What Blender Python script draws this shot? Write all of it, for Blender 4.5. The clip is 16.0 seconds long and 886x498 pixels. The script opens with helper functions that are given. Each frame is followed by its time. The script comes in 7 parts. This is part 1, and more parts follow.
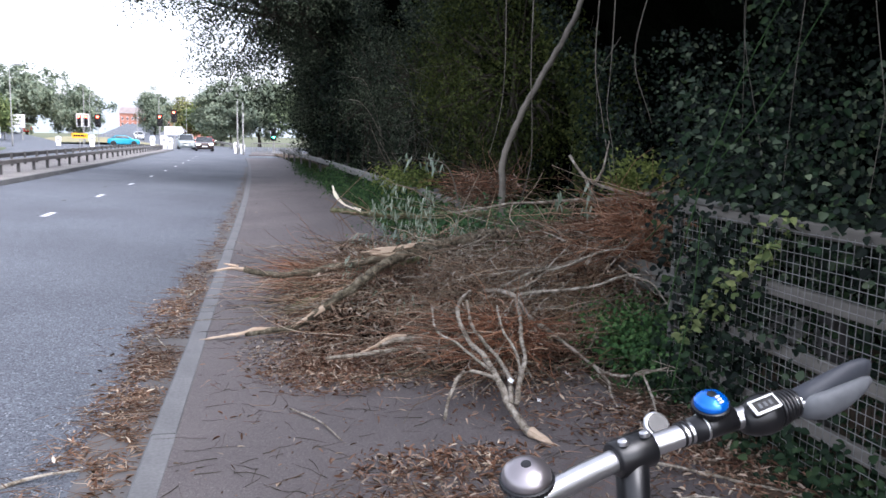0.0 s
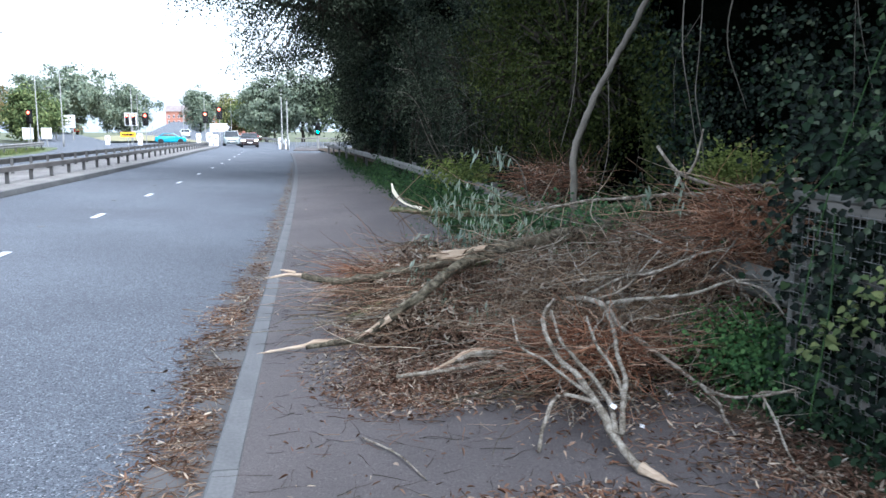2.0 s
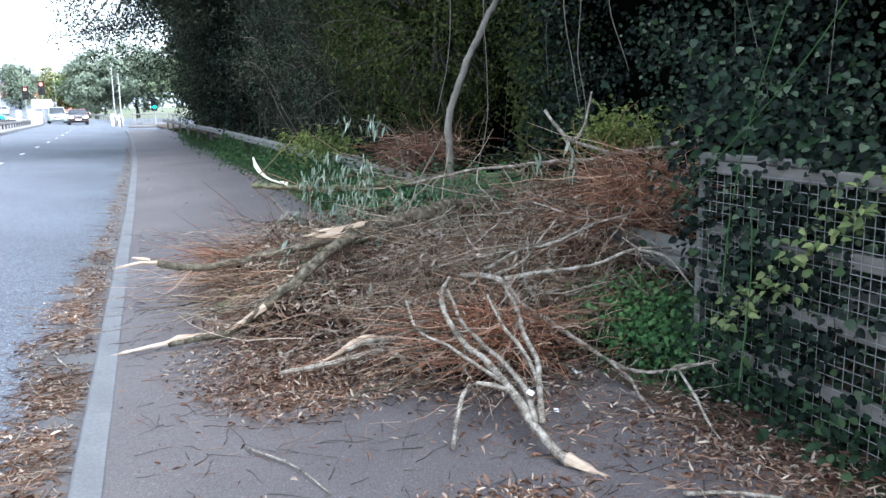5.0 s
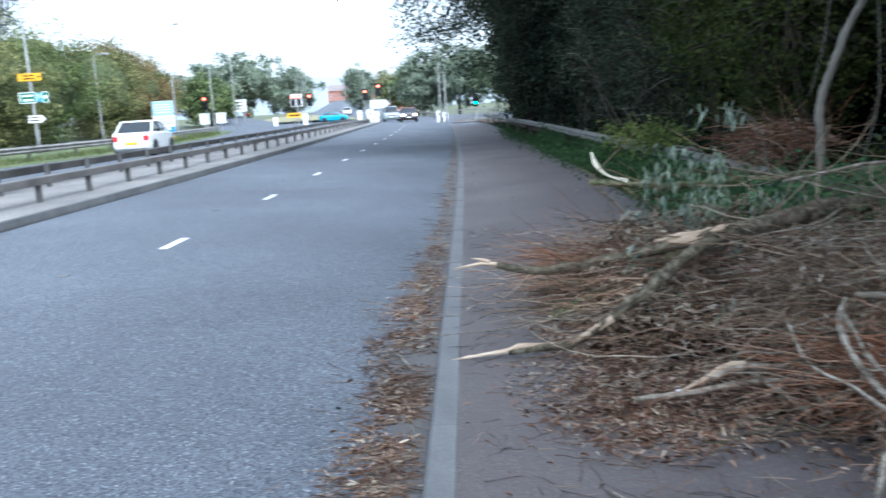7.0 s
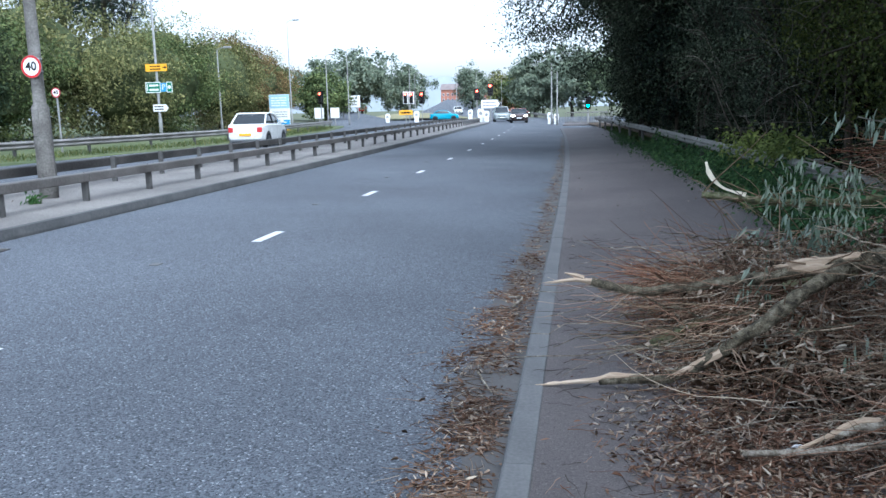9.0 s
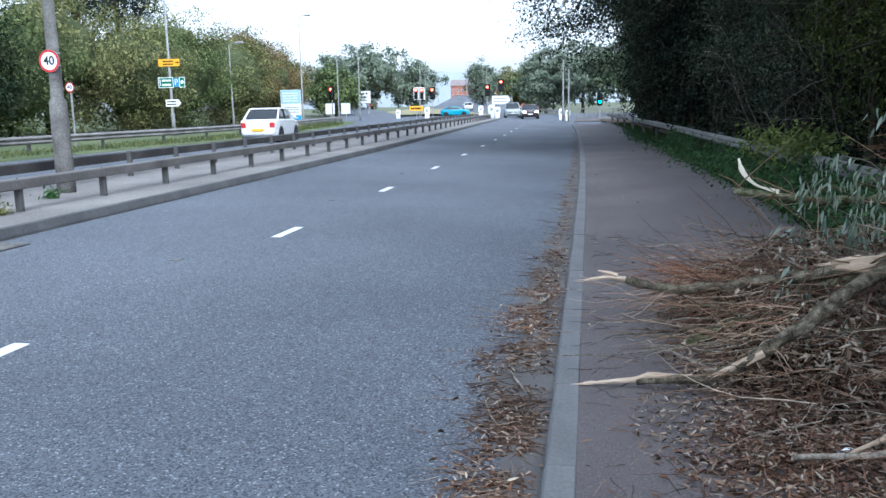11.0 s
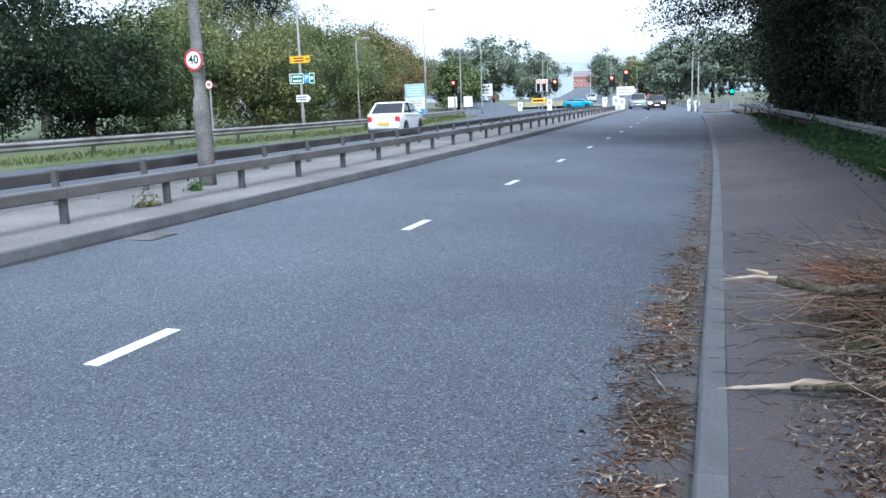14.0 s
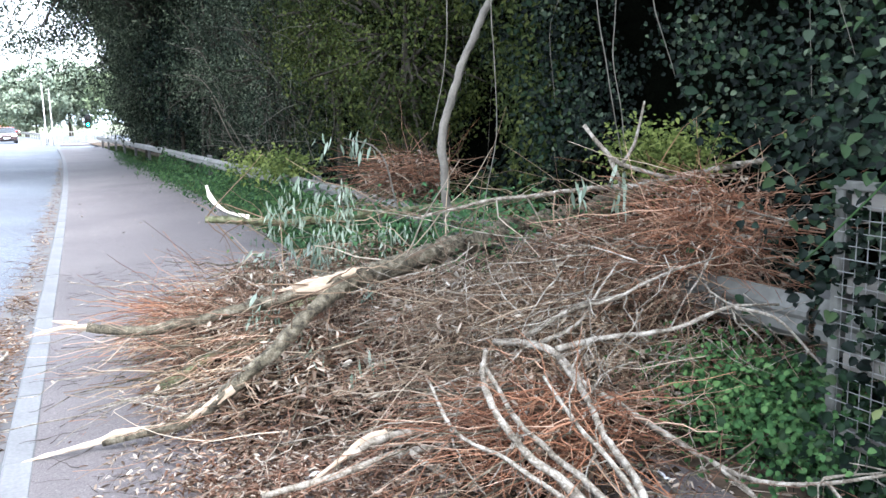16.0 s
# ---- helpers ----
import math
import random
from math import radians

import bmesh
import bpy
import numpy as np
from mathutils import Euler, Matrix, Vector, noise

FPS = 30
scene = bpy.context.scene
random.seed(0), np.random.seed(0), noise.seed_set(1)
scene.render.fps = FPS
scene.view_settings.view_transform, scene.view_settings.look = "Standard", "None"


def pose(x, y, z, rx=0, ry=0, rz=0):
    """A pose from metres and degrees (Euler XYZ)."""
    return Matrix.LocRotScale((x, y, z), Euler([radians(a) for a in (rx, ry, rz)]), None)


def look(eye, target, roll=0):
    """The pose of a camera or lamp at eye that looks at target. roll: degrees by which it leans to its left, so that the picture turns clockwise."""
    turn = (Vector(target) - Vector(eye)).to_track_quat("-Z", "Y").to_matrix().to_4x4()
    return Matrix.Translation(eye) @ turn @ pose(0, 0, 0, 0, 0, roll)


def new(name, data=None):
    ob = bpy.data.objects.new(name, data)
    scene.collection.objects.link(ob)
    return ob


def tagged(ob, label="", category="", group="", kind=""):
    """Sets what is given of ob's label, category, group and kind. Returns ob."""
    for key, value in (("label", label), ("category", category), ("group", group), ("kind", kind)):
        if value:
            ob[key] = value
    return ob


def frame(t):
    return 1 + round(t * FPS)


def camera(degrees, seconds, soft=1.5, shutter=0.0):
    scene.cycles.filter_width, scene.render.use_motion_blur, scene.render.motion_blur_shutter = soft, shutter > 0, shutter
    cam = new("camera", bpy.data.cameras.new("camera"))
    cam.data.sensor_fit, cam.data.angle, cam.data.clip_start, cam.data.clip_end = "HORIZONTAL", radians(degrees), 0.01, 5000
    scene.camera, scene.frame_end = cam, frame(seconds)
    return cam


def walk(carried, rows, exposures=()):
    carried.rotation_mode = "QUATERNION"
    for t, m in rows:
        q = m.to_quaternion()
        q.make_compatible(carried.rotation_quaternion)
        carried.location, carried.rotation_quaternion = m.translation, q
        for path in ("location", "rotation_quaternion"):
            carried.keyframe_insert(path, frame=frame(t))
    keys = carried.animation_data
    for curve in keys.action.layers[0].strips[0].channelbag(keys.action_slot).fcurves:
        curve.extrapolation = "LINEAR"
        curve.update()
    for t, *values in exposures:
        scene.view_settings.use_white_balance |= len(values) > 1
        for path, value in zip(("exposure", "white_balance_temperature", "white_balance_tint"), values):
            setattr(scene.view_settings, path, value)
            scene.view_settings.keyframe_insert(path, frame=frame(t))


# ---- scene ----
cam = camera(56.7, 16.0, shutter=0.5)
PATH = [
    (0, (0.491, 0.361, 1.579), (0.904, 2.3, 1.316), 1.2),
    (0.5, (0.474, 0.38, 1.577), (0.918, 2.309, 1.295), 0.9),
    (1, (0.429, 0.5, 1.582), (0.844, 2.435, 1.297), 0.4),
    (1.5, (0.436, 0.754, 1.587), (0.767, 2.706, 1.304), 0.0),
    (2, (0.379, 0.943, 1.591), (0.688, 2.898, 1.306), -0.1),
    (2.5, (0.285, 1.117, 1.584), (0.593, 3.072, 1.298), -0.1),
    (3, (0.264, 1.215, 1.56), (0.633, 3.159, 1.27), -0.1),
    (3.5, (0.327, 1.303, 1.548), (0.803, 3.222, 1.242), 0.2),
    (3.7, (0.353, 1.332, 1.541), (0.876, 3.236, 1.222), 0.3),
    (5.8, (0.237, 1.64, 1.538), (0.907, 3.492, 1.185), -1.0),
    (6, (0.267, 1.713, 1.539), (0.878, 3.584, 1.181), -1.7),
    (6.5, (0.246, 1.829, 1.554), (0.502, 3.783, 1.209), -2.5),
    (7, (0.118, 1.992, 1.549), (0.043, 3.961, 1.202), -3.2),
    (7.5, (0.031, 2.107, 1.539), (-0.153, 4.069, 1.197), -2.8),
    (8, (0.04, 2.22, 1.519), (-0.241, 4.17, 1.179), -2.6),
    (8.5, (0.148, 2.376, 1.528), (-0.172, 4.322, 1.192), -2.0),
    (9, (0.191, 2.44, 1.528), (-0.136, 4.384, 1.192), -1.4),
    (11.5, (0.023, 2.488, 1.523), (-0.343, 4.423, 1.173), -1.2),
    (12, (0.023, 2.494, 1.526), (-0.373, 4.422, 1.172), -1.2),
    (12.5, (0.026, 2.502, 1.528), (-0.38, 4.428, 1.174), -1.2),
    (13, (0.001, 2.52, 1.524), (-0.412, 4.445, 1.169), -1.3),
    (13.5, (-0.066, 2.508, 1.52), (-0.666, 4.383, 1.167), -2.1),
    (14, (-0.078, 2.512, 1.528), (-0.707, 4.377, 1.174), -2.0),
    (14.5, (0.036, 2.555, 1.537), (-0.29, 4.495, 1.174), -1.6),
    (15, (0.252, 2.658, 1.532), (0.73, 4.568, 1.18), -1.5),
    (15.5, (0.347, 2.681, 1.55), (1.104, 4.501, 1.213), -1.3),
    (16, (0.332, 2.733, 1.547), (1.116, 4.545, 1.227), -1.3),
]
EXPOSURES = [(0, 1.9, 5950, 16), (0.5, 2.35, 5950, 15), (1, 2.5, 5700, 12), (1.6, 2.0, 5550, 8), (3.5, 2.25, 5500, 7), (6, 2.65, 5500, 6), (7, 1.8, 5300, 4), (9, 1.4, 5300, 5), (12.5, 1.45, 5300, 6), (14.2, 1.4, 5300, 6), (15, 1.3, 5500, 8), (15.4, 2.5, 5650, 8), (16, 3.3, 5750, 9)]
walk(cam, [(t, look(eye, target, roll)) for t, eye, target, roll in PATH], EXPOSURES)

# ---- world, sun, exposure ----
world = bpy.data.worlds.new("overcast_sky")
scene.world = world
world.use_nodes = True
wn, wl = world.node_tree.nodes, world.node_tree.links
sky = wn.new("ShaderNodeTexSky")
sky.sky_type, sky.sun_disc = "NISHITA", False
sky.sun_elevation, sky.sun_rotation = radians(52), radians(147)
sky.air_density, sky.dust_density = 1.0, 3.0
soften = wn.new("ShaderNodeHueSaturation")
soften.inputs["Saturation"].default_value = 0.25
wl.new(sky.outputs[0], soften.inputs["Color"])
wl.new(soften.outputs[0], wn["Background"].inputs["Color"])
wn["Background"].inputs["Strength"].default_value = 0.15
sun = new("sun", bpy.data.lights.new("sun", "SUN"))
sun.data.energy, sun.data.angle, sun.data.color = 0.9, radians(40), (1.0, 0.97, 0.93)
sun.matrix_world = look((15, -15, 36), (0, 8, 0))

# ---- materials ----


def node_mat(name):
    m = bpy.data.materials.new(name)
    m.use_nodes = True
    return m, m.node_tree.nodes, m.node_tree.links, m.node_tree.nodes["Principled BSDF"]


def ramp_of(nodes, stops):
    r = nodes.new("ShaderNodeValToRGB")
    while len(r.color_ramp.elements) < len(stops):
        r.color_ramp.elements.new(0.5)
    for e, (p, c) in zip(r.color_ramp.elements, stops):
        e.position, e.color = p, (*c, 1)
    return r


def rough_mat(name, stops, scale=2.0, fine=40.0, rough=0.85, bump=0.3, metal=0.0, amount=0.35, depth=0.01, stretch=None, gloss=0.5):
    """A surface with colour in broad patches, broken by fine grain, and relief from the grain."""
    m, n, l, b = node_mat(name)
    co = n.new("ShaderNodeTexCoord")
    src = co.outputs["Object"]
    if stretch:
        mp = n.new("ShaderNodeMapping")
        mp.inputs["Scale"].default_value = stretch
        l.new(src, mp.inputs["Vector"])
        src = mp.outputs["Vector"]
    big, small = n.new("ShaderNodeTexNoise"), n.new("ShaderNodeTexNoise")
    big.inputs["Scale"].default_value, big.inputs["Detail"].default_value = scale, 5
    small.inputs["Scale"].default_value, small.inputs["Detail"].default_value = fine, 3
    for t in (big, small):
        l.new(src, t.inputs["Vector"])
    mix = n.new("ShaderNodeMix")
    mix.inputs["Factor"].default_value = amount
    l.new(big.outputs["Fac"], mix.inputs["A"])
    l.new(small.outputs["Fac"], mix.inputs["B"])
    r = ramp_of(n, stops)
    l.new(mix.outputs["Result"], r.inputs["Fac"])
    l.new(r.outputs["Color"], b.inputs["Base Color"])
    b.inputs["Roughness"].default_value, b.inputs["Metallic"].default_value = rough, metal
    b.inputs["Specular IOR Level"].default_value = gloss
    bp = n.new("ShaderNodeBump")
    bp.inputs["Strength"].default_value, bp.inputs["Distance"].default_value = bump, depth
    l.new(small.outputs["Fac"], bp.inputs["Height"])
    l.new(bp.outputs["Normal"], b.inputs["Normal"])
    return m


def asphalt(name, dark, mid, chip, grain=95.0, rough=0.8, chips=0.62, patch=0.25):
    """Bound stone chippings: dark binder, paler chips, broad worn patches."""
    m, n, l, b = node_mat(name)
    co = n.new("ShaderNodeTexCoord")
    v = n.new("ShaderNodeTexVoronoi")
    v.inputs["Scale"].default_value = grain
    l.new(co.outputs["Object"], v.inputs["Vector"])
    sep = n.new("ShaderNodeSeparateColor")
    l.new(v.outputs["Color"], sep.inputs["Color"])
    r = ramp_of(n, [(0.0, dark), (chips, mid), (0.93, mid), (1.0, chip)])
    l.new(sep.outputs[0], r.inputs["Fac"])
    big = n.new("ShaderNodeTexNoise")
    big.inputs["Scale"].default_value, big.inputs["Detail"].default_value = patch, 6
    l.new(co.outputs["Object"], big.inputs["Vector"])
    tone = ramp_of(n, [(0.3, (0.72, 0.72, 0.74)), (0.7, (1.2, 1.2, 1.2))])
    l.new(big.outputs["Fac"], tone.inputs["Fac"])
    mx = n.new("ShaderNodeMix")
    mx.data_type, mx.blend_type = "RGBA", "MULTIPLY"
    mx.inputs["Factor"].default_value = 1.0
    l.new(r.outputs["Color"], mx.inputs[6])
    l.new(tone.outputs["Color"], mx.inputs[7])
    l.new(mx.outputs[2], b.inputs["Base Color"])
    b.inputs["Roughness"].default_value = rough
    bp = n.new("ShaderNodeBump")
    bp.inputs["Strength"].default_value, bp.inputs["Distance"].default_value = 0.6, 0.006
    l.new(v.outputs["Distance"], bp.inputs["Height"])
    bp.invert = True
    l.new(bp.outputs["Normal"], b.inputs["Normal"])
    return m


def leaf_mat(name, stops, rough=0.45, through_light=0.25, gloss=0.25):
    """Leaves, each of its own shade, letting some light through."""
    m, n, l, b = node_mat(name)
    g = n.new("ShaderNodeNewGeometry")
    r = ramp_of(n, stops)
    l.new(g.outputs["Random Per Island"], r.inputs["Fac"])
    co, nz = n.new("ShaderNodeTexCoord"), n.new("ShaderNodeTexNoise")
    nz.inputs["Scale"].default_value = 0.8
    l.new(co.outputs["Object"], nz.inputs["Vector"])
    tone = ramp_of(n, [(0.3, (0.65, 0.68, 0.7)), (0.7, (1.25, 1.2, 1.1))])
    l.new(nz.outputs["Fac"], tone.inputs["Fac"])
    mx = n.new("ShaderNodeMix")
    mx.data_type, mx.blend_type = "RGBA", "MULTIPLY"
    mx.inputs["Factor"].default_value = 1.0
    l.new(r.outputs["Color"], mx.inputs[6])
    l.new(tone.outputs["Color"], mx.inputs[7])
    l.new(mx.outputs[2], b.inputs["Base Color"])
    b.inputs["Roughness"].default_value = rough + 0.15
    b.inputs["Specular IOR Level"].default_value = gloss * 0.5
    t = n.new("ShaderNodeBsdfTranslucent")
    l.new(mx.outputs[2], t.inputs["Color"])
    ms = n.new("ShaderNodeMixShader")
    ms.inputs["Fac"].default_value = through_light
    l.new(b.outputs[0], ms.inputs[1])
    l.new(t.outputs[0], ms.inputs[2])
    l.new(ms.outputs[0], n["Material Output"].inputs["Surface"])
    return m


def plain_mat(name, c, rough=0.5, metal=0.0, emit=0.0, coat=0.0):
    m, n, l, b = node_mat(name)
    nz, co = n.new("ShaderNodeTexNoise"), n.new("ShaderNodeTexCoord")
    nz.inputs["Scale"].default_value, nz.inputs["Detail"].default_value = 9.0, 4
    l.new(co.outputs["Object"], nz.inputs["Vector"])
    r = ramp_of(n, [(0.3, tuple(v * 0.86 for v in c)), (0.7, tuple(min(1, v * 1.08) for v in c))])
    l.new(nz.outputs["Fac"], r.inputs["Fac"])
    l.new(r.outputs["Color"], b.inputs["Base Color"])
    b.inputs["Roughness"].default_value, b.inputs["Metallic"].default_value = rough, metal
    b.inputs["Coat Weight"].default_value = coat
    if emit:
        b.inputs["Emission Color"].default_value, b.inputs["Emission Strength"].default_value = (*c, 1), emit
    return m


ROAD = asphalt("road_asphalt", (0.018, 0.021, 0.027), (0.104, 0.115, 0.135), (0.3, 0.315, 0.335), grain=100.0)
PAVE = asphalt("pavement_asphalt", (0.06, 0.052, 0.051), (0.105, 0.09, 0.088), (0.18, 0.158, 0.155), grain=160.0, rough=0.75, chips=0.5, patch=0.5)
MEDIAN = asphalt("median_paving", (0.12, 0.11, 0.102), (0.2, 0.186, 0.174), (0.3, 0.275, 0.25), grain=60.0, patch=0.6)
KERB = rough_mat("kerb_concrete", [(0.25, (0.065, 0.066, 0.068)), (0.5, (0.125, 0.125, 0.127)), (0.8, (0.2, 0.198, 0.194))], 1.6, 60, 0.85, 0.25, depth=0.004)
DARK_KERB = rough_mat("dirty_kerb", [(0.3, (0.04, 0.042, 0.045)), (0.7, (0.11, 0.11, 0.11))], 1.5, 30, 0.9, 0.3)
LINE = rough_mat("road_paint", [(0.3, (0.32, 0.33, 0.34)), (0.45, (0.55, 0.56, 0.56)), (0.8, (0.7, 0.7, 0.69))], 5, 70, 0.6, 0.2, depth=0.003, amount=0.6)
SOIL = rough_mat("soil", [(0.3, (0.035, 0.026, 0.02)), (0.7, (0.11, 0.08, 0.055))], 3, 45, 0.95, 0.5, gloss=0.15)
GRASS_GROUND = rough_mat("rough_grass_ground", [(0.3, (0.045, 0.065, 0.025)), (0.55, (0.09, 0.11, 0.045)), (0.8, (0.17, 0.15, 0.075))], 0.3, 8, 0.95, 0.4)
FAR_GROUND = rough_mat("open_ground", [(0.3, (0.05, 0.07, 0.035)), (0.7, (0.12, 0.12, 0.06))], 0.02, 0.6, 0.95, 0.2)
STEEL = rough_mat("weathered_galvanised_steel", [(0.25, (0.09, 0.085, 0.075)), (0.5, (0.21, 0.2, 0.185)), (0.75, (0.34, 0.33, 0.31))], 1.3, 25, 0.6, 0.15, metal=0.25, depth=0.003)
BEAM = rough_mat("grimy_steel_beam", [(0.25, (0.06, 0.055, 0.052)), (0.5, (0.125, 0.115, 0.108)), (0.8, (0.22, 0.205, 0.195))], 1.2, 30, 0.65, 0.15, metal=0.2, depth=0.003)
POST = rough_mat("grimy_steel_post", [(0.25, (0.045, 0.045, 0.045)), (0.7, (0.13, 0.125, 0.12))], 3, 30, 0.7, 0.15, metal=0.2, depth=0.003)
COLUMN = rough_mat("grey_lamp_column", [(0.25, (0.17, 0.17, 0.165)), (0.7, (0.3, 0.295, 0.285))], 1.2, 20, 0.7, 0.15, depth=0.004)
TIMBER = rough_mat("weathered_grey_timber", [(0.25, (0.065, 0.06, 0.052)), (0.5, (0.135, 0.125, 0.11)), (0.8, (0.24, 0.225, 0.2))], 3, 30, 0.9, 0.4, stretch=(1, 0.12, 1))
WIRE = rough_mat("galvanised_wire", [(0.3, (0.14, 0.14, 0.135)), (0.7, (0.3, 0.3, 0.29))], 6, 40, 0.5, 0.1, metal=0.4)
BARK = rough_mat("grey_green_bark", [(0.36, (0.03, 0.026, 0.018)), (0.46, (0.085, 0.073, 0.052)), (0.54, (0.14, 0.12, 0.082)), (0.66, (0.25, 0.222, 0.172))], 24, 110, 0.95, 1.0, depth=0.016, gloss=0.2)
PALE_BARK = rough_mat("pale_grey_bark", [(0.36, (0.075, 0.06, 0.045)), (0.45, (0.17, 0.145, 0.112)), (0.53, (0.27, 0.238, 0.195)), (0.63, (0.4, 0.365, 0.31))], 20, 100, 0.9, 0.9, depth=0.008, gloss=0.2)
MOSS_BARK = rough_mat("mossy_bark", [(0.37, (0.05, 0.05, 0.026)), (0.5, (0.115, 0.12, 0.055)), (0.63, (0.22, 0.21, 0.14))], 18, 60, 0.95, 0.8)
SPLIT = rough_mat("torn_pale_wood", [(0.25, (0.27, 0.18, 0.115)), (0.5, (0.44, 0.335, 0.24)), (0.8, (0.6, 0.51, 0.41))], 7, 40, 0.75, 0.5, stretch=(0.4, 1.5, 2))
DARK_WOOD = rough_mat("dark_bark", [(0.3, (0.02, 0.017, 0.013)), (0.7, (0.07, 0.06, 0.045))], 4, 40, 0.95, 0.6, gloss=0.15)
GREY_STEM = rough_mat("grey_vine_stem", [(0.25, (0.07, 0.062, 0.05)), (0.7, (0.19, 0.17, 0.14))], 6, 60, 0.9, 0.5)
# Albedo near zero puts deep shade into the colour of the thicket's inside.
THICKET_SHADE = rough_mat("thicket_gap_shade", [(0.3, (0.001, 0.0012, 0.0009)), (0.6, (0.002, 0.0025, 0.0016)), (0.85, (0.006, 0.0055, 0.004))], 2, 18, 1.0, 0.8, depth=0.05, gloss=0.0)
TWIG_RED = leaf_mat("red_brown_twigs", [(0.0, (0.075, 0.042, 0.03)), (0.5, (0.25, 0.135, 0.09)), (0.8, (0.38, 0.235, 0.17)), (1.0, (0.52, 0.42, 0.35))], 0.8, 0.0)
RUSSET = leaf_mat("russet_red_twigs", [(0.0, (0.07, 0.032, 0.02)), (0.5, (0.26, 0.122, 0.074)), (0.8, (0.39, 0.215, 0.14)), (1.0, (0.52, 0.38, 0.29))], 0.8, 0.0)
# Colour of the shade painted between the twigs of the heap.
HEAP_SHADE = leaf_mat("heap_shade_leaves", [(0.0, (0.008, 0.006, 0.004)), (0.6, (0.028, 0.018, 0.012)), (1.0, (0.06, 0.038, 0.026))], 0.8, 0.0, 0.1)
TWIG_TAN = leaf_mat("tan_twigs", [(0.0, (0.095, 0.062, 0.042)), (0.5, (0.235, 0.165, 0.115)), (0.85, (0.38, 0.29, 0.21)), (1.0, (0.52, 0.44, 0.35))], 0.8, 0.0)
DEAD = leaf_mat("dead_brown_leaves", [(0.0, (0.03, 0.02, 0.014)), (0.3, (0.115, 0.078, 0.055)), (0.55, (0.28, 0.22, 0.175)), (0.8, (0.4, 0.34, 0.285)), (1.0, (0.5, 0.45, 0.39))], 0.75, 0.12)
LITTER = leaf_mat("russet_leaf_litter", [(0.0, (0.05, 0.027, 0.017)), (0.4, (0.15, 0.08, 0.054)), (0.7, (0.24, 0.148, 0.105)), (0.9, (0.38, 0.3, 0.24)), (1.0, (0.5, 0.43, 0.35))], 0.75, 0.1)
# Shade of the thicket is put into this ramp: most leaves near black.
IVY = leaf_mat("dark_shade_toned_ivy", [(0.0, (0.002, 0.004, 0.003)), (0.45, (0.005, 0.01, 0.007)), (0.75, (0.017, 0.03, 0.02)), (0.93, (0.05, 0.072, 0.046)), (1.0, (0.11, 0.14, 0.09))], 0.35, 0.1, 0.2)
BRAMBLE = leaf_mat("bramble_green", [(0.0, (0.025, 0.06, 0.028)), (0.5, (0.045, 0.105, 0.045)), (1.0, (0.085, 0.155, 0.06))], 0.5, 0.25)
NETTLE = leaf_mat("fresh_green_leaves", [(0.0, (0.026, 0.066, 0.024)), (0.5, (0.055, 0.125, 0.042)), (1.0, (0.11, 0.2, 0.07))], 0.5, 0.3)
LIME = leaf_mat("yellow_green_leaves", [(0.0, (0.02, 0.032, 0.009)), (0.5, (0.042, 0.058, 0.015)), (1.0, (0.095, 0.11, 0.03))], 0.5, 0.3)
NETTLE_LIME = leaf_mat("bright_yellow_green_leaves", [(0.0, (0.04, 0.06, 0.012)), (0.5, (0.1, 0.13, 0.03)), (1.0, (0.2, 0.23, 0.07))], 0.5, 0.3)
SAGE = leaf_mat("grey_green_leaves", [(0.0, (0.012, 0.018, 0.012)), (0.5, (0.038, 0.05, 0.034)), (0.8, (0.078, 0.096, 0.066)), (1.0, (0.14, 0.16, 0.115))], 0.6, 0.15, 0.1)
SILVER = leaf_mat("silvery_willow_leaves", [(0.0, (0.12, 0.16, 0.12)), (0.5, (0.22, 0.28, 0.22)), (1.0, (0.36, 0.42, 0.36))], 0.6, 0.25)
GREEN = leaf_mat("mid_green_leaves", [(0.0, (0.06, 0.09, 0.038)), (0.5, (0.115, 0.155, 0.062)), (1.0, (0.21, 0.24, 0.1))], 0.5, 0.25)
OLIVE = leaf_mat("olive_leaves", [(0.0, (0.095, 0.11, 0.045)), (0.5, (0.175, 0.185, 0.078)), (1.0, (0.29, 0.28, 0.125))], 0.5, 0.25)
RUST = leaf_mat("autumn_leaves", [(0.0, (0.11, 0.085, 0.042)), (0.5, (0.2, 0.14, 0.068)), (1.0, (0.29, 0.21, 0.1))], 0.55, 0.25)
PINE = leaf_mat("dark_pine_needles", [(0.0, (0.01, 0.02, 0.014)), (1.0, (0.035, 0.05, 0.032))], 0.6, 0.1)
# Core colours darker than the leaves: gloom between leaves is painted in.
FAR_CORE = rough_mat("far_gap_shade", [(0.3, (0.05, 0.062, 0.03)), (0.7, (0.1, 0.115, 0.058))], 0.5, 4, 1.0, 0.8, depth=0.1, gloss=0.05)
DARK_CORE = rough_mat("deep_gap_shade", [(0.3, (0.008, 0.012, 0.007)), (0.7, (0.022, 0.03, 0.017))], 0.5, 4, 1.0, 0.8, depth=0.1, gloss=0.05)
# Core for distant trees, paled so that haze sits in its colour.
HAZE_CORE = rough_mat("haze_tinted_core", [(0.3, (0.08, 0.1, 0.07)), (0.7, (0.13, 0.155, 0.105))], 0.5, 4, 1.0, 0.8, depth=0.1, gloss=0.05)
# Grimy steel darkened to paint in the shadow side of the second barrier.
DARK_BEAM = rough_mat("shadow_side_beam", [(0.36, (0.018, 0.017, 0.017)), (0.62, (0.075, 0.07, 0.066))], 1.2, 30, 0.7, 0.15, metal=0.2, depth=0.003)
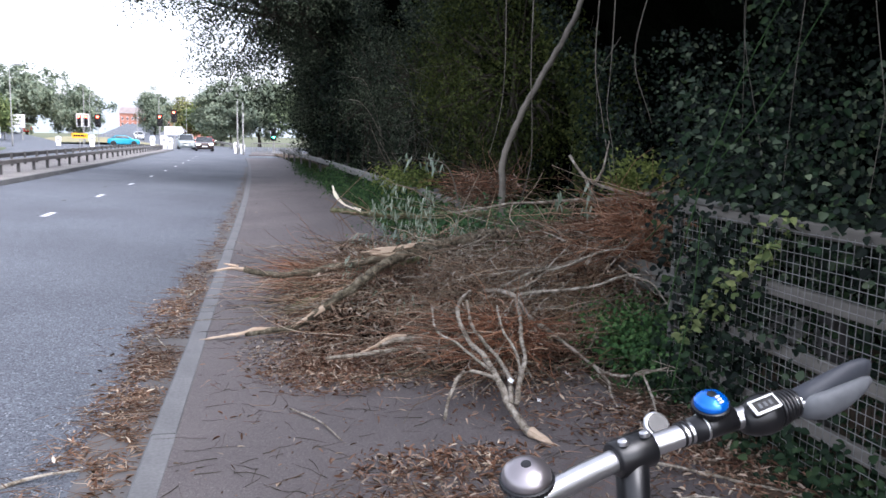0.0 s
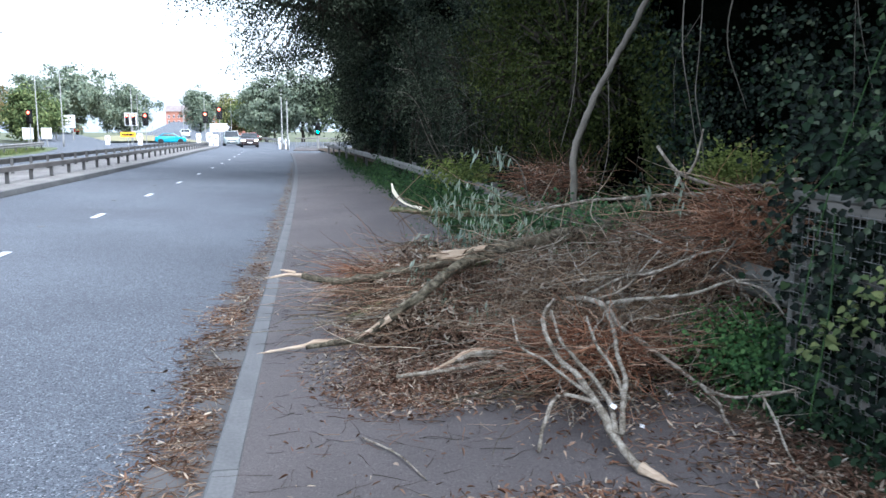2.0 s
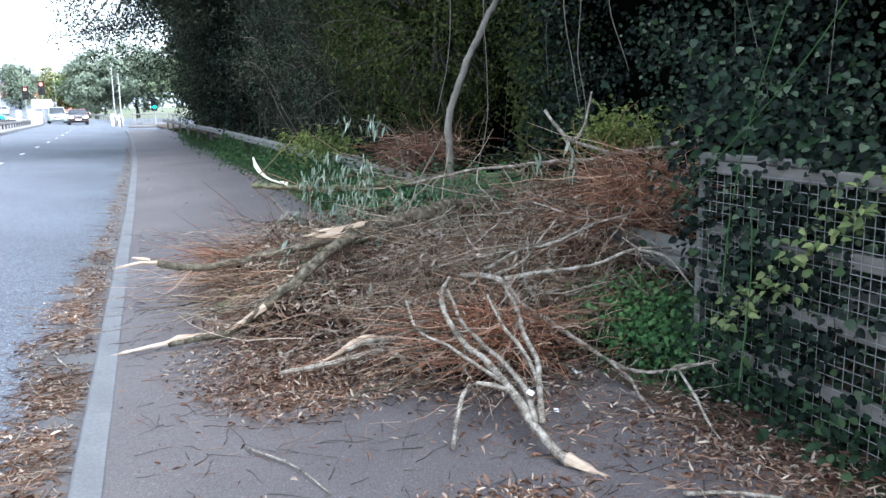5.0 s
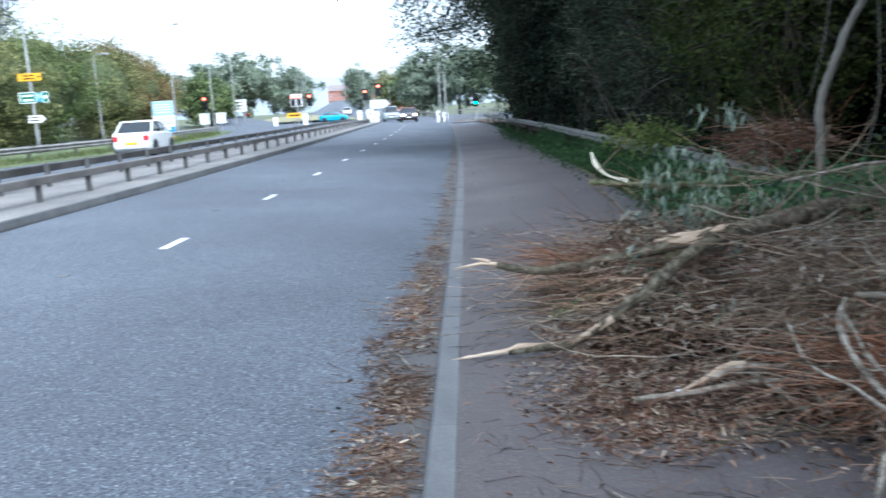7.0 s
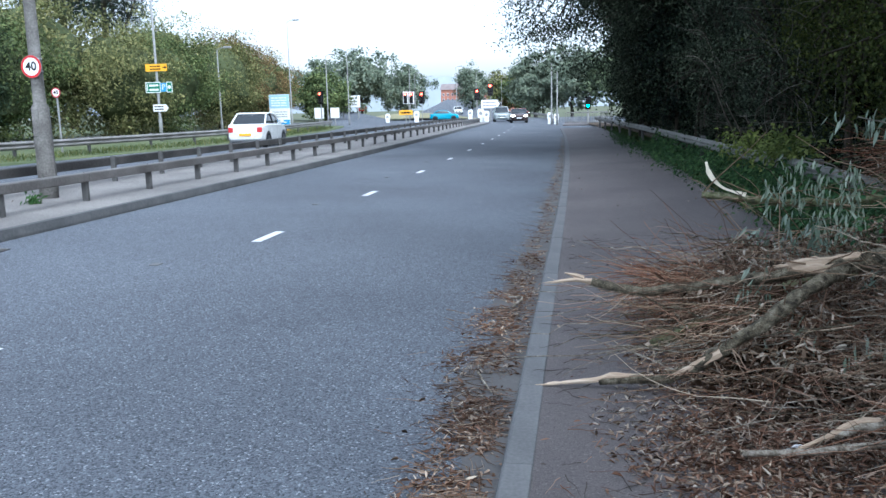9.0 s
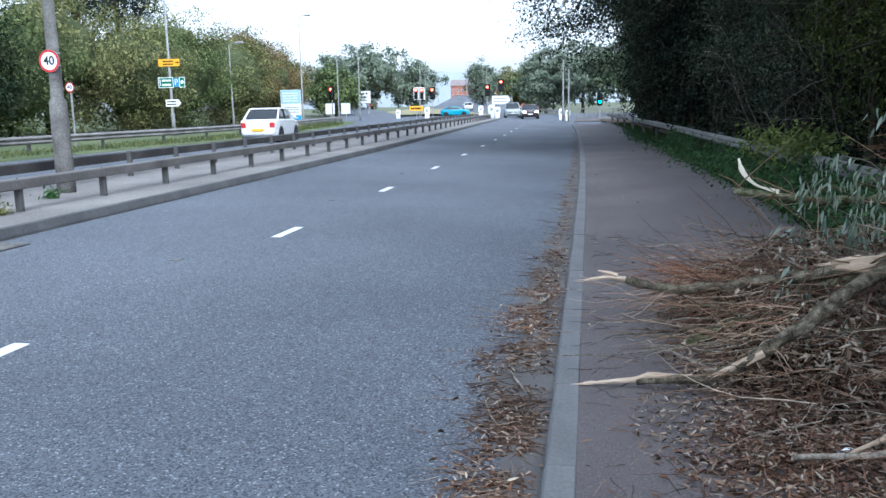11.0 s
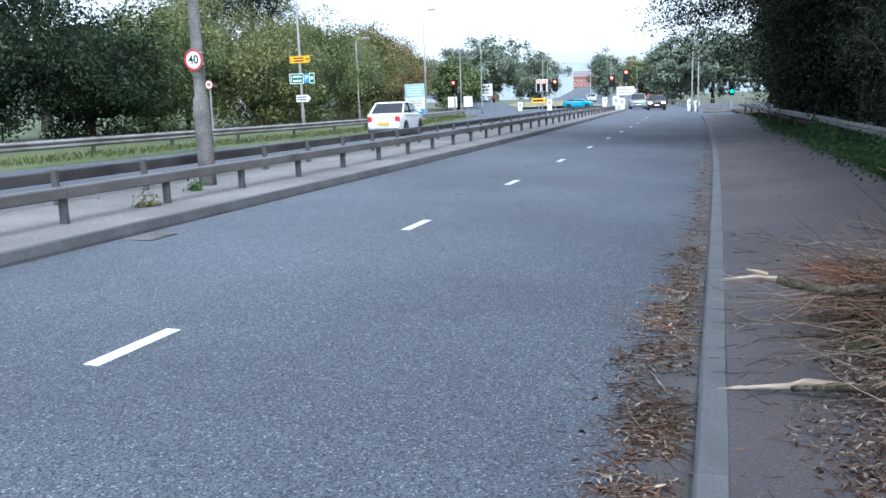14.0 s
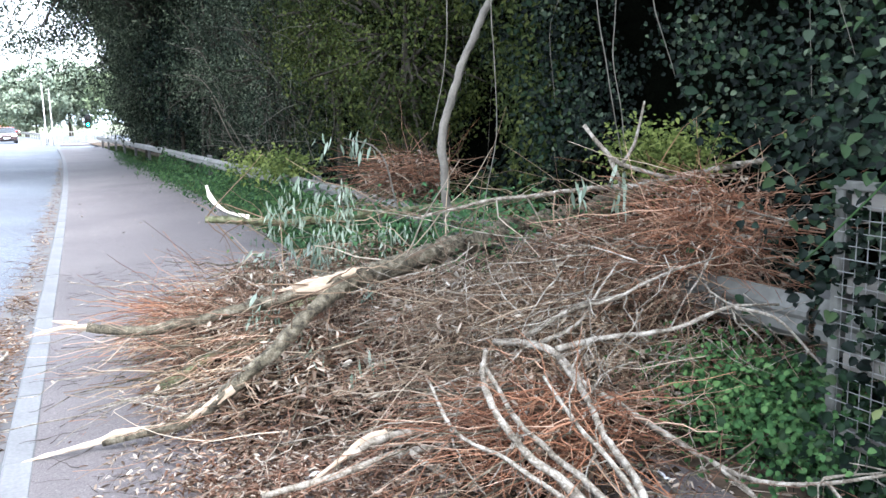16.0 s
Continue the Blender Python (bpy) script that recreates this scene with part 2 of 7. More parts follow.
FAR_GRASS = leaf_mat("far_verge_blades", [(0.0, (0.07, 0.1, 0.035)), (0.6, (0.13, 0.17, 0.06)), (1.0, (0.26, 0.25, 0.12))], 0.6, 0.25)
FAR_DARK = leaf_mat("far_dark_green_leaves", [(0.0, (0.014, 0.024, 0.014)), (0.5, (0.03, 0.046, 0.026)), (1.0, (0.07, 0.09, 0.05))], 0.65, 0.2, 0.1)
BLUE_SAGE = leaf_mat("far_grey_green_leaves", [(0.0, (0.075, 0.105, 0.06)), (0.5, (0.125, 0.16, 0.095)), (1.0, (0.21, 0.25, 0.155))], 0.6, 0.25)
OLD_STEEL = rough_mat("mossy_grey_steel", [(0.25, (0.05, 0.05, 0.042)), (0.5, (0.12, 0.118, 0.105)), (0.75, (0.22, 0.215, 0.2))], 1.3, 22, 0.75, 0.2, metal=0.1, depth=0.004)
# Bramble green darkened, so the thicket's shade sits in the leaf colour.
DARK_BRAMBLE = leaf_mat("shade_toned_bramble", [(0.0, (0.006, 0.015, 0.008)), (0.5, (0.015, 0.034, 0.016)), (0.9, (0.03, 0.056, 0.025)), (1.0, (0.07, 0.105, 0.043))], 0.5, 0.2)
# Leaf green paled and greyed to paint in the haze of distance.
HAZE_LEAF = leaf_mat("haze_tinted_leaves", [(0.0, (0.13, 0.165, 0.125)), (0.5, (0.18, 0.22, 0.165)), (1.0, (0.25, 0.285, 0.22))], 0.6, 0.25)
TWIG_BROWN = leaf_mat("dark_brown_twigs", [(0.0, (0.05, 0.03, 0.02)), (0.5, (0.14, 0.085, 0.058)), (0.85, (0.24, 0.165, 0.12)), (1.0, (0.42, 0.34, 0.27))], 0.8, 0.0)
GRASS = leaf_mat("grass_blades", [(0.0, (0.02, 0.042, 0.014)), (0.6, (0.05, 0.085, 0.028)), (1.0, (0.14, 0.135, 0.065))], 0.6, 0.25)
POLE_GREY = rough_mat("mottled_concrete", [(0.35, (0.06, 0.055, 0.05)), (0.5, (0.125, 0.117, 0.107)), (0.66, (0.21, 0.2, 0.187))], 3.5, 30, 0.85, 0.3, depth=0.006)
# Darker copy of the nettle green, with shade put into the colour.
DARK_NETTLE = leaf_mat("shade_toned_nettle", [(0.0, (0.014, 0.036, 0.014)), (0.5, (0.032, 0.072, 0.026)), (1.0, (0.075, 0.135, 0.045))], 0.5, 0.3)
SILT = rough_mat("gutter_silt", [(0.3, (0.06, 0.057, 0.056)), (0.6, (0.1, 0.094, 0.092)), (0.85, (0.15, 0.14, 0.135))], 3, 60, 0.9, 0.3, depth=0.003)
# Pale grey-blue paints the haze over the far hill.
HILL = rough_mat("haze_tinted_hill", [(0.3, (0.22, 0.25, 0.275)), (0.7, (0.29, 0.32, 0.34))], 0.004, 0.05, 1.0, 0.0)
WHITE = plain_mat("white_enamel", (0.78, 0.78, 0.77), 0.45)
BLACK = plain_mat("black_plastic", (0.006, 0.006, 0.007), 0.32)
SIGN_RED = plain_mat("red_sheeting", (0.5, 0.02, 0.025), 0.4)
SIGN_YELLOW = plain_mat("yellow_sheeting", (0.85, 0.42, 0.02), 0.45)
SIGN_GREEN = plain_mat("green_sheeting", (0.005, 0.16, 0.085), 0.45)
SIGN_BLUE = plain_mat("blue_sheeting", (0.05, 0.3, 0.6), 0.45)
PALE_BLUE = plain_mat("pale_blue_print", (0.35, 0.55, 0.68), 0.45)
GREY_BACK = plain_mat("grey_sign_back", (0.3, 0.3, 0.3), 0.5)
RED_LAMP = plain_mat("lit_red_lens", (1.0, 0.06, 0.03), 0.4, emit=9.0)
GREEN_LAMP = plain_mat("lit_green_lens", (0.05, 1.0, 0.55), 0.4, emit=9.0)
HEADLAMP = plain_mat("lit_headlamp", (1.0, 0.9, 0.75), 0.3, emit=6.0)
DARK_LENS = plain_mat("unlit_lens", (0.03, 0.02, 0.02), 0.3)
BRICK = rough_mat("far_red_brick", [(0.3, (0.3, 0.12, 0.085)), (0.7, (0.4, 0.19, 0.14))], 0.5, 5, 0.9, 0.1)
SLATE = rough_mat("far_roof", [(0.3, (0.16, 0.13, 0.13)), (0.7, (0.24, 0.2, 0.19))], 0.5, 5, 0.9, 0.1)
GLASS = plain_mat("dark_glazing", (0.03, 0.035, 0.04), 0.08)
RUBBER = rough_mat("tyre_rubber", [(0.3, (0.012, 0.012, 0.012)), (0.7, (0.03, 0.03, 0.03))], 8, 60, 0.85, 0.2, depth=0.003)
ALLOY = plain_mat("wheel_alloy", (0.45, 0.46, 0.47), 0.35, 0.8)
CHROME = plain_mat("brushed_aluminium", (0.6, 0.6, 0.61), 0.28, 0.95)
GREY_RUBBER = rough_mat("grey_grip_rubber", [(0.3, (0.075, 0.08, 0.088)), (0.7, (0.115, 0.12, 0.13))], 10, 90, 0.65, 0.2, depth=0.002)
BLUE_METAL = plain_mat("blue_anodised_metal", (0.005, 0.16, 0.72), 0.22, 0.6, coat=0.5)
PAPER = plain_mat("white_litter_paper", (0.75, 0.76, 0.78), 0.7)
PAINT_SILVER = plain_mat("silver_green_car_paint", (0.42, 0.46, 0.45), 0.3, 0.5, coat=1.0)
PAINT_DARK = plain_mat("dark_maroon_car_paint", (0.045, 0.022, 0.02), 0.25, 0.3, coat=1.0)
PAINT_WHITE = plain_mat("white_car_paint", (0.75, 0.75, 0.73), 0.25, 0.0, coat=1.0)
PAINT_BLUE = plain_mat("turquoise_car_paint", (0.02, 0.3, 0.42), 0.25, 0.2, coat=1.0)
PAINT_RED = plain_mat("red_car_paint", (0.45, 0.02, 0.02), 0.25, 0.1, coat=1.0)

# ---- builders ----
rng = np.random.default_rng(7)


class Geo:
    """Vertices and faces of one mesh, gathered piece by piece."""

    def __init__(self):
        self.v, self.f = [], []

    def add(self, verts, faces):
        k = len(self.v)
        self.v.extend(tuple(float(c) for c in p) for p in verts)
        self.f.extend(tuple(i + k for i in q) for q in faces)
        return self

    def box(self, x0, x1, y0, y1, z0, z1, bevel=0.0):
        b = min(bevel, (x1 - x0) / 3, (y1 - y0) / 3, (z1 - z0) / 3)
        if b <= 0:
            vs = [(x, y, z) for z in (z0, z1) for x, y in ((x0, y0), (x1, y0), (x1, y1), (x0, y1))]
            return self.add(vs, [(3, 2, 1, 0), (4, 5, 6, 7), (0, 1, 5, 4), (1, 2, 6, 5), (2, 3, 7, 6), (3, 0, 4, 7)])
        vs = []
        for z, i in ((z0, b), (z0 + b, 0), (z1 - b, 0), (z1, b)):
            vs += [(x0 + i + b, y0 + i, z), (x1 - i - b, y0 + i, z), (x1 - i, y0 + i + b, z), (x1 - i, y1 - i - b, z),
                   (x1 - i - b, y1 - i, z), (x0 + i + b, y1 - i, z), (x0 + i, y1 - i - b, z), (x0 + i, y0 + i + b, z)]
        fs = [tuple(range(7, -1, -1)), tuple(range(24, 32))]
        for k in range(3):
            fs += [(8 * k + j, 8 * k + (j + 1) % 8, 8 * k + 8 + (j + 1) % 8, 8 * k + 8 + j) for j in range(8)]
        return self.add(vs, fs)

    def tube(self, pts, radii, sides=8, wobble=0.0):
        pts = [Vector(p) for p in pts]
        if not hasattr(radii, "__len__"):
            radii = [radii] * len(pts)
        vs, up = [], Vector((0.13, 0.21, 0.97))
        for i, p in enumerate(pts):
            d = (pts[min(i + 1, len(pts) - 1)] - pts[max(i - 1, 0)]).normalized()
            if abs(d.dot(up)) > 0.95:
                up = Vector((0.9, 0.3, 0.1))
            s = d.cross(up).normalized()
            u = s.cross(d)
            for k in range(sides):
                a = 2 * math.pi * k / sides
                w = radii[i] * (1 + wobble * noise.noise(p * 14 + Vector((k * 1.7, k, i * 0.6))))
                vs.append(p + (s * math.cos(a) + u * math.sin(a)) * w)
        n = len(pts)
        fs = [(i * sides + k, i * sides + (k + 1) % sides, (i + 1) * sides + (k + 1) % sides, (i + 1) * sides + k) for i in range(n - 1) for k in range(sides)]
        fs += [tuple(range(sides - 1, -1, -1)), tuple(range((n - 1) * sides, n * sides))]
        return self.add(vs, fs)

    def lathe(self, centre, axis, rings, sides=20):
        """Rings of (distance along the axis, radius)."""
        axis = Vector(axis).normalized()
        c = Vector(centre)
        s = axis.orthogonal().normalized()
        u = axis.cross(s)
        vs = [c + axis * h + (s * math.cos(2 * math.pi * k / sides) + u * math.sin(2 * math.pi * k / sides)) * r for h, r in rings for k in range(sides)]
        n = len(rings)
        fs = [(i * sides + k, i * sides + (k + 1) % sides, (i + 1) * sides + (k + 1) % sides, (i + 1) * sides + k) for i in range(n - 1) for k in range(sides)]
        fs += [tuple(range(sides - 1, -1, -1)), tuple(range((n - 1) * sides, n * sides))]
        return self.add(vs, fs)

    def prism(self, outline, x0, x1):
        """An outline in (y, z), drawn out from x0 to x1."""
        n = len(outline)
        vs = [(x0, y, z) for y, z in outline] + [(x1, y, z) for y, z in outline]
        return self.add(vs, [tuple(range(n - 1, -1, -1)), tuple(range(n, 2 * n))] + [(i, (i + 1) % n, n + (i + 1) % n, n + i) for i in range(n)])

    def loft(self, loops, closed=True, caps=True):
        n = len(loops[0])
        vs = [p for lp in loops for p in lp]
        e = n if closed else n - 1
        fs = [(i * n + k, i * n + (k + 1) % n, (i + 1) * n + (k + 1) % n, (i + 1) * n + k) for i in range(len(loops) - 1) for k in range(e)]
        if caps:
            fs += [tuple(range(n - 1, -1, -1)), tuple(range((len(loops) - 1) * n, len(loops) * n))]
        return self.add(vs, fs)

    def mesh(self, name, mat, smooth=False):
        me = bpy.data.meshes.new(name)
        me.from_pydata(self.v, [], self.f)
        me.materials.append(mat)
        if smooth:
            me.polygons.foreach_set("use_smooth", [True] * len(me.polygons))
        me.update()
        return me


def part(name, geo, mat, parent=None, label="", smooth=False):
    """Links gathered geometry, or a finished mesh, as one mesh object under a thing or a part."""
    me = geo.mesh(name, mat, smooth) if isinstance(geo, Geo) else geo
    ob = new(name, me)
    if parent:
        ob.parent = parent
    return tagged(ob, label)


def thing(name, label, category, group="", kind="", at=None):
    ob = new(name)
    ob.empty_display_size = 0.1
    if at:
        ob.location = at
        bpy.context.view_layer.update()
    return tagged(ob, label, category, group, kind)


def unit(a):
    return a / np.maximum(np.linalg.norm(a, axis=1, keepdims=True), 1e-9)


def quads_mesh(name, verts, quads, mat, smooth=False, corners=4):
    me = bpy.data.meshes.new(name)
    me.vertices.add(len(verts))
    me.vertices.foreach_set("co", np.ascontiguousarray(verts, dtype=np.float32).ravel())
    me.loops.add(quads.size)
    me.loops.foreach_set("vertex_index", np.ascontiguousarray(quads, dtype=np.int32).ravel())
    me.polygons.add(len(quads))
    me.polygons.foreach_set("loop_start", np.arange(0, quads.size, corners, dtype=np.int32))
    if smooth:
        me.polygons.foreach_set("use_smooth", np.ones(len(quads), dtype=bool))
    me.materials.append(mat)
    me.update(calc_edges=True)
    return me


def leaves(name, base, way, face, length, width, mat, fold=0.25, curl=0.15, broad=False, simple=False):
    """A mesh of many leaves: base points, the ways they point, the ways they face, lengths and widths."""
    n = len(base)
    way = unit(way)
    side = unit(np.cross(way, face))
    up = np.cross(side, way)
    L, W = np.broadcast_to(length, n)[:, None], np.broadcast_to(width, n)[:, None]
    cu = np.broadcast_to(curl, n)[:, None]
    if broad:
        v = np.empty((n, 8, 3))
        for i, (u, s, lift) in enumerate(((0, 0, 0), (0.16, 0.36, 0.7), (0.46, 0.5, 1), (0.8, 0.3, 0.6), (1, 0, 0), (0.8, -0.3, 0.6), (0.46, -0.5, 1), (0.16, -0.36, 0.7))):
            v[:, i] = base + way * L * u + side * W * s + up * (W * fold * lift - cu * L * u * u)
        q = np.array([[0, 1, 2, 3, 4], [0, 4, 5, 6, 7]])[None] + np.arange(n)[:, None, None] * 8
        return quads_mesh(name, v.reshape(-1, 3), q.reshape(-1, 5), mat, corners=5)
    if simple:
        v = np.stack([base, base + way * L * 0.45 + side * W * 0.5 + up * W * fold, base + way * L - up * cu * L, base + way * L * 0.45 - side * W * 0.5 + up * W * fold], 1)
        return quads_mesh(name, v.reshape(-1, 3), np.arange(n * 4).reshape(-1, 4), mat)
    v = np.empty((n, 6, 3))
    v[:, 0] = base
    v[:, 1] = base + way * L * 0.3 + side * W * 0.5 + up * W * fold
    v[:, 2] = base + way * L * 0.68 + side * W * 0.38 + up * (W * fold - cu * L * 0.4)
    v[:, 3] = base + way * L - up * cu * L
    v[:, 4] = base + way * L * 0.68 - side * W * 0.38 + up * (W * fold - cu * L * 0.4)
    v[:, 5] = base + way * L * 0.3 - side * W * 0.5 + up * W * fold
    k = np.arange(n)[:, None, None] * 6
    q = np.array([[0, 1, 2, 3], [0, 3, 4, 5]])[None] + k
    return quads_mesh(name, v.reshape(-1, 3), q.reshape(-1, 4), mat)


def twigs(name, start, way, length, radius, bend, mat, steps=5):
    """A mesh of many thin curved stems with three sides."""
    n = len(start)
    way = unit(way)
    b = unit(rng.normal(size=(n, 3)) * [1, 1, 0.4]) * np.broadcast_to(bend, n)[:, None]
    wig = rng.normal(size=(n, steps, 3)) * 0.018
    s = unit(np.cross(way, rng.normal(size=(n, 3))))
    u = np.cross(way, s)
    L, R = np.broadcast_to(length, n)[:, None], np.broadcast_to(radius, n)[:, None]
    v = np.empty((n, steps, 3, 3))
    for i in range(steps):
        t = i / (steps - 1)
        p = start + way * L * t + b * L * t * t + wig[:, i] * L * (t > 0)
        r = R * (1 - 0.65 * t)
        for k in range(3):
            a = 2.094 * k
            v[:, i, k] = p + (s * math.cos(a) + u * math.sin(a)) * r
    q = np.array([[i * 3 + k, i * 3 + (k + 1) % 3, (i + 1) * 3 + (k + 1) % 3, (i + 1) * 3 + k] for i in range(steps - 1) for k in range(3)])
    q = q[None] + (np.arange(n) * steps * 3)[:, None, None]
    return quads_mesh(name, v.reshape(-1, 3), q.reshape(-1, 4), mat, True)


def around(n):
    return unit(rng.normal(size=(n, 3)))


def smooth_path(pts, step=0.06):
    """A Catmull-Rom line through points."""
    p = [Vector(q) for q in pts]
    p = [p[0] * 2 - p[1]] + p + [p[-1] * 2 - p[-2]]
    out = []
    for a, b, c, d in zip(p, p[1:], p[2:], p[3:]):
        n = max(2, int((c - b).length / step))
        for i in range(n):
            t = i / n
            out.append(0.5 * (2 * b + (c - a) * t + (2 * a - 5 * b + 4 * c - d) * t * t + (3 * b - a - 3 * c + d) * t ** 3))
    return out + [p[-2]]


def limb(pts, r0, r1, sides=9, wobble=0.35, step=0.06, geo=None):
    path = smooth_path(pts, step)
    n = len(path)
    path = [p + (noise.noise_vector(p * 6) * 0.3 + noise.noise_vector(p * 19) * 0.2) * (r0 + r1) * min(1, 4 * i / n, 4 * (n - 1 - i) / n) for i, p in enumerate(path)]
    return (geo or Geo()).tube(path, [r0 + (r1 - r0) * i / (n - 1) for i in range(n)], sides, wobble)


def bend_x(y):
    """How far the road has swung to its left at y."""
    return -0.000417 * max(0.0, y - 12) ** 2


def fade(y):
    return min(1.0, max(0.0, (92 - y) / 30))


def strip(name, x0, x1, y0, y1, zf, mat, nx=6, step=1.5, follow=True, rough=0.0):
    """A strip of ground that swings with the road. zf gives the height at the unswung x and at y."""
    g = Geo()
    ny = max(2, int((y1 - y0) / step))
    for j in range(ny + 1):
        y = y0 + (y1 - y0) * j / ny
        for i in range(nx + 1):
            x = x0 + (x1 - x0) * i / nx
            z = zf(x, y) + (rough * noise.noise(Vector((x * 1.3, y * 1.3, 3))) if rough else 0)
            g.v.append((x + (bend_x(y) if follow else 0), y, z))
    g.f = [(j * (nx + 1) + i, j * (nx + 1) + i + 1, (j + 1) * (nx + 1) + i + 1, (j + 1) * (nx + 1) + i) for j in range(ny) for i in range(nx)]
    return tagged(part(name, g, mat, smooth=True), kind="structure")


# ---- ground and roads ----
MED0, MED1 = -6.7, -10.3


def cross_z(x, y):
    return -0.1 - 0.025 * x * fade(y)


def far_side_z(x, y):
    return cross_z(MED1, y) + (x - MED1) * 0.02 * fade(y)


g = Geo()
for j, y in enumerate((-400, -60, 300, 900, 2600)):
    for x in (-2600, -300, -25, 60, 400, 2600):
        g.v.append((x, y, -0.45))
g.f = [(j * 6 + i, j * 6 + i + 1, j * 6 + i + 7, j * 6 + i + 6) for j in range(4) for i in range(5)]
tagged(part("ground", g, FAR_GROUND), "open ground of rough grass reaching the horizon", kind="structure")
tagged(strip("road", MED0, -0.14, -40, 96, cross_z, ROAD, 8), "blue-grey worn asphalt carriageway with a leaf-strewn edge")
tagged(strip("road_opposite", -20.5, MED1, -40, 96, far_side_z, ROAD, 8), "grey asphalt carriageway beyond the central reservation")
g = Geo().add([(-75, 60, -0.108), (70, 60, -0.108), (70, 132, -0.108), (-75, 132, -0.108)], [(0, 1, 2, 3)])
tagged(part("road_junction", g, ROAD), "wide asphalt junction", kind="structure")
g = Geo()
for i in range(30):
    y = 131 + i * 12
    x = -19 - (y - 131) * 0.135
    z = -0.1 + max(0, y - 150) * 0.022
    g.v += [(x - 9, y, z), (x + 9, y, z)]
g.f = [(2 * i, 2 * i + 1, 2 * i + 3, 2 * i + 2) for i in range(29)]
tagged(part("road_far", g, ROAD), "asphalt road climbing away beyond the junction", kind="structure")
g = Geo()
for i in range(16):
    y = 84 + i * 9
    x = -22.5 - i * 1.6 - i * i * 0.14
    z = -0.08 + 0.018 * i * i * 0.9
    g.v += [(x - 4.5, y, z), (x + 4, y, z)]
g.f = [(2 * i, 2 * i + 1, 2 * i + 3, 2 * i + 2) for i in range(15)]
tagged(part("road_slip", g, ROAD), "asphalt slip road climbing between trees", kind="structure")


def pave_z(x, y):
    return 0.022 * max(0, x) * fade(y)


tagged(strip("pavement", 0.0, 2.55, -30, 61, pave_z, PAVE, 6, 1.0), "brown-grey asphalt footway strewn with twigs")
tagged(strip("verge", 2.5, 9.0, -30, 75, lambda x, y: 0.03 + 0.05 * min(1, (x - 2.5) / 0.6), SOIL, 14, 0.5, rough=0.07), "bare soil verge under the hedge")
tagged(strip("median", MED1 + 0.14, MED0 - 0.14, -40, 92, lambda x, y: cross_z(MED0, y) + 0.13, MEDIAN, 6), "grey paved central reservation with dirt and dead leaves")
for nm, xa, xb in (("kerb_median", MED0 - 0.14, MED0), ("kerb_median_opposite", MED1, MED1 + 0.14)):
    g = Geo()
    for j in range(89):
        y = -40 + 1.5 * j
        zt, zb, bx = cross_z(MED0, y) + 0.134, cross_z(MED0, y) - 0.2, bend_x(y)
        lo, hi = (xa, xb) if nm == "kerb_median" else (xb, xa)
        d = 0.03 if nm == "kerb_median" else -0.03
        g.v += [(lo + bx, y, zt), (hi - d + bx, y, zt), (hi + bx, y, zt - 0.1), (hi + bx, y, zb)]
    g.f = [(4 * j + i, 4 * j + i + 1, 4 * j + i + 5, 4 * j + i + 4) for j in range(88) for i in range(3)]
    tagged(part(nm, g, DARK_KERB), "grimy dark kerb of the central reservation", kind="structure")

# lane dashes
for k in range(14):
    y0, ln = 1.33 + 5.22 * k - 0.12 * (k < 2), 0.84
    g = Geo()
    for i in range(4):
        y = y0 + ln * i / 3
        for dx in (-0.06, 0.06):
            x = -3.68 - 0.045 * (k < 2) + dx
            g.v.append((x + bend_x(y), y, cross_z(x, y) + 0.005))
    g.f = [(2 * i, 2 * i + 1, 2 * i + 3, 2 * i + 2) for i in range(3)]
    tagged(part("lane_dash", g, LINE), "worn white lane dash on the asphalt", "road marking", "lane dashes", "structure")
for k in range(22):
    y0 = 4 + 4.2 * k
    for xl, ln in ((-10.95, 1.6), (-14.4, 1.0)):
        g = Geo()
        for i in range(3):
            y = y0 + ln * i / 2
            for dx in (-0.07, 0.07):
                g.v.append((xl + dx + bend_x(y), y, far_side_z(xl + dx, y) + 0.006))
        g.f = [(2 * i, 2 * i + 1, 2 * i + 3, 2 * i + 2) for i in range(2)]
        tagged(part("lane_dash", g, LINE), "white dash on the opposite carriageway", "road marking", "far lane dashes", "structure")
# short thin studs and faded marks between the dashes
for k in range(6):
    y = 4.9 + 5.33 * k
    g = Geo().box(-0.05, 0.05, -0.06, 0.06, 0, 0.01, 0.01)
    ob = part("road_stud", g, KERB)
    ob.location = (-4.15 + bend_x(y), y, cross_z(-4.15, y) + 0.001)
    tagged(ob, "small worn road stud set in the asphalt", "road stud", "road studs")

# silt along the gutter
g = Geo()
for j in range(300):
    y = 1.5 + 0.15 * j
    e = -0.47 + 0.16 * noise.noise(Vector((0.4, y * 0.9, 0))) + 0.07 * noise.noise(Vector((0.4, y * 4, 3))) + 0.004 * (y - 1.5)
    for x in (-0.142, (-0.142 + e) / 2, min(e, -0.18)):
        g.v.append((x + bend_x(y), y, cross_z(x, y) + 0.005))
g.f = [(3 * j + i + 1, 3 * j + i, 3 * j + i + 3, 3 * j + i + 4) for j in range(299) for i in range(2)]
tagged(part("gutter", g, SILT), "smooth grey silt along the gutter", kind="structure")

# verge across the road
EDGE = [(-22, -40), (-20.2, 10), (-19.1, 25), (-18.6, 32), (-17.4, 42), (-17.9, 52), (-19.8, 67), (-24, 86)]


def edge_at(y, line):
    for (xa, ya), (xb, yb) in zip(line, line[1:]):
        if y <= yb:
            return xa + (xb - xa) * (y - ya) / (yb - ya)
    return line[-1][0]


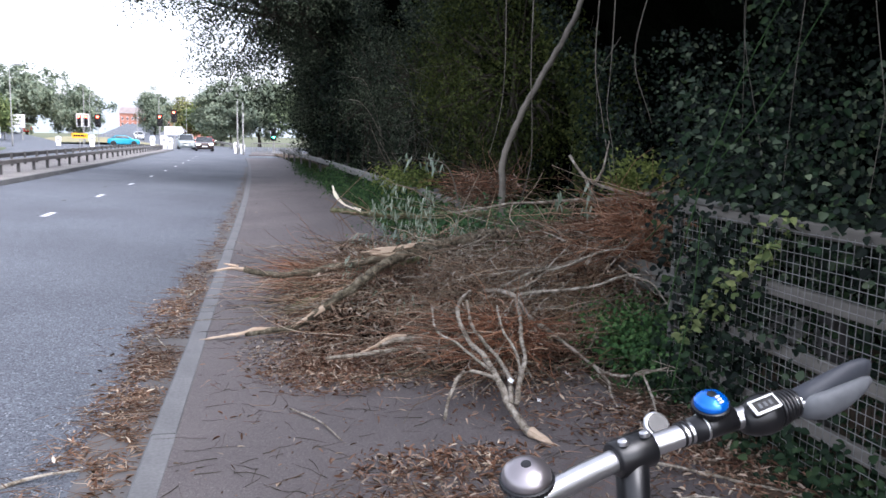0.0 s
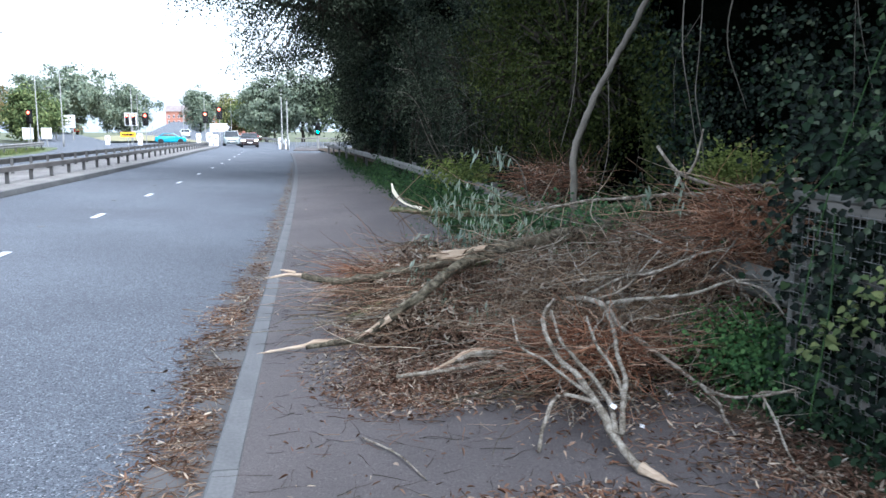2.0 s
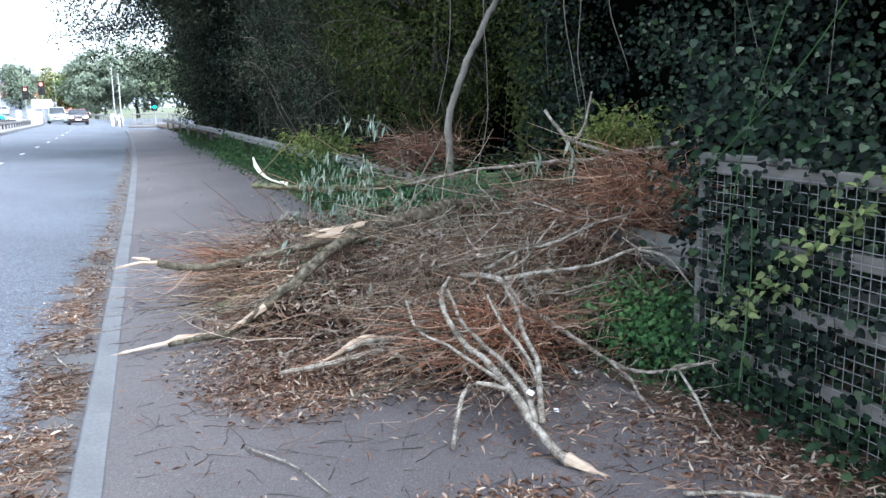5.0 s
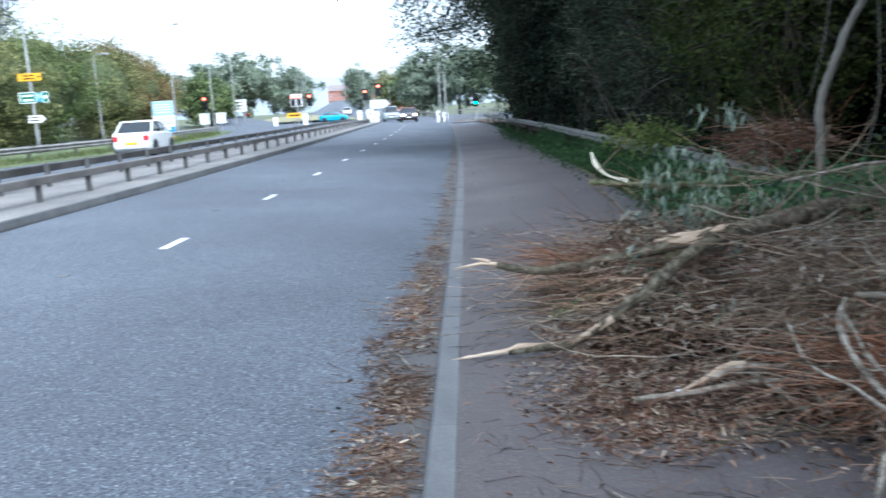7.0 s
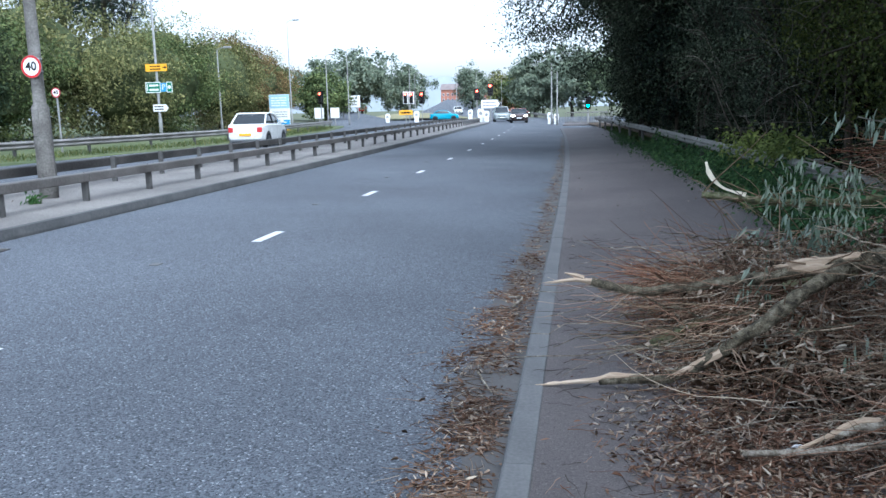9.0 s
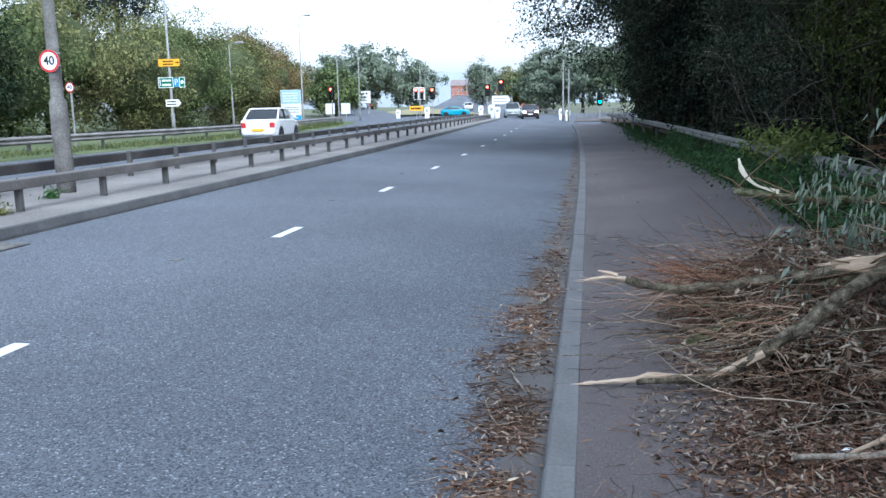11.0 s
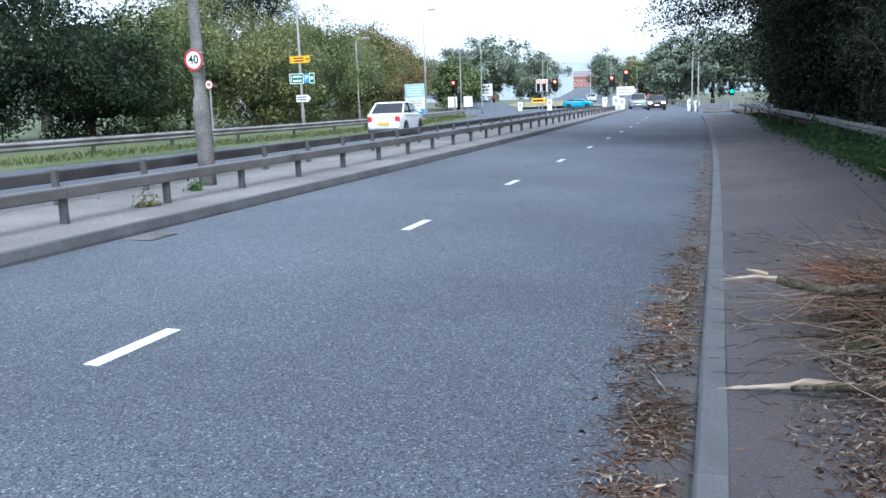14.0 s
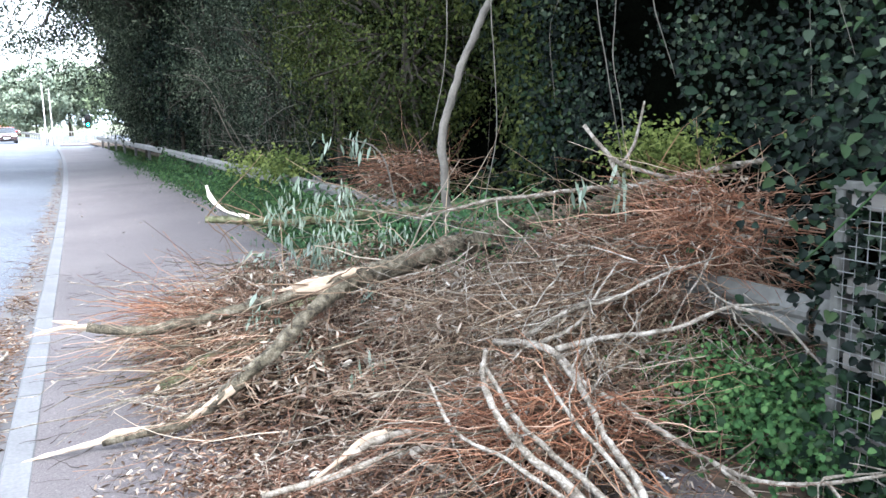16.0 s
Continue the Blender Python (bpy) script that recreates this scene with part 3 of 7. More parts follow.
g = Geo()
ys = [-40 + 2 * i for i in range(64)]
for y in ys:
    e = edge_at(y, EDGE)
    for k, (dx, z) in enumerate(((0, -0.2), (0, 0.02), (-0.25, 0.05), (-1.6, 0.12), (-4, 0.25), (-14, 0.5), (-40, 0.9))):
        g.v.append((e + dx, y, z))
g.f = [(7 * j + i + 1, 7 * j + i, 7 * j + i + 7, 7 * j + i + 8) for j in range(63) for i in range(6)]
tagged(part("verge_opposite", g, GRASS_GROUND, smooth=True), "rough grass verge across the road", kind="structure")
g = Geo()
for i in range(9):
    for j in range(9):
        u, v = i / 8, j / 8
        g.v.append((-36 + 22 * u - 10 * v, 128 + 45 * v, -0.1 + 1.1 * math.sin(math.pi * u) * math.sin(math.pi * min(1, v + 0.1))))
g.f = [(9 * i + j, 9 * i + 9 + j, 9 * i + 10 + j, 9 * i + j + 1) for i in range(8) for j in range(8)]
tagged(part("grass_island", g, rough_mat("dry_grass_ground", [(0.3, (0.14, 0.14, 0.07)), (0.7, (0.3, 0.26, 0.15))], 0.2, 3, 0.95, 0.3), smooth=True), "dry grass island between the roads", kind="structure")
# the hill on the horizon, with haze put into its pale colour
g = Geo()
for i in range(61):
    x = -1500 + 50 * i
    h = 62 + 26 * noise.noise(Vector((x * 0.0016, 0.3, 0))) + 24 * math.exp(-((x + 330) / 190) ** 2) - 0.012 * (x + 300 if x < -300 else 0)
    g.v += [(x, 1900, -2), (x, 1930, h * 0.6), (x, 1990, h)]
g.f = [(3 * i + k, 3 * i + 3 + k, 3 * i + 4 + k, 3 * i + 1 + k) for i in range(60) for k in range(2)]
tagged(part("backdrop", g, HILL, smooth=True), "wooded hill on the horizon with haze painted in its pale blue", kind="structure")

# ---- safety barriers ----


def box_barrier(x, y0, y1, top, label, first, mat=None, deep=0.145, post_out=0.0, post_high=0.46):
    """A square hollow beam on steel posts."""
    b = thing("crash_barrier", label, "crash barrier")
    n = 0
    y = first
    while y > y0 + 2:
        y -= 2.02
    posts = []
    while y < y1:
        posts.append(y)
        y += 2.02
    g = Geo().box(-0.05, 0.05, -0.035, 0.035, 0, post_high, 0.006)
    me = g.mesh("post", POST)
    for y in posts:
        base = cross_z(MED0, y) + 0.13
        ob = part("post", me, POST, b)
        ob.location = (x + post_out + bend_x(y), y, base - 0.02)
    for ya, yb in zip(posts[::2], posts[2::2]):
        g = Geo()
        loops = []
        for i in range(4):
            y = ya + (yb - ya) * i / 3 + (0.004 if i == 0 else -0.004 if i == 3 else 0)
            zt, bx = top + cross_z(MED0, y) - cross_z(MED0, 12), x + bend_x(y)
            loops.append([(bx - 0.09, y, zt - deep + 0.015), (bx - 0.075, y, zt - deep), (bx + 0.075, y, zt - deep), (bx + 0.09, y, zt - deep + 0.015), (bx + 0.09, y, zt - 0.015), (bx + 0.075, y, zt), (bx - 0.075, y, zt), (bx - 0.09, y, zt - 0.015)])
        part("beam", g.loft(loops), mat or BEAM, b)
    for y in posts:
        zt = top + cross_z(MED0, y) - cross_z(MED0, 12)
        part("bolt", Geo().lathe((x + bend_x(y), y, zt - 0.002), (0, 0, 1), [(0, 0.014), (0.012, 0.013), (0.016, 0.006)], 8), POST, b)
    return b


box_barrier(-7.7, -14, 90, 0.655, "grimy brown-grey box beam barrier along the central reservation", 12.58)
# DARK_BEAM puts the shaded face of this beam into its colour.
box_barrier(-9.55, -14, 88, 0.70, "grimy box beam barrier facing the opposite carriageway, beam painted dark as its shadow side", 14.28, DARK_BEAM, 0.17, 0.145, 0.55)


def wave_profile(t):
    """Offset of a two-wave guard rail at height t from 0 to 1."""
    return 0.042 * math.cos(4 * math.pi * (t - 0.25)) * (1 if 0.04 < t < 0.96 else 0.6)


def plank_profile(t):
    """Offset of a flat-faced rail with rounded shoulders at height t from 0 to 1."""
    return 0.05 * min(1.0, 6 * t, 3.5 * (1 - t)) - 0.012 * (1 if 0.44 < t < 0.56 else 0)


def wave_rail(name, line, base, top, label, side, spacing, mat, depth=0.31, profile=wave_profile):
    """A corrugated guard rail through points of the plan."""
    r = thing(name, label, "guard rail")
    path = smooth_path([(x, y, 0) for x, y in line], 0.5)
    acc, pieces, cur = 0.0, [], [path[0]]
    for a, b2 in zip(path, path[1:]):
        acc += (b2 - a).length
        cur.append(b2)
        if acc >= spacing:
            pieces.append(cur)
            cur, acc = [b2], 0.0
    if len(cur) > 1:
        pieces.append(cur)
    for pc in pieces:
        g = Geo()
        loops = []
        for i, p in enumerate(pc):
            d = (pc[min(i + 1, len(pc) - 1)] - pc[max(i - 1, 0)]).normalized()
            nrm = Vector((d.y, -d.x, 0)) * side
            ring = [p + nrm * profile(t / 10) + Vector((0, 0, base(p.y) + top - depth + depth * t / 10)) for t in range(11)]
            ring += [p + nrm * (profile(t / 10) - 0.012) + Vector((0, 0, base(p.y) + top - depth + depth * t / 10)) for t in range(10, -1, -1)]
            loops.append(ring)
        part("rail", g.loft(loops), mat, r, smooth=False)
        p = pc[0]
        d = (pc[1] - pc[0]).normalized()
        nrm = Vector((d.y, -d.x, 0)) * side
        q = p - nrm * 0.13
        g = Geo().box(q.x - 0.05, q.x + 0.05, q.y - 0.06, q.y + 0.06, base(p.y) - 0.2, base(p.y) + top + 0.03, 0.008)
        g.box(q.x - 0.02 - 0.06, q.x + 0.06 + 0.02, q.y - 0.04, q.y + 0.04, base(p.y) + top - 0.24, base(p.y) + top - 0.08, 0.005)
        part("post", g, POST, r)
    return r


RAIL = [(3.1, 5.2), (3.09, 7), (3.08, 9.3), (3.05, 11.5), (3.03, 14.5), (2.95, 17.6), (2.83, 21.5), (2.66, 29), (2.4, 36), (2.0, 44), (1.62, 52), (1.25, 60)]
wave_rail("guard_rail", RAIL, lambda y: 0.06, 0.7, "weathered grey box-section guard rail half buried in undergrowth", -1, 4.1, OLD_STEEL, 0.2, plank_profile)
wave_rail("guard_rail", [(3.12, 3.9), (3.12, 4.6), (3.1, 5.16)], lambda y: 0.06, 0.7, "short weathered guard rail end behind the wire mesh", -1, 4.1, OLD_STEEL, 0.2, plank_profile)
wave_rail("guard_rail", [(-22.6, 2), (-21.3, 14), (-20.4, 24), (-19.6, 32), (-18.5, 42), (-18.9, 52), (-20.6, 66), (-22.2, 76)], lambda y: 0.08, 0.66, "pale weathered guard rail along the far verge", 1, 3.6, STEEL)

# ---- fence ----
fence = thing("fence", "grey timber rail fence with galvanised wire mesh, overgrown with ivy", "fence")
FX = 2.93
for zt in (1.24, 0.92, 0.63, 0.33):
    for ya, yb in ((-2.2, 0.2), (0.2, 2.55), (2.55, 4.9)):
        g = Geo().box(FX - 0.022, FX + 0.022, ya + 0.004, yb - 0.004, zt - 0.066, zt, 0.006)
        part("fence_rail", g, TIMBER, fence)
for y in (-2.2, 0.2, 2.55):
    part("fence_post", Geo().box(FX + 0.025, FX + 0.115, y - 0.045, y + 0.045, -0.1, 1.28, 0.01), TIMBER, fence)
part("end_post", Geo().box(FX - 0.025, FX + 0.025, 4.92, 4.965, -0.1, 1.27, 0.006), OLD_STEEL, fence, "pale galvanised steel end post")
g = Geo().box(FX - 0.03, FX + 0.03, 4.2, 4.97, 1.242, 1.275, 0.006)
part("end_bar", g, OLD_STEEL, fence, "galvanised steel top bar")
g = Geo()
for i in range(136):
    y = -1.85 + 0.05 * i
    g.box(FX - 0.036, FX - 0.033, y - 0.0012, y + 0.0012, 0.08, 1.2)
for i in range(23):
    z = 0.09 + 0.05 * i
    g.box(FX - 0.039, FX - 0.0362, -1.87, 4.93, z - 0.0016, z + 0.0016)
part("wire_mesh", g, WIRE, fence, "galvanised welded wire mesh")

# ---- hedge and thicket on the near side ----


def wall_x(y, z):
    """Where the face of the thicket stands."""
    x = 3.95 if y < 7 else 3.95 + 0.25 * min(1, (y - 7) / 2)
    x += 0.35 * noise.noise(Vector((y * 0.55, z * 0.6, 1))) + 0.22 * noise.noise(Vector((y * 1.7, z * 1.7, 5)))
    x -= 0.42 * max(0, min(z, 5.5) - 2.4)
    if y > 8:
        x += 0.75 * min(1, (y - 8) / 3) * min(1, z / 1.5) * (noise.noise(Vector((y * 0.38, z * 0.33, 21))) + 0.1)
    if y > 20:
        x += bend_x(y) * 1.05
    return x


# Near-black sheet behind the leaves; its colour paints the gloom of the gaps.
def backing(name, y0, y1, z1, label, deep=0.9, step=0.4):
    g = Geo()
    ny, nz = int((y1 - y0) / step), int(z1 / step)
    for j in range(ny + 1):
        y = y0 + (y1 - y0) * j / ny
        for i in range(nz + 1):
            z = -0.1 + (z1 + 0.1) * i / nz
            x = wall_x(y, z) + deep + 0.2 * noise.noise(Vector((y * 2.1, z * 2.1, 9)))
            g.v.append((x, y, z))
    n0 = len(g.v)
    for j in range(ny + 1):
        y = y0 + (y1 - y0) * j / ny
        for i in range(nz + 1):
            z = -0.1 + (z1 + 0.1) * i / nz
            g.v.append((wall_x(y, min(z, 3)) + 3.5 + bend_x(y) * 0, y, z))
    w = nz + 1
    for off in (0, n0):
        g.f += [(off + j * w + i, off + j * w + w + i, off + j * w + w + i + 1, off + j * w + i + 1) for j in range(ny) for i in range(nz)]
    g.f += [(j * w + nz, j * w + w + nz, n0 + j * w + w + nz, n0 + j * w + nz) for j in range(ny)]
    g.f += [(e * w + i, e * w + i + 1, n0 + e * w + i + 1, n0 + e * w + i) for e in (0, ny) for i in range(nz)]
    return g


def wall_leaves(n, y0, y1, z0, z1, size, ratio, mat, name, depth=0.45, out=0.0, gap=0.0, droop=0.6, low=0.0):
    """Leaves over the face of the thicket, in clumps, with darker gaps."""
    y = rng.uniform(y0, y1, n)
    z = rng.uniform(z0, z1, n)
    keep = np.array([noise.noise(Vector((a * 0.9, b * 0.9, 12))) + 0.5 * noise.noise(Vector((a * 2.6, b * 2.6, 2))) > gap for a, b in zip(y, z)])
    y, z = y[keep], z[keep]
    n = len(y)
    x = np.array([wall_x(a, b) for a, b in zip(y, z)]) + rng.uniform(0, 1, n) ** 1.3 * depth - out
    p = np.stack([x, y, z], 1)
    face = unit(np.array([-0.7, -0.7, 0.5] if y1 < 11 else [-0.4, -0.9, 0.45]) + rng.normal(size=(n, 3)) * 0.5)
    way = unit(np.cross(face, rng.normal(size=(n, 3))) + np.array([-0.2, 0, -droop]))
    L = size * rng.uniform(0.6, 1.35, n)
    return leaves(name, p, way, face, L, L * ratio, mat, broad=y1 < 11, simple=y1 > 16)


def thicket(name, y0, y1, z1, label, category, layers):
    t = thing(name, label, category)
    part("inner_growth", backing(name, y0, y1, z1, label), THICKET_SHADE, t)
    for args in layers:
        part("foliage", wall_leaves(**{"name": "foliage", "y0": y0, "y1": y1, "z0": 0.05, "z1": z1, **args}), args["mat"], t)
    return t


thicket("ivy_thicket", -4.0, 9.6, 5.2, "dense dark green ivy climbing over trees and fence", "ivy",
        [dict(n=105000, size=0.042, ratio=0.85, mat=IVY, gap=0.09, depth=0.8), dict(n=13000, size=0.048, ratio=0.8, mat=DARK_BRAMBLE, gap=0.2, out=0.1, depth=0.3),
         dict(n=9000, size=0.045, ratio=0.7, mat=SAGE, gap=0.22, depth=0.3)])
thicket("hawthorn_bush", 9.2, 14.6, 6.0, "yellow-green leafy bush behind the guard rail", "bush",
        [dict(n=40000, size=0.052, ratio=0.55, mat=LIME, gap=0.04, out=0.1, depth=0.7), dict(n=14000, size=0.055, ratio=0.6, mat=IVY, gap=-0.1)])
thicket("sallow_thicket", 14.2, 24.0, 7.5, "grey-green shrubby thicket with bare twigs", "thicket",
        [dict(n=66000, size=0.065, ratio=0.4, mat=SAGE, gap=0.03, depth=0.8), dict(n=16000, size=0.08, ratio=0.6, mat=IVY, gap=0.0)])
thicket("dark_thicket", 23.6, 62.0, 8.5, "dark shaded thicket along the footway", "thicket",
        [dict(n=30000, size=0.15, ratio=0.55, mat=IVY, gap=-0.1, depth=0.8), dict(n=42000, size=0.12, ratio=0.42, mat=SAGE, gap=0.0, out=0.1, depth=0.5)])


def crown(centre, radii, clumps, per, size, ratio, mat, spread=0.75, hollow=0.55, droop=0.3, name="crown", sprigs=None):
    """Leaves in clumps through the outer part of an uneven ellipsoid."""
    c, r = np.array(centre), np.array(radii)
    d = around(clumps)
    lump = np.array([1 + 0.35 * noise.noise(Vector(v) * 2.2 + Vector((c[0], c[1], 0))) for v in d])
    rad = (rng.uniform(hollow, 1, clumps) * lump)[:, None]
    cc = c + d * rad * r
    if sprigs is not None:
        a = c + (cc - c) * 0.55
        ln = np.linalg.norm(cc - a, axis=1)
        tagged(part("twig_growth", twigs("twig_growth", a, cc - a, ln, 0.03, 0.15, DARK_WOOD), DARK_WOOD, sprigs), kind="stuff")
    k = np.repeat(np.arange(clumps), per)
    p = cc[k] + rng.normal(size=(len(k), 3)) * spread * np.array([1, 1, 0.7])
    face = unit(d[k] * 0.8 + np.array([0, 0, 0.6]) + rng.normal(size=(len(k), 3)) * 0.6)
    way = unit(np.cross(face, rng.normal(size=(len(k), 3))) + np.array([0, 0, -droop]))
    L = size * rng.uniform(0.6, 1.4, len(k))
    return leaves(name, p, way, face, L, L * ratio, mat, simple=True)


def tree(name, label, category, base, height, radii, mat, clumps, per, size, ratio=0.55, trunk=0.25, spread=0.7, group="", lean=(0, 0), bark=DARK_WOOD, hollow=0.45, core=None):
    t = thing(name, label, category, group, at=base)
    cz = height - radii[2] * 0.95
    g = limb([(0, 0, -0.3), (lean[0] * 0.3, lean[1] * 0.3, cz * 0.5), (lean[0], lean[1], cz + radii[2] * 0.4)], trunk, trunk * 0.35, 9, 0.3, 0.5)
    part("trunk", g, bark, t, smooth=True)
    # Added solid core stops the view through; its colour holds the inner gloom.
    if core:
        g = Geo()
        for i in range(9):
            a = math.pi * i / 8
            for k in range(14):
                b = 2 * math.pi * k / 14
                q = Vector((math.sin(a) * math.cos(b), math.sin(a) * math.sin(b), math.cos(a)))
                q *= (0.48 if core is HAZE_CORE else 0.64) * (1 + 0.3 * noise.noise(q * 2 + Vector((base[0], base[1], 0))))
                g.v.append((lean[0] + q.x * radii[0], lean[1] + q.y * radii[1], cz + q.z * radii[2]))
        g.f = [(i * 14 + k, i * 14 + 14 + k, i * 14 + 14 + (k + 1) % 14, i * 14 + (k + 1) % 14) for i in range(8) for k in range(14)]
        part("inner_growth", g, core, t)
    rr = random.Random(int(abs(base[0] * 13 + base[1] * 7)))
    for i in range(7):
        g = Geo()
        a = 2 * math.pi * i / 7 + rr.uniform(-0.3, 0.3)
        s = cz * rr.uniform(0.45, 0.95)
        tip = (lean[0] + radii[0] * 0.75 * math.cos(a), lean[1] + radii[1] * 0.75 * math.sin(a), cz + radii[2] * rr.uniform(-0.4, 0.5))
        mid = (lean[0] * 0.6 + tip[0] * 0.45, lean[1] * 0.6 + tip[1] * 0.45, s + (tip[2] - s) * 0.35)
        limb([(lean[0] * 0.6, lean[1] * 0.6, s), mid, tip], trunk * 0.4, trunk * 0.08, 6, 0.3, 0.6, g)
        part("limb", g, bark, t, smooth=True)
    part("crown", crown((lean[0], lean[1], cz), radii, clumps, per, size, ratio, mat, spread, hollow, sprigs=t if bark is DARK_WOOD and core is None else None), mat, t)
    return t


# the tree that hangs over the footway
tree("overhanging_tree", "dark overhanging willow with grey-green leaves over the footway", "tree", (4.6, 31, 0.05), 14.3, (6.9, 8.0, 5.6), SAGE, 950, 190, 0.115, 0.38, 0.32, 0.42, lean=(-2.9, 0), hollow=0.5)
tree("overhanging_tree", "dark tree beside the footway", "tree", (3.6, 47, 0.05), 10.5, (4.2, 7.0, 4.6), SAGE, 180, 90, 0.2, 0.4, 0.28, 0.7, hollow=0.4)

# shrubs that stand out of the thicket behind the guard rail
for nm, lab, x, y, h, r, m, cl, per, size, ratio in (
    ("hawthorn", "yellow-green hawthorn leaning out over the guard rail", 4.15, 12.6, 4.3, (0.95, 1.7, 1.9), LIME, 130, 110, 0.05, 0.6),
    ("hawthorn", "yellow-green hawthorn with thin stems in the thicket", 4.1, 15.4, 5.2, (0.9, 1.5, 2.1), LIME, 110, 110, 0.055, 0.55),
    ("sallow_bush", "grey-green sallow bush with bare twigs behind the guard rail", 4.0, 19.0, 4.4, (1.05, 1.9, 2.0), SAGE, 150, 120, 0.06, 0.4),
    ("sallow_bush", "grey-green sallow bush above the far end of the footway", 3.6, 24.0, 5.0, (1.1, 2.2, 2.3), SAGE, 140, 120, 0.075, 0.42),
    ("ivied_tree", "dark ivy-clad tree beside the footway", 3.2, 29.5, 6.5, (1.0, 1.5, 3.0), IVY, 120, 110, 0.09, 0.8),
    ("sallow_bush", "dark grey-green sallow bush near the crossing", 2.7, 38.0, 5.5, (1.2, 2.5, 2.6), SAGE, 120, 110, 0.11, 0.45),
):
    tree(nm, lab, "bush", (x, y, 0.05), h, r, m, cl, per, size, ratio, 0.07, 0.24, "shrubs by the footway", hollow=0.5)
# unseen ivied crowns above the fence and the verge, added to shade the ivy
shade_trees = thing("ivied_tree", "unseen dark ivied trees added above the fence to shade the ivy", "tree")
part("trunk", limb([(5.6, 3.0, 0.0), (5.5, 3.1, 2.5), (4.8, 3.3, 6.0)], 0.16, 0.09, 10, 0.3, 0.3), DARK_WOOD, shade_trees, smooth=True)
part("trunk", limb([(5.7, 8.0, 0.0), (5.5, 8.1, 2.5), (4.8, 8.0, 6.0)], 0.15, 0.08, 10, 0.3, 0.3), DARK_WOOD, shade_trees, smooth=True)
part("crown", crown((4.6, 4.6, 6.5), (2.2, 8.2, 1.5), 330, 60, 0.13, 0.75, IVY, 0.4, 0.3), IVY, shade_trees)

# bushes and trees across the road
FARSIDE = [
    ("bush", FAR_DARK, -27.5, 12, 8.5, 5.5), ("bush", FAR_DARK, -26.5, 20, 8.0, 5.0), ("bush", FAR_DARK, -26.2, 27, 7.2, 4.4), ("bush", FAR_DARK, -25.2, 33, 6.2, 4.0),
    ("bush", GREEN, -25.6, 38, 6.4, 3.4), ("bush", OLIVE, -26.5, 42, 8.2, 4.6), ("bush", OLIVE, -24.6, 47, 6.6, 4.2), ("bush", GREEN, -25.0, 53, 6.6, 4.2),
    ("bush", OLIVE, -27.5, 57, 8.6, 4.6), ("bush", OLIVE, -25.6, 63, 7.4, 4.2), ("bush", RUST, -28.0, 70, 8.4, 4.4), ("bush", RUST, -28.4, 77, 7.6, 4.2),
    ("bush", GREEN, -30.0, 84, 6.6, 4.0), ("bush", OLIVE, -34.0, 92, 8.0, 4.6), ("bush", FAR_DARK, -31, 4, 10, 6.5),
]
WORDS = {FAR_DARK: "dark green", GREEN: "green", BLUE_SAGE: "grey-green", OLIVE: "olive yellow-green", RUST: "autumn orange-brown"}
for nm, m, x, y, h, r in FARSIDE:
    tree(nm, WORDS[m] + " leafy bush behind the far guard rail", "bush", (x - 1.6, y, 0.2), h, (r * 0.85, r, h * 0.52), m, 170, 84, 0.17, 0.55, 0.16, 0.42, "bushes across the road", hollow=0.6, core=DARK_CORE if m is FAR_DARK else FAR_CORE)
for x, y, h, r in ((-35.5, 62, 17, 5), (-41.5, 66, 18, 6), (-36, 40, 15, 5)):
    tree("pine_tree", "tall dark pine above the bushes", "tree", (x, y, 0.4), h, (r, r, h * 0.32), PINE, 130, 90, 0.46, 0.12, 0.35, 0.6, "pines")
# HAZE_LEAF and HAZE_CORE carry the distance haze as colour.
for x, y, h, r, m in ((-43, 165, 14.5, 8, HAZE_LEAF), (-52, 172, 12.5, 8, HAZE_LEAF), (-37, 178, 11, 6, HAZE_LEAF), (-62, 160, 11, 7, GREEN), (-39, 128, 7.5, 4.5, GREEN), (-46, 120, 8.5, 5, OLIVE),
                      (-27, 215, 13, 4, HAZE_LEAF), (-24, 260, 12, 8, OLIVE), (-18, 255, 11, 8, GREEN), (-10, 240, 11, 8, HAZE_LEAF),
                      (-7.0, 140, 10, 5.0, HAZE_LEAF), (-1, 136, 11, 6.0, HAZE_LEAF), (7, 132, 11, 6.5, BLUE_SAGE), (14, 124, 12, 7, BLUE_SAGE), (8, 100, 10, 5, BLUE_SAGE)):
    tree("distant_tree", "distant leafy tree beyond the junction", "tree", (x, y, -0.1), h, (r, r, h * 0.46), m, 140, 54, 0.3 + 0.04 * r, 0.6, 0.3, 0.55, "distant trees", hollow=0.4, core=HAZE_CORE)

# ---- fallen willow boughs ----


def torn(pts, r0, r1, parent, label="pale torn wood"):
    """A strip of torn wood along a bough, splintered at its end."""
    path = smooth_path(pts, 0.03)
    g = Geo()
    n = len(path)
    g.tube(path, [(r0 + (r1 - r0) * i / (n - 1)) * (1 + 0.25 * noise.noise(path[i] * 23)) for i in range(n)], 7, 0.4)
    for k in range(4):
        e = path[0]
        d = (path[0] - path[min(3, n - 1)]).normalized()
        o = Vector(around(1)[0]) * r0 * 0.7
        g.tube([e + o * 0.4 - d * 0.03, e + o + d * 0.03, e + o * 1.2 + d * random.uniform(0.04, 0.09)], [r0 * 0.4, r0 * 0.25, 0.001], 4)
    return part("torn_wood", g, SPLIT, parent, label, smooth=False)


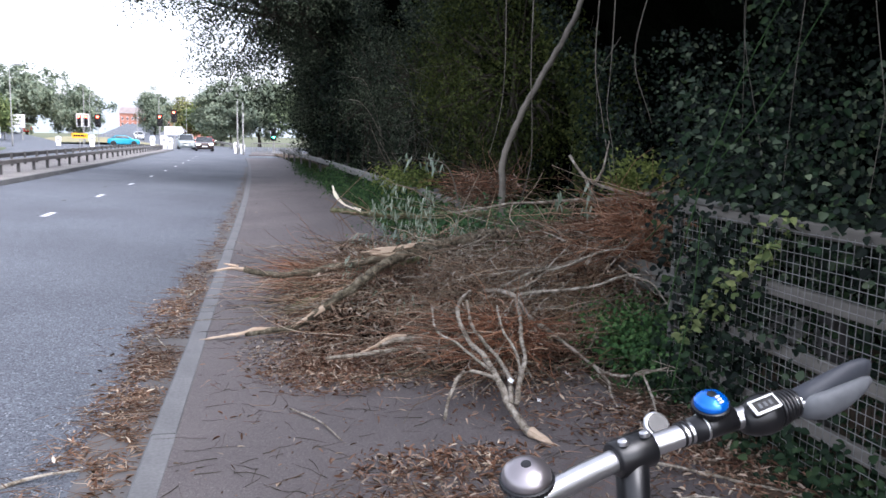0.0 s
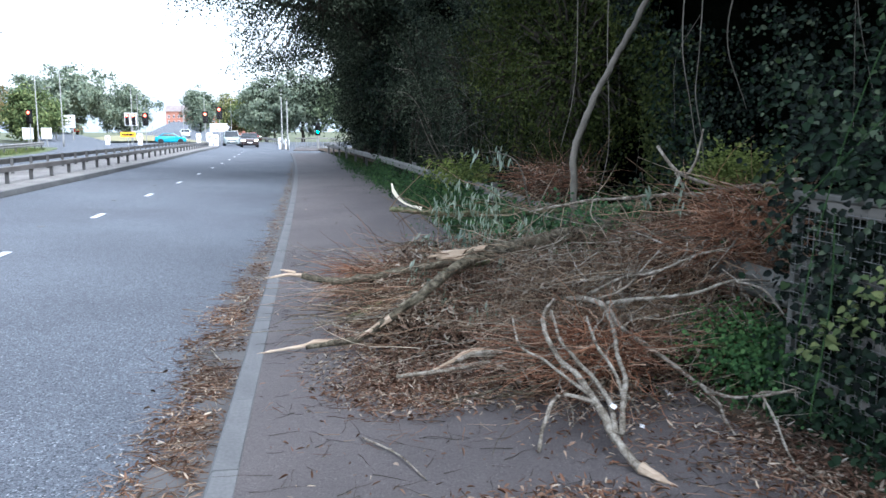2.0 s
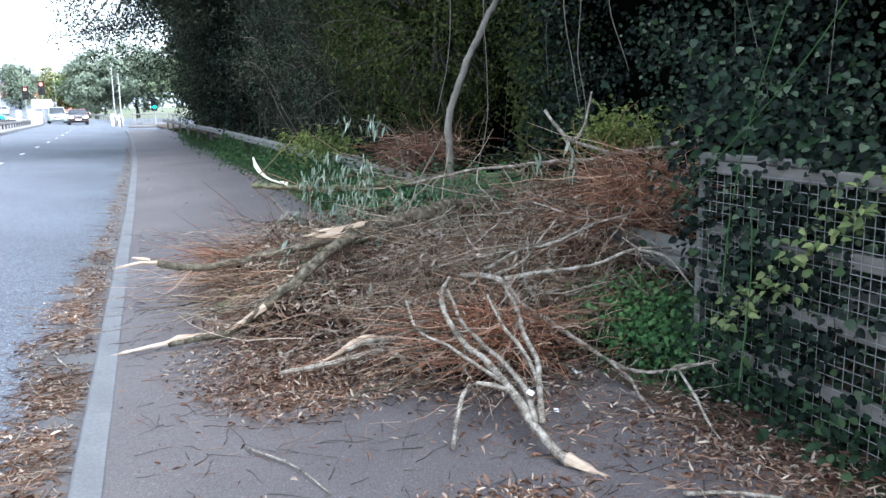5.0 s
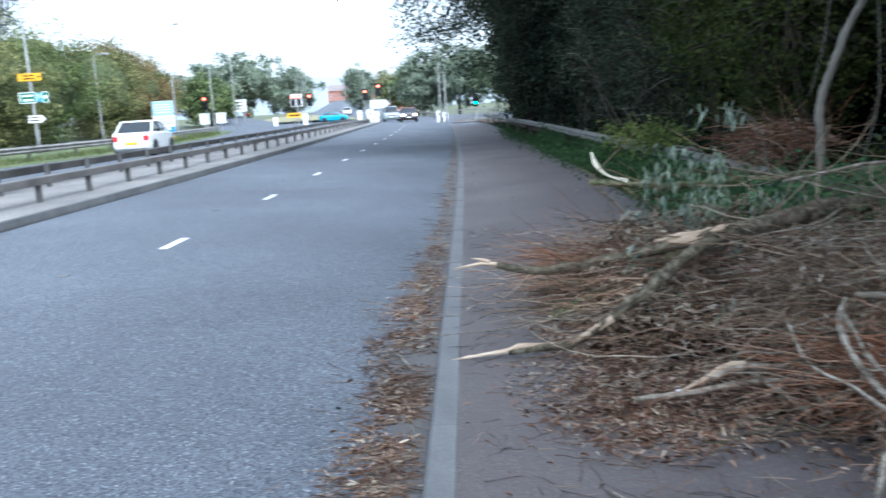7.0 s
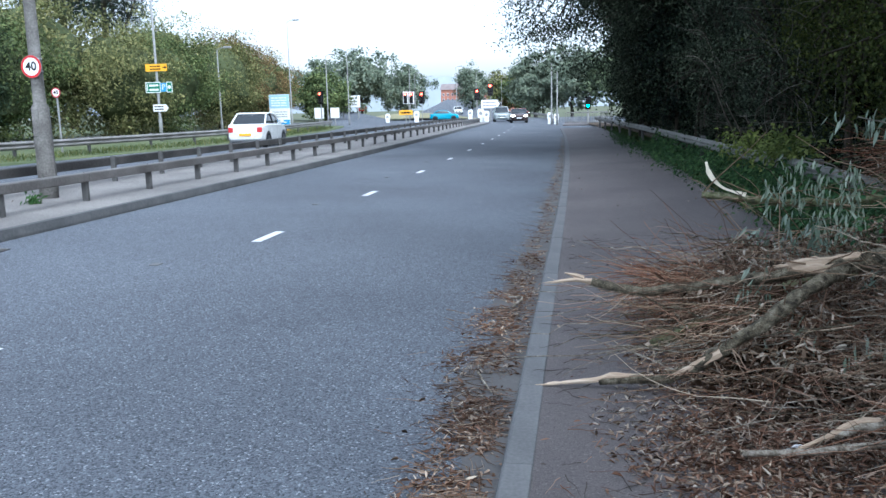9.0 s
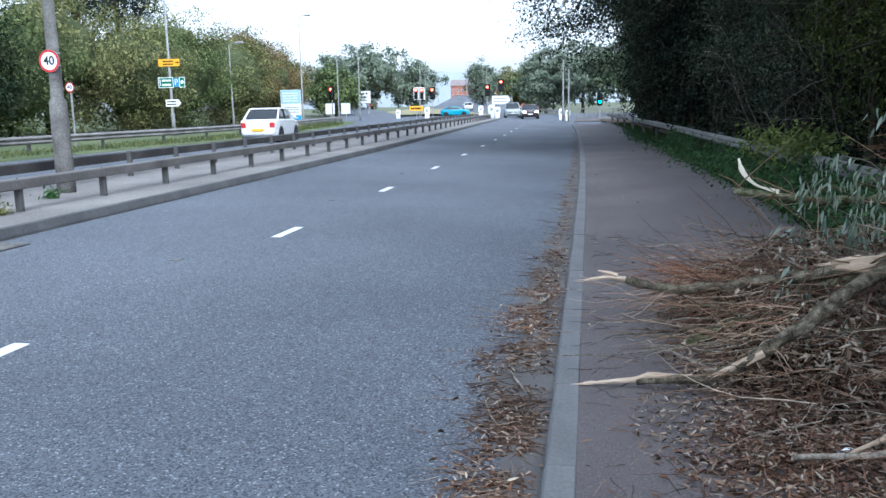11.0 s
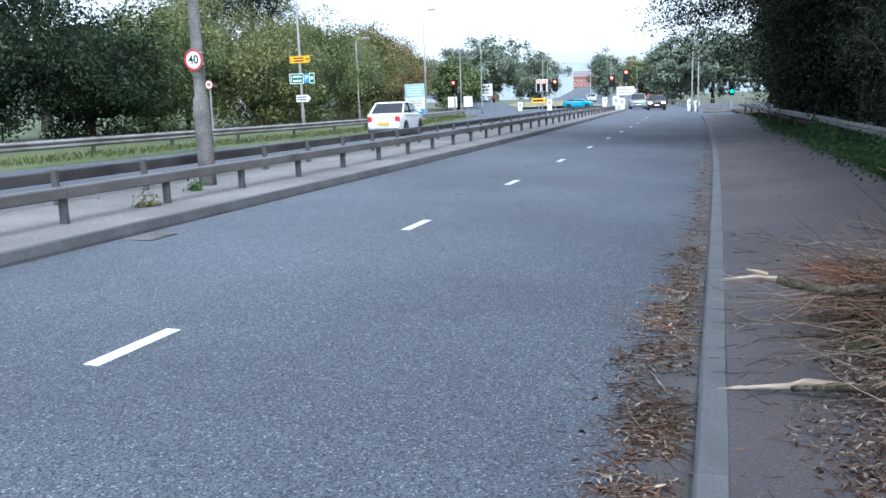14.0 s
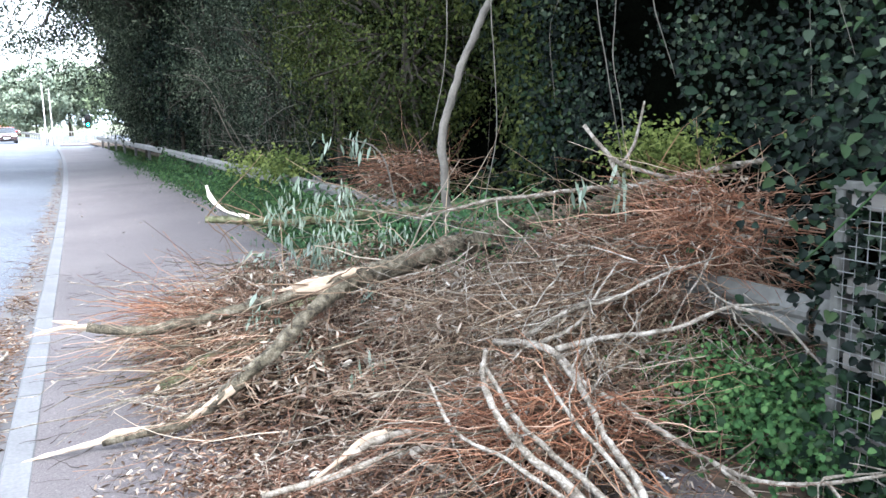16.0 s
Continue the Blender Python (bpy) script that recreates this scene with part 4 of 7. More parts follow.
def side_shoots(path_pts, parent, n, mat, length=(0.25, 0.7), radius=0.006, lean=(-0.6, -0.4, 0.1), spread=0.7):
    path = smooth_path(path_pts, 0.05)
    idx = rng.integers(0, len(path), n)
    s = np.array([tuple(path[i]) for i in idx])
    w = np.array(lean) + rng.normal(size=(n, 3)) * spread * np.array([1, 1, 0.45])
    w[:, 2] = np.where(s[:, 2] < 0.2, np.abs(w[:, 2]) * 0.5, w[:, 2])
    ob = part("twig_growth", twigs("twig_growth", s, w, rng.uniform(*length, n), radius * rng.uniform(0.5, 1.2, n), 0.25, mat), mat, parent)
    tagged(ob, kind="stuff")


A_PTS = [(0.3, 6.8, 0.05), (0.44, 6.78, 0.065), (0.62, 6.72, 0.1), (0.71, 6.68, 0.14), (0.86, 6.62, 0.25), (1.1, 6.68, 0.41), (1.38, 6.85, 0.57), (1.58, 7.0, 0.64)]
ba = thing("fallen_bough", "long grey-barked willow bough with a torn pale tip on the footway", "branch")
part("limb", limb(A_PTS, 0.021, 0.042, 12, 0.5), BARK, ba, smooth=True)
torn([(0.02, 6.83, 0.012), (0.16, 6.815, 0.035), (0.29, 6.8, 0.055), (0.36, 6.79, 0.085), (0.5, 6.77, 0.085), (0.58, 6.745, 0.095)], 0.009, 0.021, ba)
torn([(0.7, 6.655, 0.15), (0.8, 6.62, 0.22), (0.9, 6.6, 0.285)], 0.015, 0.026, ba)
side_shoots(A_PTS[3:], ba, 20, TWIG_BROWN, (0.1, 0.35), 0.005)

T_PTS = [(1.45, 7.02, 0.655), (1.71, 7.1, 0.66), (2.21, 7.3, 0.71), (2.55, 7.45, 0.75), (3.11, 7.7, 0.78), (3.8, 7.95, 0.82), (4.4, 8.1, 0.95)]
bt = thing("fallen_bough", "thick mossy willow trunk snapped across the footway", "branch")
part("limb", limb(T_PTS, 0.052, 0.078, 14, 0.45), BARK, bt, smooth=True)
torn([(1.28, 6.96, 0.665), (1.42, 7.0, 0.67), (1.6, 7.05, 0.69), (1.74, 7.1, 0.695)], 0.02, 0.028, bt)
part("torn_wood", Geo().tube([(1.3, 6.97, 0.66), (1.45, 7.01, 0.655), (1.62, 7.08, 0.66)], [0.025, 0.05, 0.058], 9, 0.5), SPLIT, bt, "pale torn wood")
side_shoots(T_PTS, bt, 40, TWIG_TAN, (0.3, 0.9))

B_PTS = [(0.27, 7.6, 0.43), (0.34, 7.59, 0.415), (0.48, 7.55, 0.39), (0.78, 7.5, 0.41), (1.09, 7.4, 0.48), (1.36, 7.3, 0.55), (1.67, 7.2, 0.62), (1.9, 7.2, 0.66)]
bb = thing("fallen_bough", "crooked grey bough with a snapped pale end reaching to the kerb", "branch")
part("limb", limb(B_PTS, 0.024, 0.038, 12, 0.5), BARK, bb, smooth=True)
torn([(0.03, 7.62, 0.42), (0.1, 7.62, 0.43), (0.18, 7.61, 0.44), (0.3, 7.6, 0.432)], 0.008, 0.019, bb)
part("torn_wood", Geo().tube([(0.1, 7.63, 0.48), (0.17, 7.62, 0.465), (0.22, 7.61, 0.45)], [0.004, 0.014, 0.02], 6, 0.5), SPLIT, bb, "pale splinter")
side_shoots(B_PTS[2:], bb, 26, TWIG_BROWN, (0.12, 0.4), 0.005, (-0.5, -0.6, -0.15))

M_PTS = [(0.62, 7.28, 0.12), (0.85, 7.4, 0.2), (1.16, 7.5, 0.28), (1.4, 7.55, 0.4), (1.8, 7.5, 0.55)]
bm_ = thing("fallen_bough", "short mossy green bough under the pile", "branch")
part("limb", limb(M_PTS, 0.03, 0.045, 9, 0.5), MOSS_BARK, bm_, smooth=True)
side_shoots(M_PTS, bm_, 30, TWIG_TAN)

D_PTS = [(1.11, 8.9, 0.84), (1.53, 8.85, 0.8), (1.91, 8.8, 0.78), (2.31, 8.8, 0.8), (3.04, 8.8, 0.82), (3.7, 8.75, 0.85)]
bd = thing("fallen_bough", "mossy bough with a curled strip of peeled white wood", "branch")
part("limb", limb(D_PTS, 0.026, 0.036, 10, 0.5), MOSS_BARK, bd, smooth=True)
curl = smooth_path([(1.13, 8.85, 1.09), (1.15, 8.85, 1.02), (1.2, 8.85, 0.945), (1.28, 8.85, 0.885), (1.42, 8.85, 0.845)], 0.02)
g = Geo()
loops = []
for i, p in enumerate(curl):
    w = 0.021 * (0.75 + 0.3 * math.sin(i * 0.4)) * (1 if i > 2 else 0.6)
    d = (curl[min(i + 1, len(curl) - 1)] - curl[max(i - 1, 0)]).normalized()
    s = Vector((d.z, 0, -d.x))
    loops.append([p + s * w + Vector((0, 0.012, 0)), p + s * w - Vector((0, 0.012, 0)), p - s * w * 0.6 - Vector((0, 0.012, 0)), p - s * w * 0.6 + Vector((0, 0.012, 0))])
part("peeled_strip", g.loft(loops), plain_mat("fresh_white_wood", (0.82, 0.75, 0.6), 0.7), bd, "curled strip of fresh white wood")
side_shoots(D_PTS, bd, 60, TWIG_TAN, (0.3, 0.8), 0.006, (-0.3, -0.6, 0.1))

F_PTS = [(2.0, 7.0, 0.98), (2.4, 6.9, 1.06), (2.68, 6.8, 1.09), (2.99, 6.7, 1.12), (3.2, 6.6, 1.13), (3.37, 6.5, 1.17), (4.0, 6.4, 1.25)]
bf = thing("fallen_bough", "slim grey bough lying along the top of the pile", "branch")
part("limb", limb(F_PTS, 0.007, 0.02, 8, 0.4), PALE_BARK, bf, smooth=True)
side_shoots(F_PTS, bf, 50, TWIG_TAN, (0.3, 0.9), 0.006, (-0.5, -0.7, -0.25))

S_PTS = [(1.22, 5.84, 0.17), (1.41, 5.9, 0.2), (1.66, 6.0, 0.14), (1.96, 6.1, 0.13), (2.3, 6.2, 0.25)]
bs = thing("fallen_bough", "pale split bough lying among dead leaves", "branch")
part("limb", limb(S_PTS, 0.018, 0.026, 9, 0.5), PALE_BARK, bs, smooth=True)
torn([(1.08, 5.79, 0.13), (1.2, 5.83, 0.17), (1.32, 5.88, 0.215), (1.42, 5.91, 0.21)], 0.009, 0.016, bs)
part("limb", limb([(0.85, 5.74, 0.12), (1.16, 5.75, 0.14), (1.47, 5.8, 0.16), (1.72, 5.9, 0.11), (1.97, 6.0, 0.1)], 0.012, 0.022, 8, 0.4), PALE_BARK, bs, smooth=True)
part("limb", limb([(1.47, 5.8, 0.17), (1.6, 5.6, 0.08), (1.8, 5.5, 0.05)], 0.016, 0.008, 7, 0.4), PALE_BARK, bs, smooth=True)

# the pale dead bough whose forks rest on the footway
bp_ = thing("dead_bough", "pale bare dead bough with forks resting on the footway", "branch")
for pts, r0, r1 in (
    ([(2.02, 6.05, 0.5), (2.1, 5.9, 0.52), (2.17, 5.75, 0.5), (2.22, 5.6, 0.4), (2.36, 5.4, 0.29), (2.46, 5.3, 0.21), (2.53, 5.0, 0.17), (2.6, 4.75, 0.22), (2.7, 4.52, 0.33)], 0.026, 0.008),
    ([(2.5, 5.12, 0.18), (2.53, 4.95, 0.12), (2.48, 4.8, 0.1), (2.45, 4.62, 0.07)], 0.016, 0.008),
    ([(2.62, 4.68, 0.25), (2.6, 4.5, 0.16), (2.55, 4.3, 0.08), (2.52, 4.1, 0.07)], 0.011, 0.006),
    ([(2.62, 4.7, 0.26), (2.72, 4.66, 0.27), (2.83, 4.6, 0.28)], 0.009, 0.004),
    ([(1.82, 4.31, 0.07), (1.79, 4.4, 0.1), (1.76, 4.55, 0.17), (1.75, 4.7, 0.24), (1.74, 5.0, 0.3), (1.68, 5.2, 0.37), (1.69, 5.5, 0.5), (1.85, 5.8, 0.55)], 0.032, 0.013),
    ([(1.77, 4.5, 0.17), (1.83, 4.75, 0.24), (1.83, 4.95, 0.28), (1.8, 5.2, 0.33), (1.76, 5.35, 0.4), (1.8, 5.7, 0.5)], 0.021, 0.012),
    ([(1.8, 4.5, 0.16), (1.86, 4.65, 0.24), (1.97, 4.9, 0.3), (2.04, 5.2, 0.36), (2.09, 5.4, 0.43), (2.15, 5.7, 0.5)], 0.021, 0.017),
    ([(1.43, 4.62, 0.05), (1.45, 4.64, 0.16), (1.53, 4.75, 0.25), (1.62, 4.8, 0.27), (1.76, 4.72, 0.24)], 0.013, 0.015),
    ([(1.76, 4.72, 0.25), (1.68, 4.95, 0.3), (1.62, 5.2, 0.33), (1.54, 5.45, 0.36), (1.58, 5.8, 0.45)], 0.015, 0.009),
    ([(1.9, 4.75, 0.26), (1.93, 4.95, 0.33), (1.9, 5.15, 0.42), (1.96, 5.5, 0.5)], 0.014, 0.009),
    ([(2.17, 5.75, 0.52), (2.35, 5.72, 0.55), (2.48, 5.68, 0.56), (2.5, 5.6, 0.58), (2.63, 5.5, 0.62), (2.82, 5.4, 0.71), (3.0, 5.3, 0.72)], 0.02, 0.007),
    ([(2.82, 5.4, 0.71), (2.93, 5.25, 0.68), (2.98, 5.12, 0.57), (3.0, 5.05, 0.5)], 0.011, 0.006),
    ([(2.1, 5.9, 0.55), (2.3, 5.85, 0.66), (2.5, 5.8, 0.7), (2.75, 5.7, 0.82), (3.0, 5.6, 0.9)], 0.018, 0.005),
    ([(2.15, 5.85, 0.53), (2.3, 5.8, 0.6), (2.45, 5.85, 0.72), (2.6, 5.9, 0.85)], 0.016, 0.005),
    ([(2.05, 5.6, 0.42), (2.07, 5.4, 0.25), (2.1, 5.2, 0.12), (2.12, 5.05, 0.05)], 0.014, 0.008),
    ([(1.5, 6.01, 0.1), (1.71, 5.92, 0.14), (1.83, 5.78, 0.16), (1.98, 5.69, 0.22)], 0.014, 0.009),
    ([(1.71, 5.99, 0.2), (1.93, 6.03, 0.26), (2.12, 6.1, 0.32), (2.26, 6.27, 0.4)], 0.014, 0.009),
    ([(2.04, 5.47, 0.2), (1.93, 5.61, 0.17), (1.79, 5.74, 0.12)], 0.014, 0.009),
    ([(2.17, 5.42, 0.12), (2.23, 5.58, 0.2), (2.24, 5.74, 0.3), (2.28, 5.93, 0.4)], 0.014, 0.009),
    ([(1.94, 5.88, 0.25), (1.96, 5.62, 0.16), (1.98, 5.38, 0.08)], 0.014, 0.009),
):
    part("limb", limb(pts, r0 * 0.72, r1 * 0.72, 8, 0.5, 0.035), PALE_BARK, bp_, smooth=True)
    side_shoots(pts, bp_, 5, PALE_BARK, (0.08, 0.3), 0.004, (-0.1, -0.3, 0.0), 0.7)
torn([(1.9, 4.2, 0.045), (1.86, 4.25, 0.06), (1.82, 4.31, 0.075)], 0.012, 0.03, bp_, "pale broken stub")
g = Geo().tube(smooth_path([(2.8, 6.5, 1.48), (2.86, 6.4, 1.35), (2.97, 6.4, 1.27), (3.21, 6.3, 1.19)], 0.05), 0.012, 7, 0.4)
bz = thing("broken_stub", "grey broken stub standing out of the pile", "branch")
part("limb", g, PALE_BARK, bz, smooth=True)
part("limb", limb([(2.97, 6.4, 1.27), (3.02, 6.35, 1.38), (3.04, 6.3, 1.6)], 0.012, 0.006, 6), PALE_BARK, bz, smooth=True)
part("limb", limb([(2.9, 6.4, 1.3), (2.95, 6.4, 1.2), (3.0, 6.4, 1.05)], 0.012, 0.008, 6), PALE_BARK, bz, smooth=True)


# the heap of brushwood: its height over the plan
def heap(x, y):
    h = 0.4 * np.exp(-((x - 2.35) / 0.75) ** 2 - ((y - 6.9) / 1.0) ** 2)
    h += 0.85 * np.exp(-((x - 3.25) / 0.42) ** 2 - ((y - 6.1) / 0.65) ** 2)
    h += 0.42 * np.exp(-((x - 1.25) / 0.55) ** 2 - ((y - 8.1) / 0.8) ** 2)
    h += 0.5 * np.exp(-((x - 2.3) / 0.8) ** 2 - ((y - 8.7) / 0.7) ** 2)
    h += 0.22 * np.exp(-((x - 1.2) / 0.6) ** 2 - ((y - 6.9) / 0.5) ** 2)
    h += 0.28 * np.exp(-((x - 1.95) / 0.4) ** 2 - ((y - 5.6) / 0.4) ** 2)
    return h


def heap_points(n, x0, x1, y0, y1, floor=0.08, low=0.0, high=1.05):
    x, y = rng.uniform(x0, x1, n * 8), rng.uniform(y0, y1, n * 8)
    h = heap(x, y)
    k = rng.uniform(0, 0.6, n * 8) < h - floor * 0.5
    x, y, h = x[k][:n], y[k][:n], h[k][:n]
    z = 0.03 + 0.022 * x + h * rng.uniform(low, high, len(x))
    return np.stack([x, y, z], 1)


def stuff(name, me, mat, label, category):
    return tagged(part(name, me, mat), label, category, kind="stuff")


p = heap_points(2300, 0.5, 3.7, 5.0, 9.4)
w = np.array([-0.55, -0.35, 0.0]) + rng.normal(size=p.shape) * [0.8, 0.8, 0.3]
stuff("brushwood", twigs("brushwood", p, w, rng.uniform(0.12, 0.5, len(p)), rng.uniform(0.0015, 0.005, len(p)), 0.5, TWIG_BROWN), TWIG_BROWN, "heap of brown willow twigs across the footway", "twigs")
p = heap_points(2000, 1.4, 3.8, 5.1, 8.0, low=0.1)
w = np.array([-0.4, -0.4, 0.05]) + rng.normal(size=p.shape) * [0.8, 0.8, 0.4]
stuff("red_brushwood", twigs("red_brushwood", p, w, rng.uniform(0.15, 0.5, len(p)), rng.uniform(0.0015, 0.004, len(p)), 0.35, TWIG_RED), TWIG_RED, "tangle of red-brown willow twigs in the heap", "twigs")
# the russet mass against the fence, and a second one farther along
for c, r, n in (((3.28, 6.0, 0.95), (0.36, 0.42, 0.25), 340), ((2.05, 5.55, 0.27), (0.32, 0.35, 0.2), 400), ((2.95, 9.4, 1.05), (0.4, 0.45, 0.22), 260), ((1.0, 8.3, 0.25), (0.45, 0.7, 0.15), 420)):
    p = np.array(c) + around(n) * rng.uniform(0, 1, (n, 1)) ** 0.5 * np.array(r)
    w = np.array([-0.7, -0.4, 0.0]) + rng.normal(size=p.shape) * [0.7, 0.7, 0.22]
    stuff("russet_twigs", twigs("russet_twigs", p, w, rng.uniform(0.2, 0.5, n), rng.uniform(0.0022, 0.0052, n), 0.75, RUSSET, 8), RUSSET, "dense russet mass of dead twigs", "twigs")
for c, r, n, m in (((3.0, 6.4, 0.68), (0.55, 0.6, 0.32), 1300, TWIG_BROWN), ((2.4, 6.15, 0.3), (0.75, 0.6, 0.22), 1100, TWIG_TAN), ((3.35, 6.2, 0.95), (0.4, 0.45, 0.28), 500, TWIG_RED), ((1.5, 7.6, 0.35), (0.7, 0.5, 0.2), 800, TWIG_BROWN), ((2.95, 9.4, 1.05), (0.4, 0.4, 0.22), 420, TWIG_BROWN), ((2.35, 6.5, 0.55), (0.65, 0.6, 0.25), 700, TWIG_TAN)):
    p = np.array(c) + around(n) * rng.uniform(0, 1, (n, 1)) ** 0.5 * np.array(r)
    p[:, 2] = np.maximum(p[:, 2], 0.06)
    w = np.array([-0.6, -0.35, -0.05]) + rng.normal(size=p.shape) * [0.7, 0.7, 0.35]
    w[:, 2] = np.where(p[:, 2] < 0.25, np.abs(w[:, 2]), w[:, 2])
    stuff("tangled_twigs", twigs("tangled_twigs", p, w, rng.uniform(0.2, 0.6, n), rng.uniform(0.0015, 0.0045, n), 0.45, m), m, "tangle of thin dead twigs in the heap", "twigs")
    k = n
    q = np.array(c) + around(k) * rng.uniform(0.5, 1.1, (k, 1)) * np.array(r)
    q[:, 2] = np.maximum(q[:, 2], 0.06)
    L = rng.uniform(0.03, 0.065, k)
    stuff("withered_leaves", leaves("withered_leaves", q, around(k) + np.array([0, 0, -0.8]), around(k), L, L * rng.uniform(0.2, 0.42, k), DEAD, 0.4, rng.uniform(-0.1, 0.5, k)), DEAD, "withered grey-brown leaves clinging to dead twigs", "leaves")
# long slender shoots that fan towards the kerb
n = 300
p = np.stack([rng.uniform(0.95, 2.2, n), rng.uniform(6.9, 9.2, n), rng.uniform(0.1, 0.5, n)], 1)
w = np.array([-1.0, -0.25, -0.16]) + rng.normal(size=p.shape) * [0.3, 0.45, 0.12]
stuff("slender_shoots", twigs("slender_shoots", p, w, rng.uniform(0.2, 0.5, n), rng.uniform(0.0015, 0.003, n), 0.3, TWIG_RED, 7), TWIG_RED, "slender shoots fanning out over the footway", "twigs")
# long pale twigs running down the front of the heap
n = 190
p = np.stack([rng.uniform(2.0, 3.4, n), rng.uniform(5.5, 6.9, n), rng.uniform(0.35, 0.95, n)], 1)
w = np.array([-0.6, -0.4, -0.2]) + rng.normal(size=p.shape) * [0.6, 0.6, 0.35]
stuff("pale_twigs", twigs("pale_twigs", p, w, rng.uniform(0.3, 0.85, n), rng.uniform(0.0025, 0.006, n), 0.4, PALE_BARK, 7), PALE_BARK, "long pale bare twigs on the heap", "twigs")

# crooked sticks of finger thickness lying through the heap
for m, lab, n, r0, r1 in ((PALE_BARK, "crooked pale sticks lying through the heap", 230, 0.004, 0.008), (BARK, "crooked grey-brown sticks lying through the heap", 260, 0.004, 0.009), (TWIG_TAN, "long tan shoots lying over the heap", 420, 0.002, 0.0045), (TWIG_RED, "long russet shoots lying over the heap", 520, 0.0018, 0.0036)):
    p = heap_points(n, 0.7, 3.6, 5.1, 8.8, low=0.35, high=1.25)
    w = np.array([-0.75, -0.5, -0.08]) + rng.normal(size=p.shape) * [0.55, 0.6, 0.14]
    w[:, 2] = np.where(p[:, 2] < 0.22, np.abs(w[:, 2]) * 0.5, w[:, 2])
    stuff("crooked_sticks", twigs("crooked_sticks", p, w, rng.uniform(0.35, 1.0, len(p)), rng.uniform(r0, r1, len(p)), 0.28, m, 8), m, lab, "sticks")

# near-black leaves added low in the heap to paint shade in its gaps
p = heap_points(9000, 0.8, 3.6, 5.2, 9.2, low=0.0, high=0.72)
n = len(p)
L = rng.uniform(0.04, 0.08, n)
stuff("leaf_mould", leaves("leaf_mould", p, around(n) * [1, 1, 0.4], around(n) + np.array([0, 0, 1.0]), L, L * rng.uniform(0.35, 0.6, n), HEAP_SHADE, 0.3, 0.1, simple=True), HEAP_SHADE, "near-black leaves added deep in the heap as painted shade", "leaves")

# dead leaves in the heap
p = heap_points(20000, 0.5, 3.7, 5.0, 9.4, low=0.2, high=1.2)
p = p[[noise.noise(Vector(tuple(v * 3.2))) > -0.04 for v in p]]
n = len(p)
L = rng.uniform(0.03, 0.07, n)
stuff("withered_leaves", leaves("withered_leaves", p, around(n) + np.array([0, 0, -0.7]), around(n), L, L * rng.uniform(0.18, 0.4, n), DEAD, 0.4, rng.uniform(-0.1, 0.5, n)), DEAD, "withered grey-brown leaves hanging in the heap", "leaves")


def litter(name, boxes, mat, label, size=(0.022, 0.055), ratio=(0.15, 0.33), lift=0.05):
    """Fallen leaves lying in patches: each (n, x, y, spread x, spread y)."""
    ps = []
    for n, x, y, sx, sy in boxes:
        q = np.stack([x + rng.normal(size=n) * sx, y + rng.normal(size=n) * sy, np.zeros(n)], 1)
        q = q[((q[:, 0] - x) / sx) ** 2 + ((q[:, 1] - y) / sy) ** 2 < 3.6]
        ps.append(q)
    p = np.concatenate(ps)
    p = p[((p[:, 0] < -0.16) | (p[:, 0] > 0.02))]
    p = p[[v[0] > 0 or noise.noise(Vector((v[0] * 3.4, v[1] * 2.6, 7))) > -0.27 for v in p]]
    n = len(p)
    road = p[:, 0] < -0.1
    p[:, 2] = np.where(road, -0.1 - 0.025 * p[:, 0], 0.022 * p[:, 0]) + 0.003 + rng.uniform(0, 1, n) ** 2 * lift
    p[:, 0] += np.array([bend_x(y) for y in p[:, 1]])
    L = rng.uniform(*size, n)
    way = rng.normal(size=(n, 3)) * [1, 1, 0.22]
    face = np.array([0, 0, 1.0]) + rng.normal(size=(n, 3)) * 0.35
    return stuff(name, leaves(name, p, way, face, L, L * rng.uniform(*ratio, n), mat, 0.45, rng.uniform(-0.45, 0.5, n)), mat, label, "leaves")


litter("leaf_litter", [(3400, 0.95, 5.85, 0.3, 0.36), (1300, 1.35, 6.5, 0.35, 0.4), (700, 0.95, 7.6, 0.25, 0.6), (1200, 1.8, 6.0, 0.35, 0.35), (700, 1.15, 3.55, 0.25, 0.2), (650, 2.5, 4.3, 0.28, 0.35), (500, 2.5, 3.5, 0.25, 0.5), (420, 1.9, 4.9, 0.3, 0.3), (260, 0.9, 5.2, 0.5, 1.6), (900, 1.35, 4.05, 0.3, 0.13), (900, 2.65, 4.25, 0.18, 0.35), (500, 2.8, 3.5, 0.15, 0.4)],
       LITTER, "russet fallen leaves scattered over the footway")
litter("pale_leaf_litter", [(120, -0.4, 4.6, 0.2, 0.6), (200, -0.4, 6.2, 0.15, 1.5), (160, -0.3, 11, 0.1, 4), (3800, 1.2, 6.3, 0.5, 0.55), (2600, 1.95, 5.75, 0.42, 0.42), (900, 1.0, 7.5, 0.3, 0.5), (700, 2.55, 4.2, 0.25, 0.6), (400, 1.2, 3.5, 0.4, 0.25), (300, 1.2, 9.0, 0.5, 1.6), (120, 1.2, 12, 0.8, 6), (300, 2.3, 14, 0.15, 6), (260, 2.25, 24, 0.2, 8), (50, 1.2, 4.2, 0.7, 0.8)],
       DEAD, "grey-brown fallen leaves on the footway")
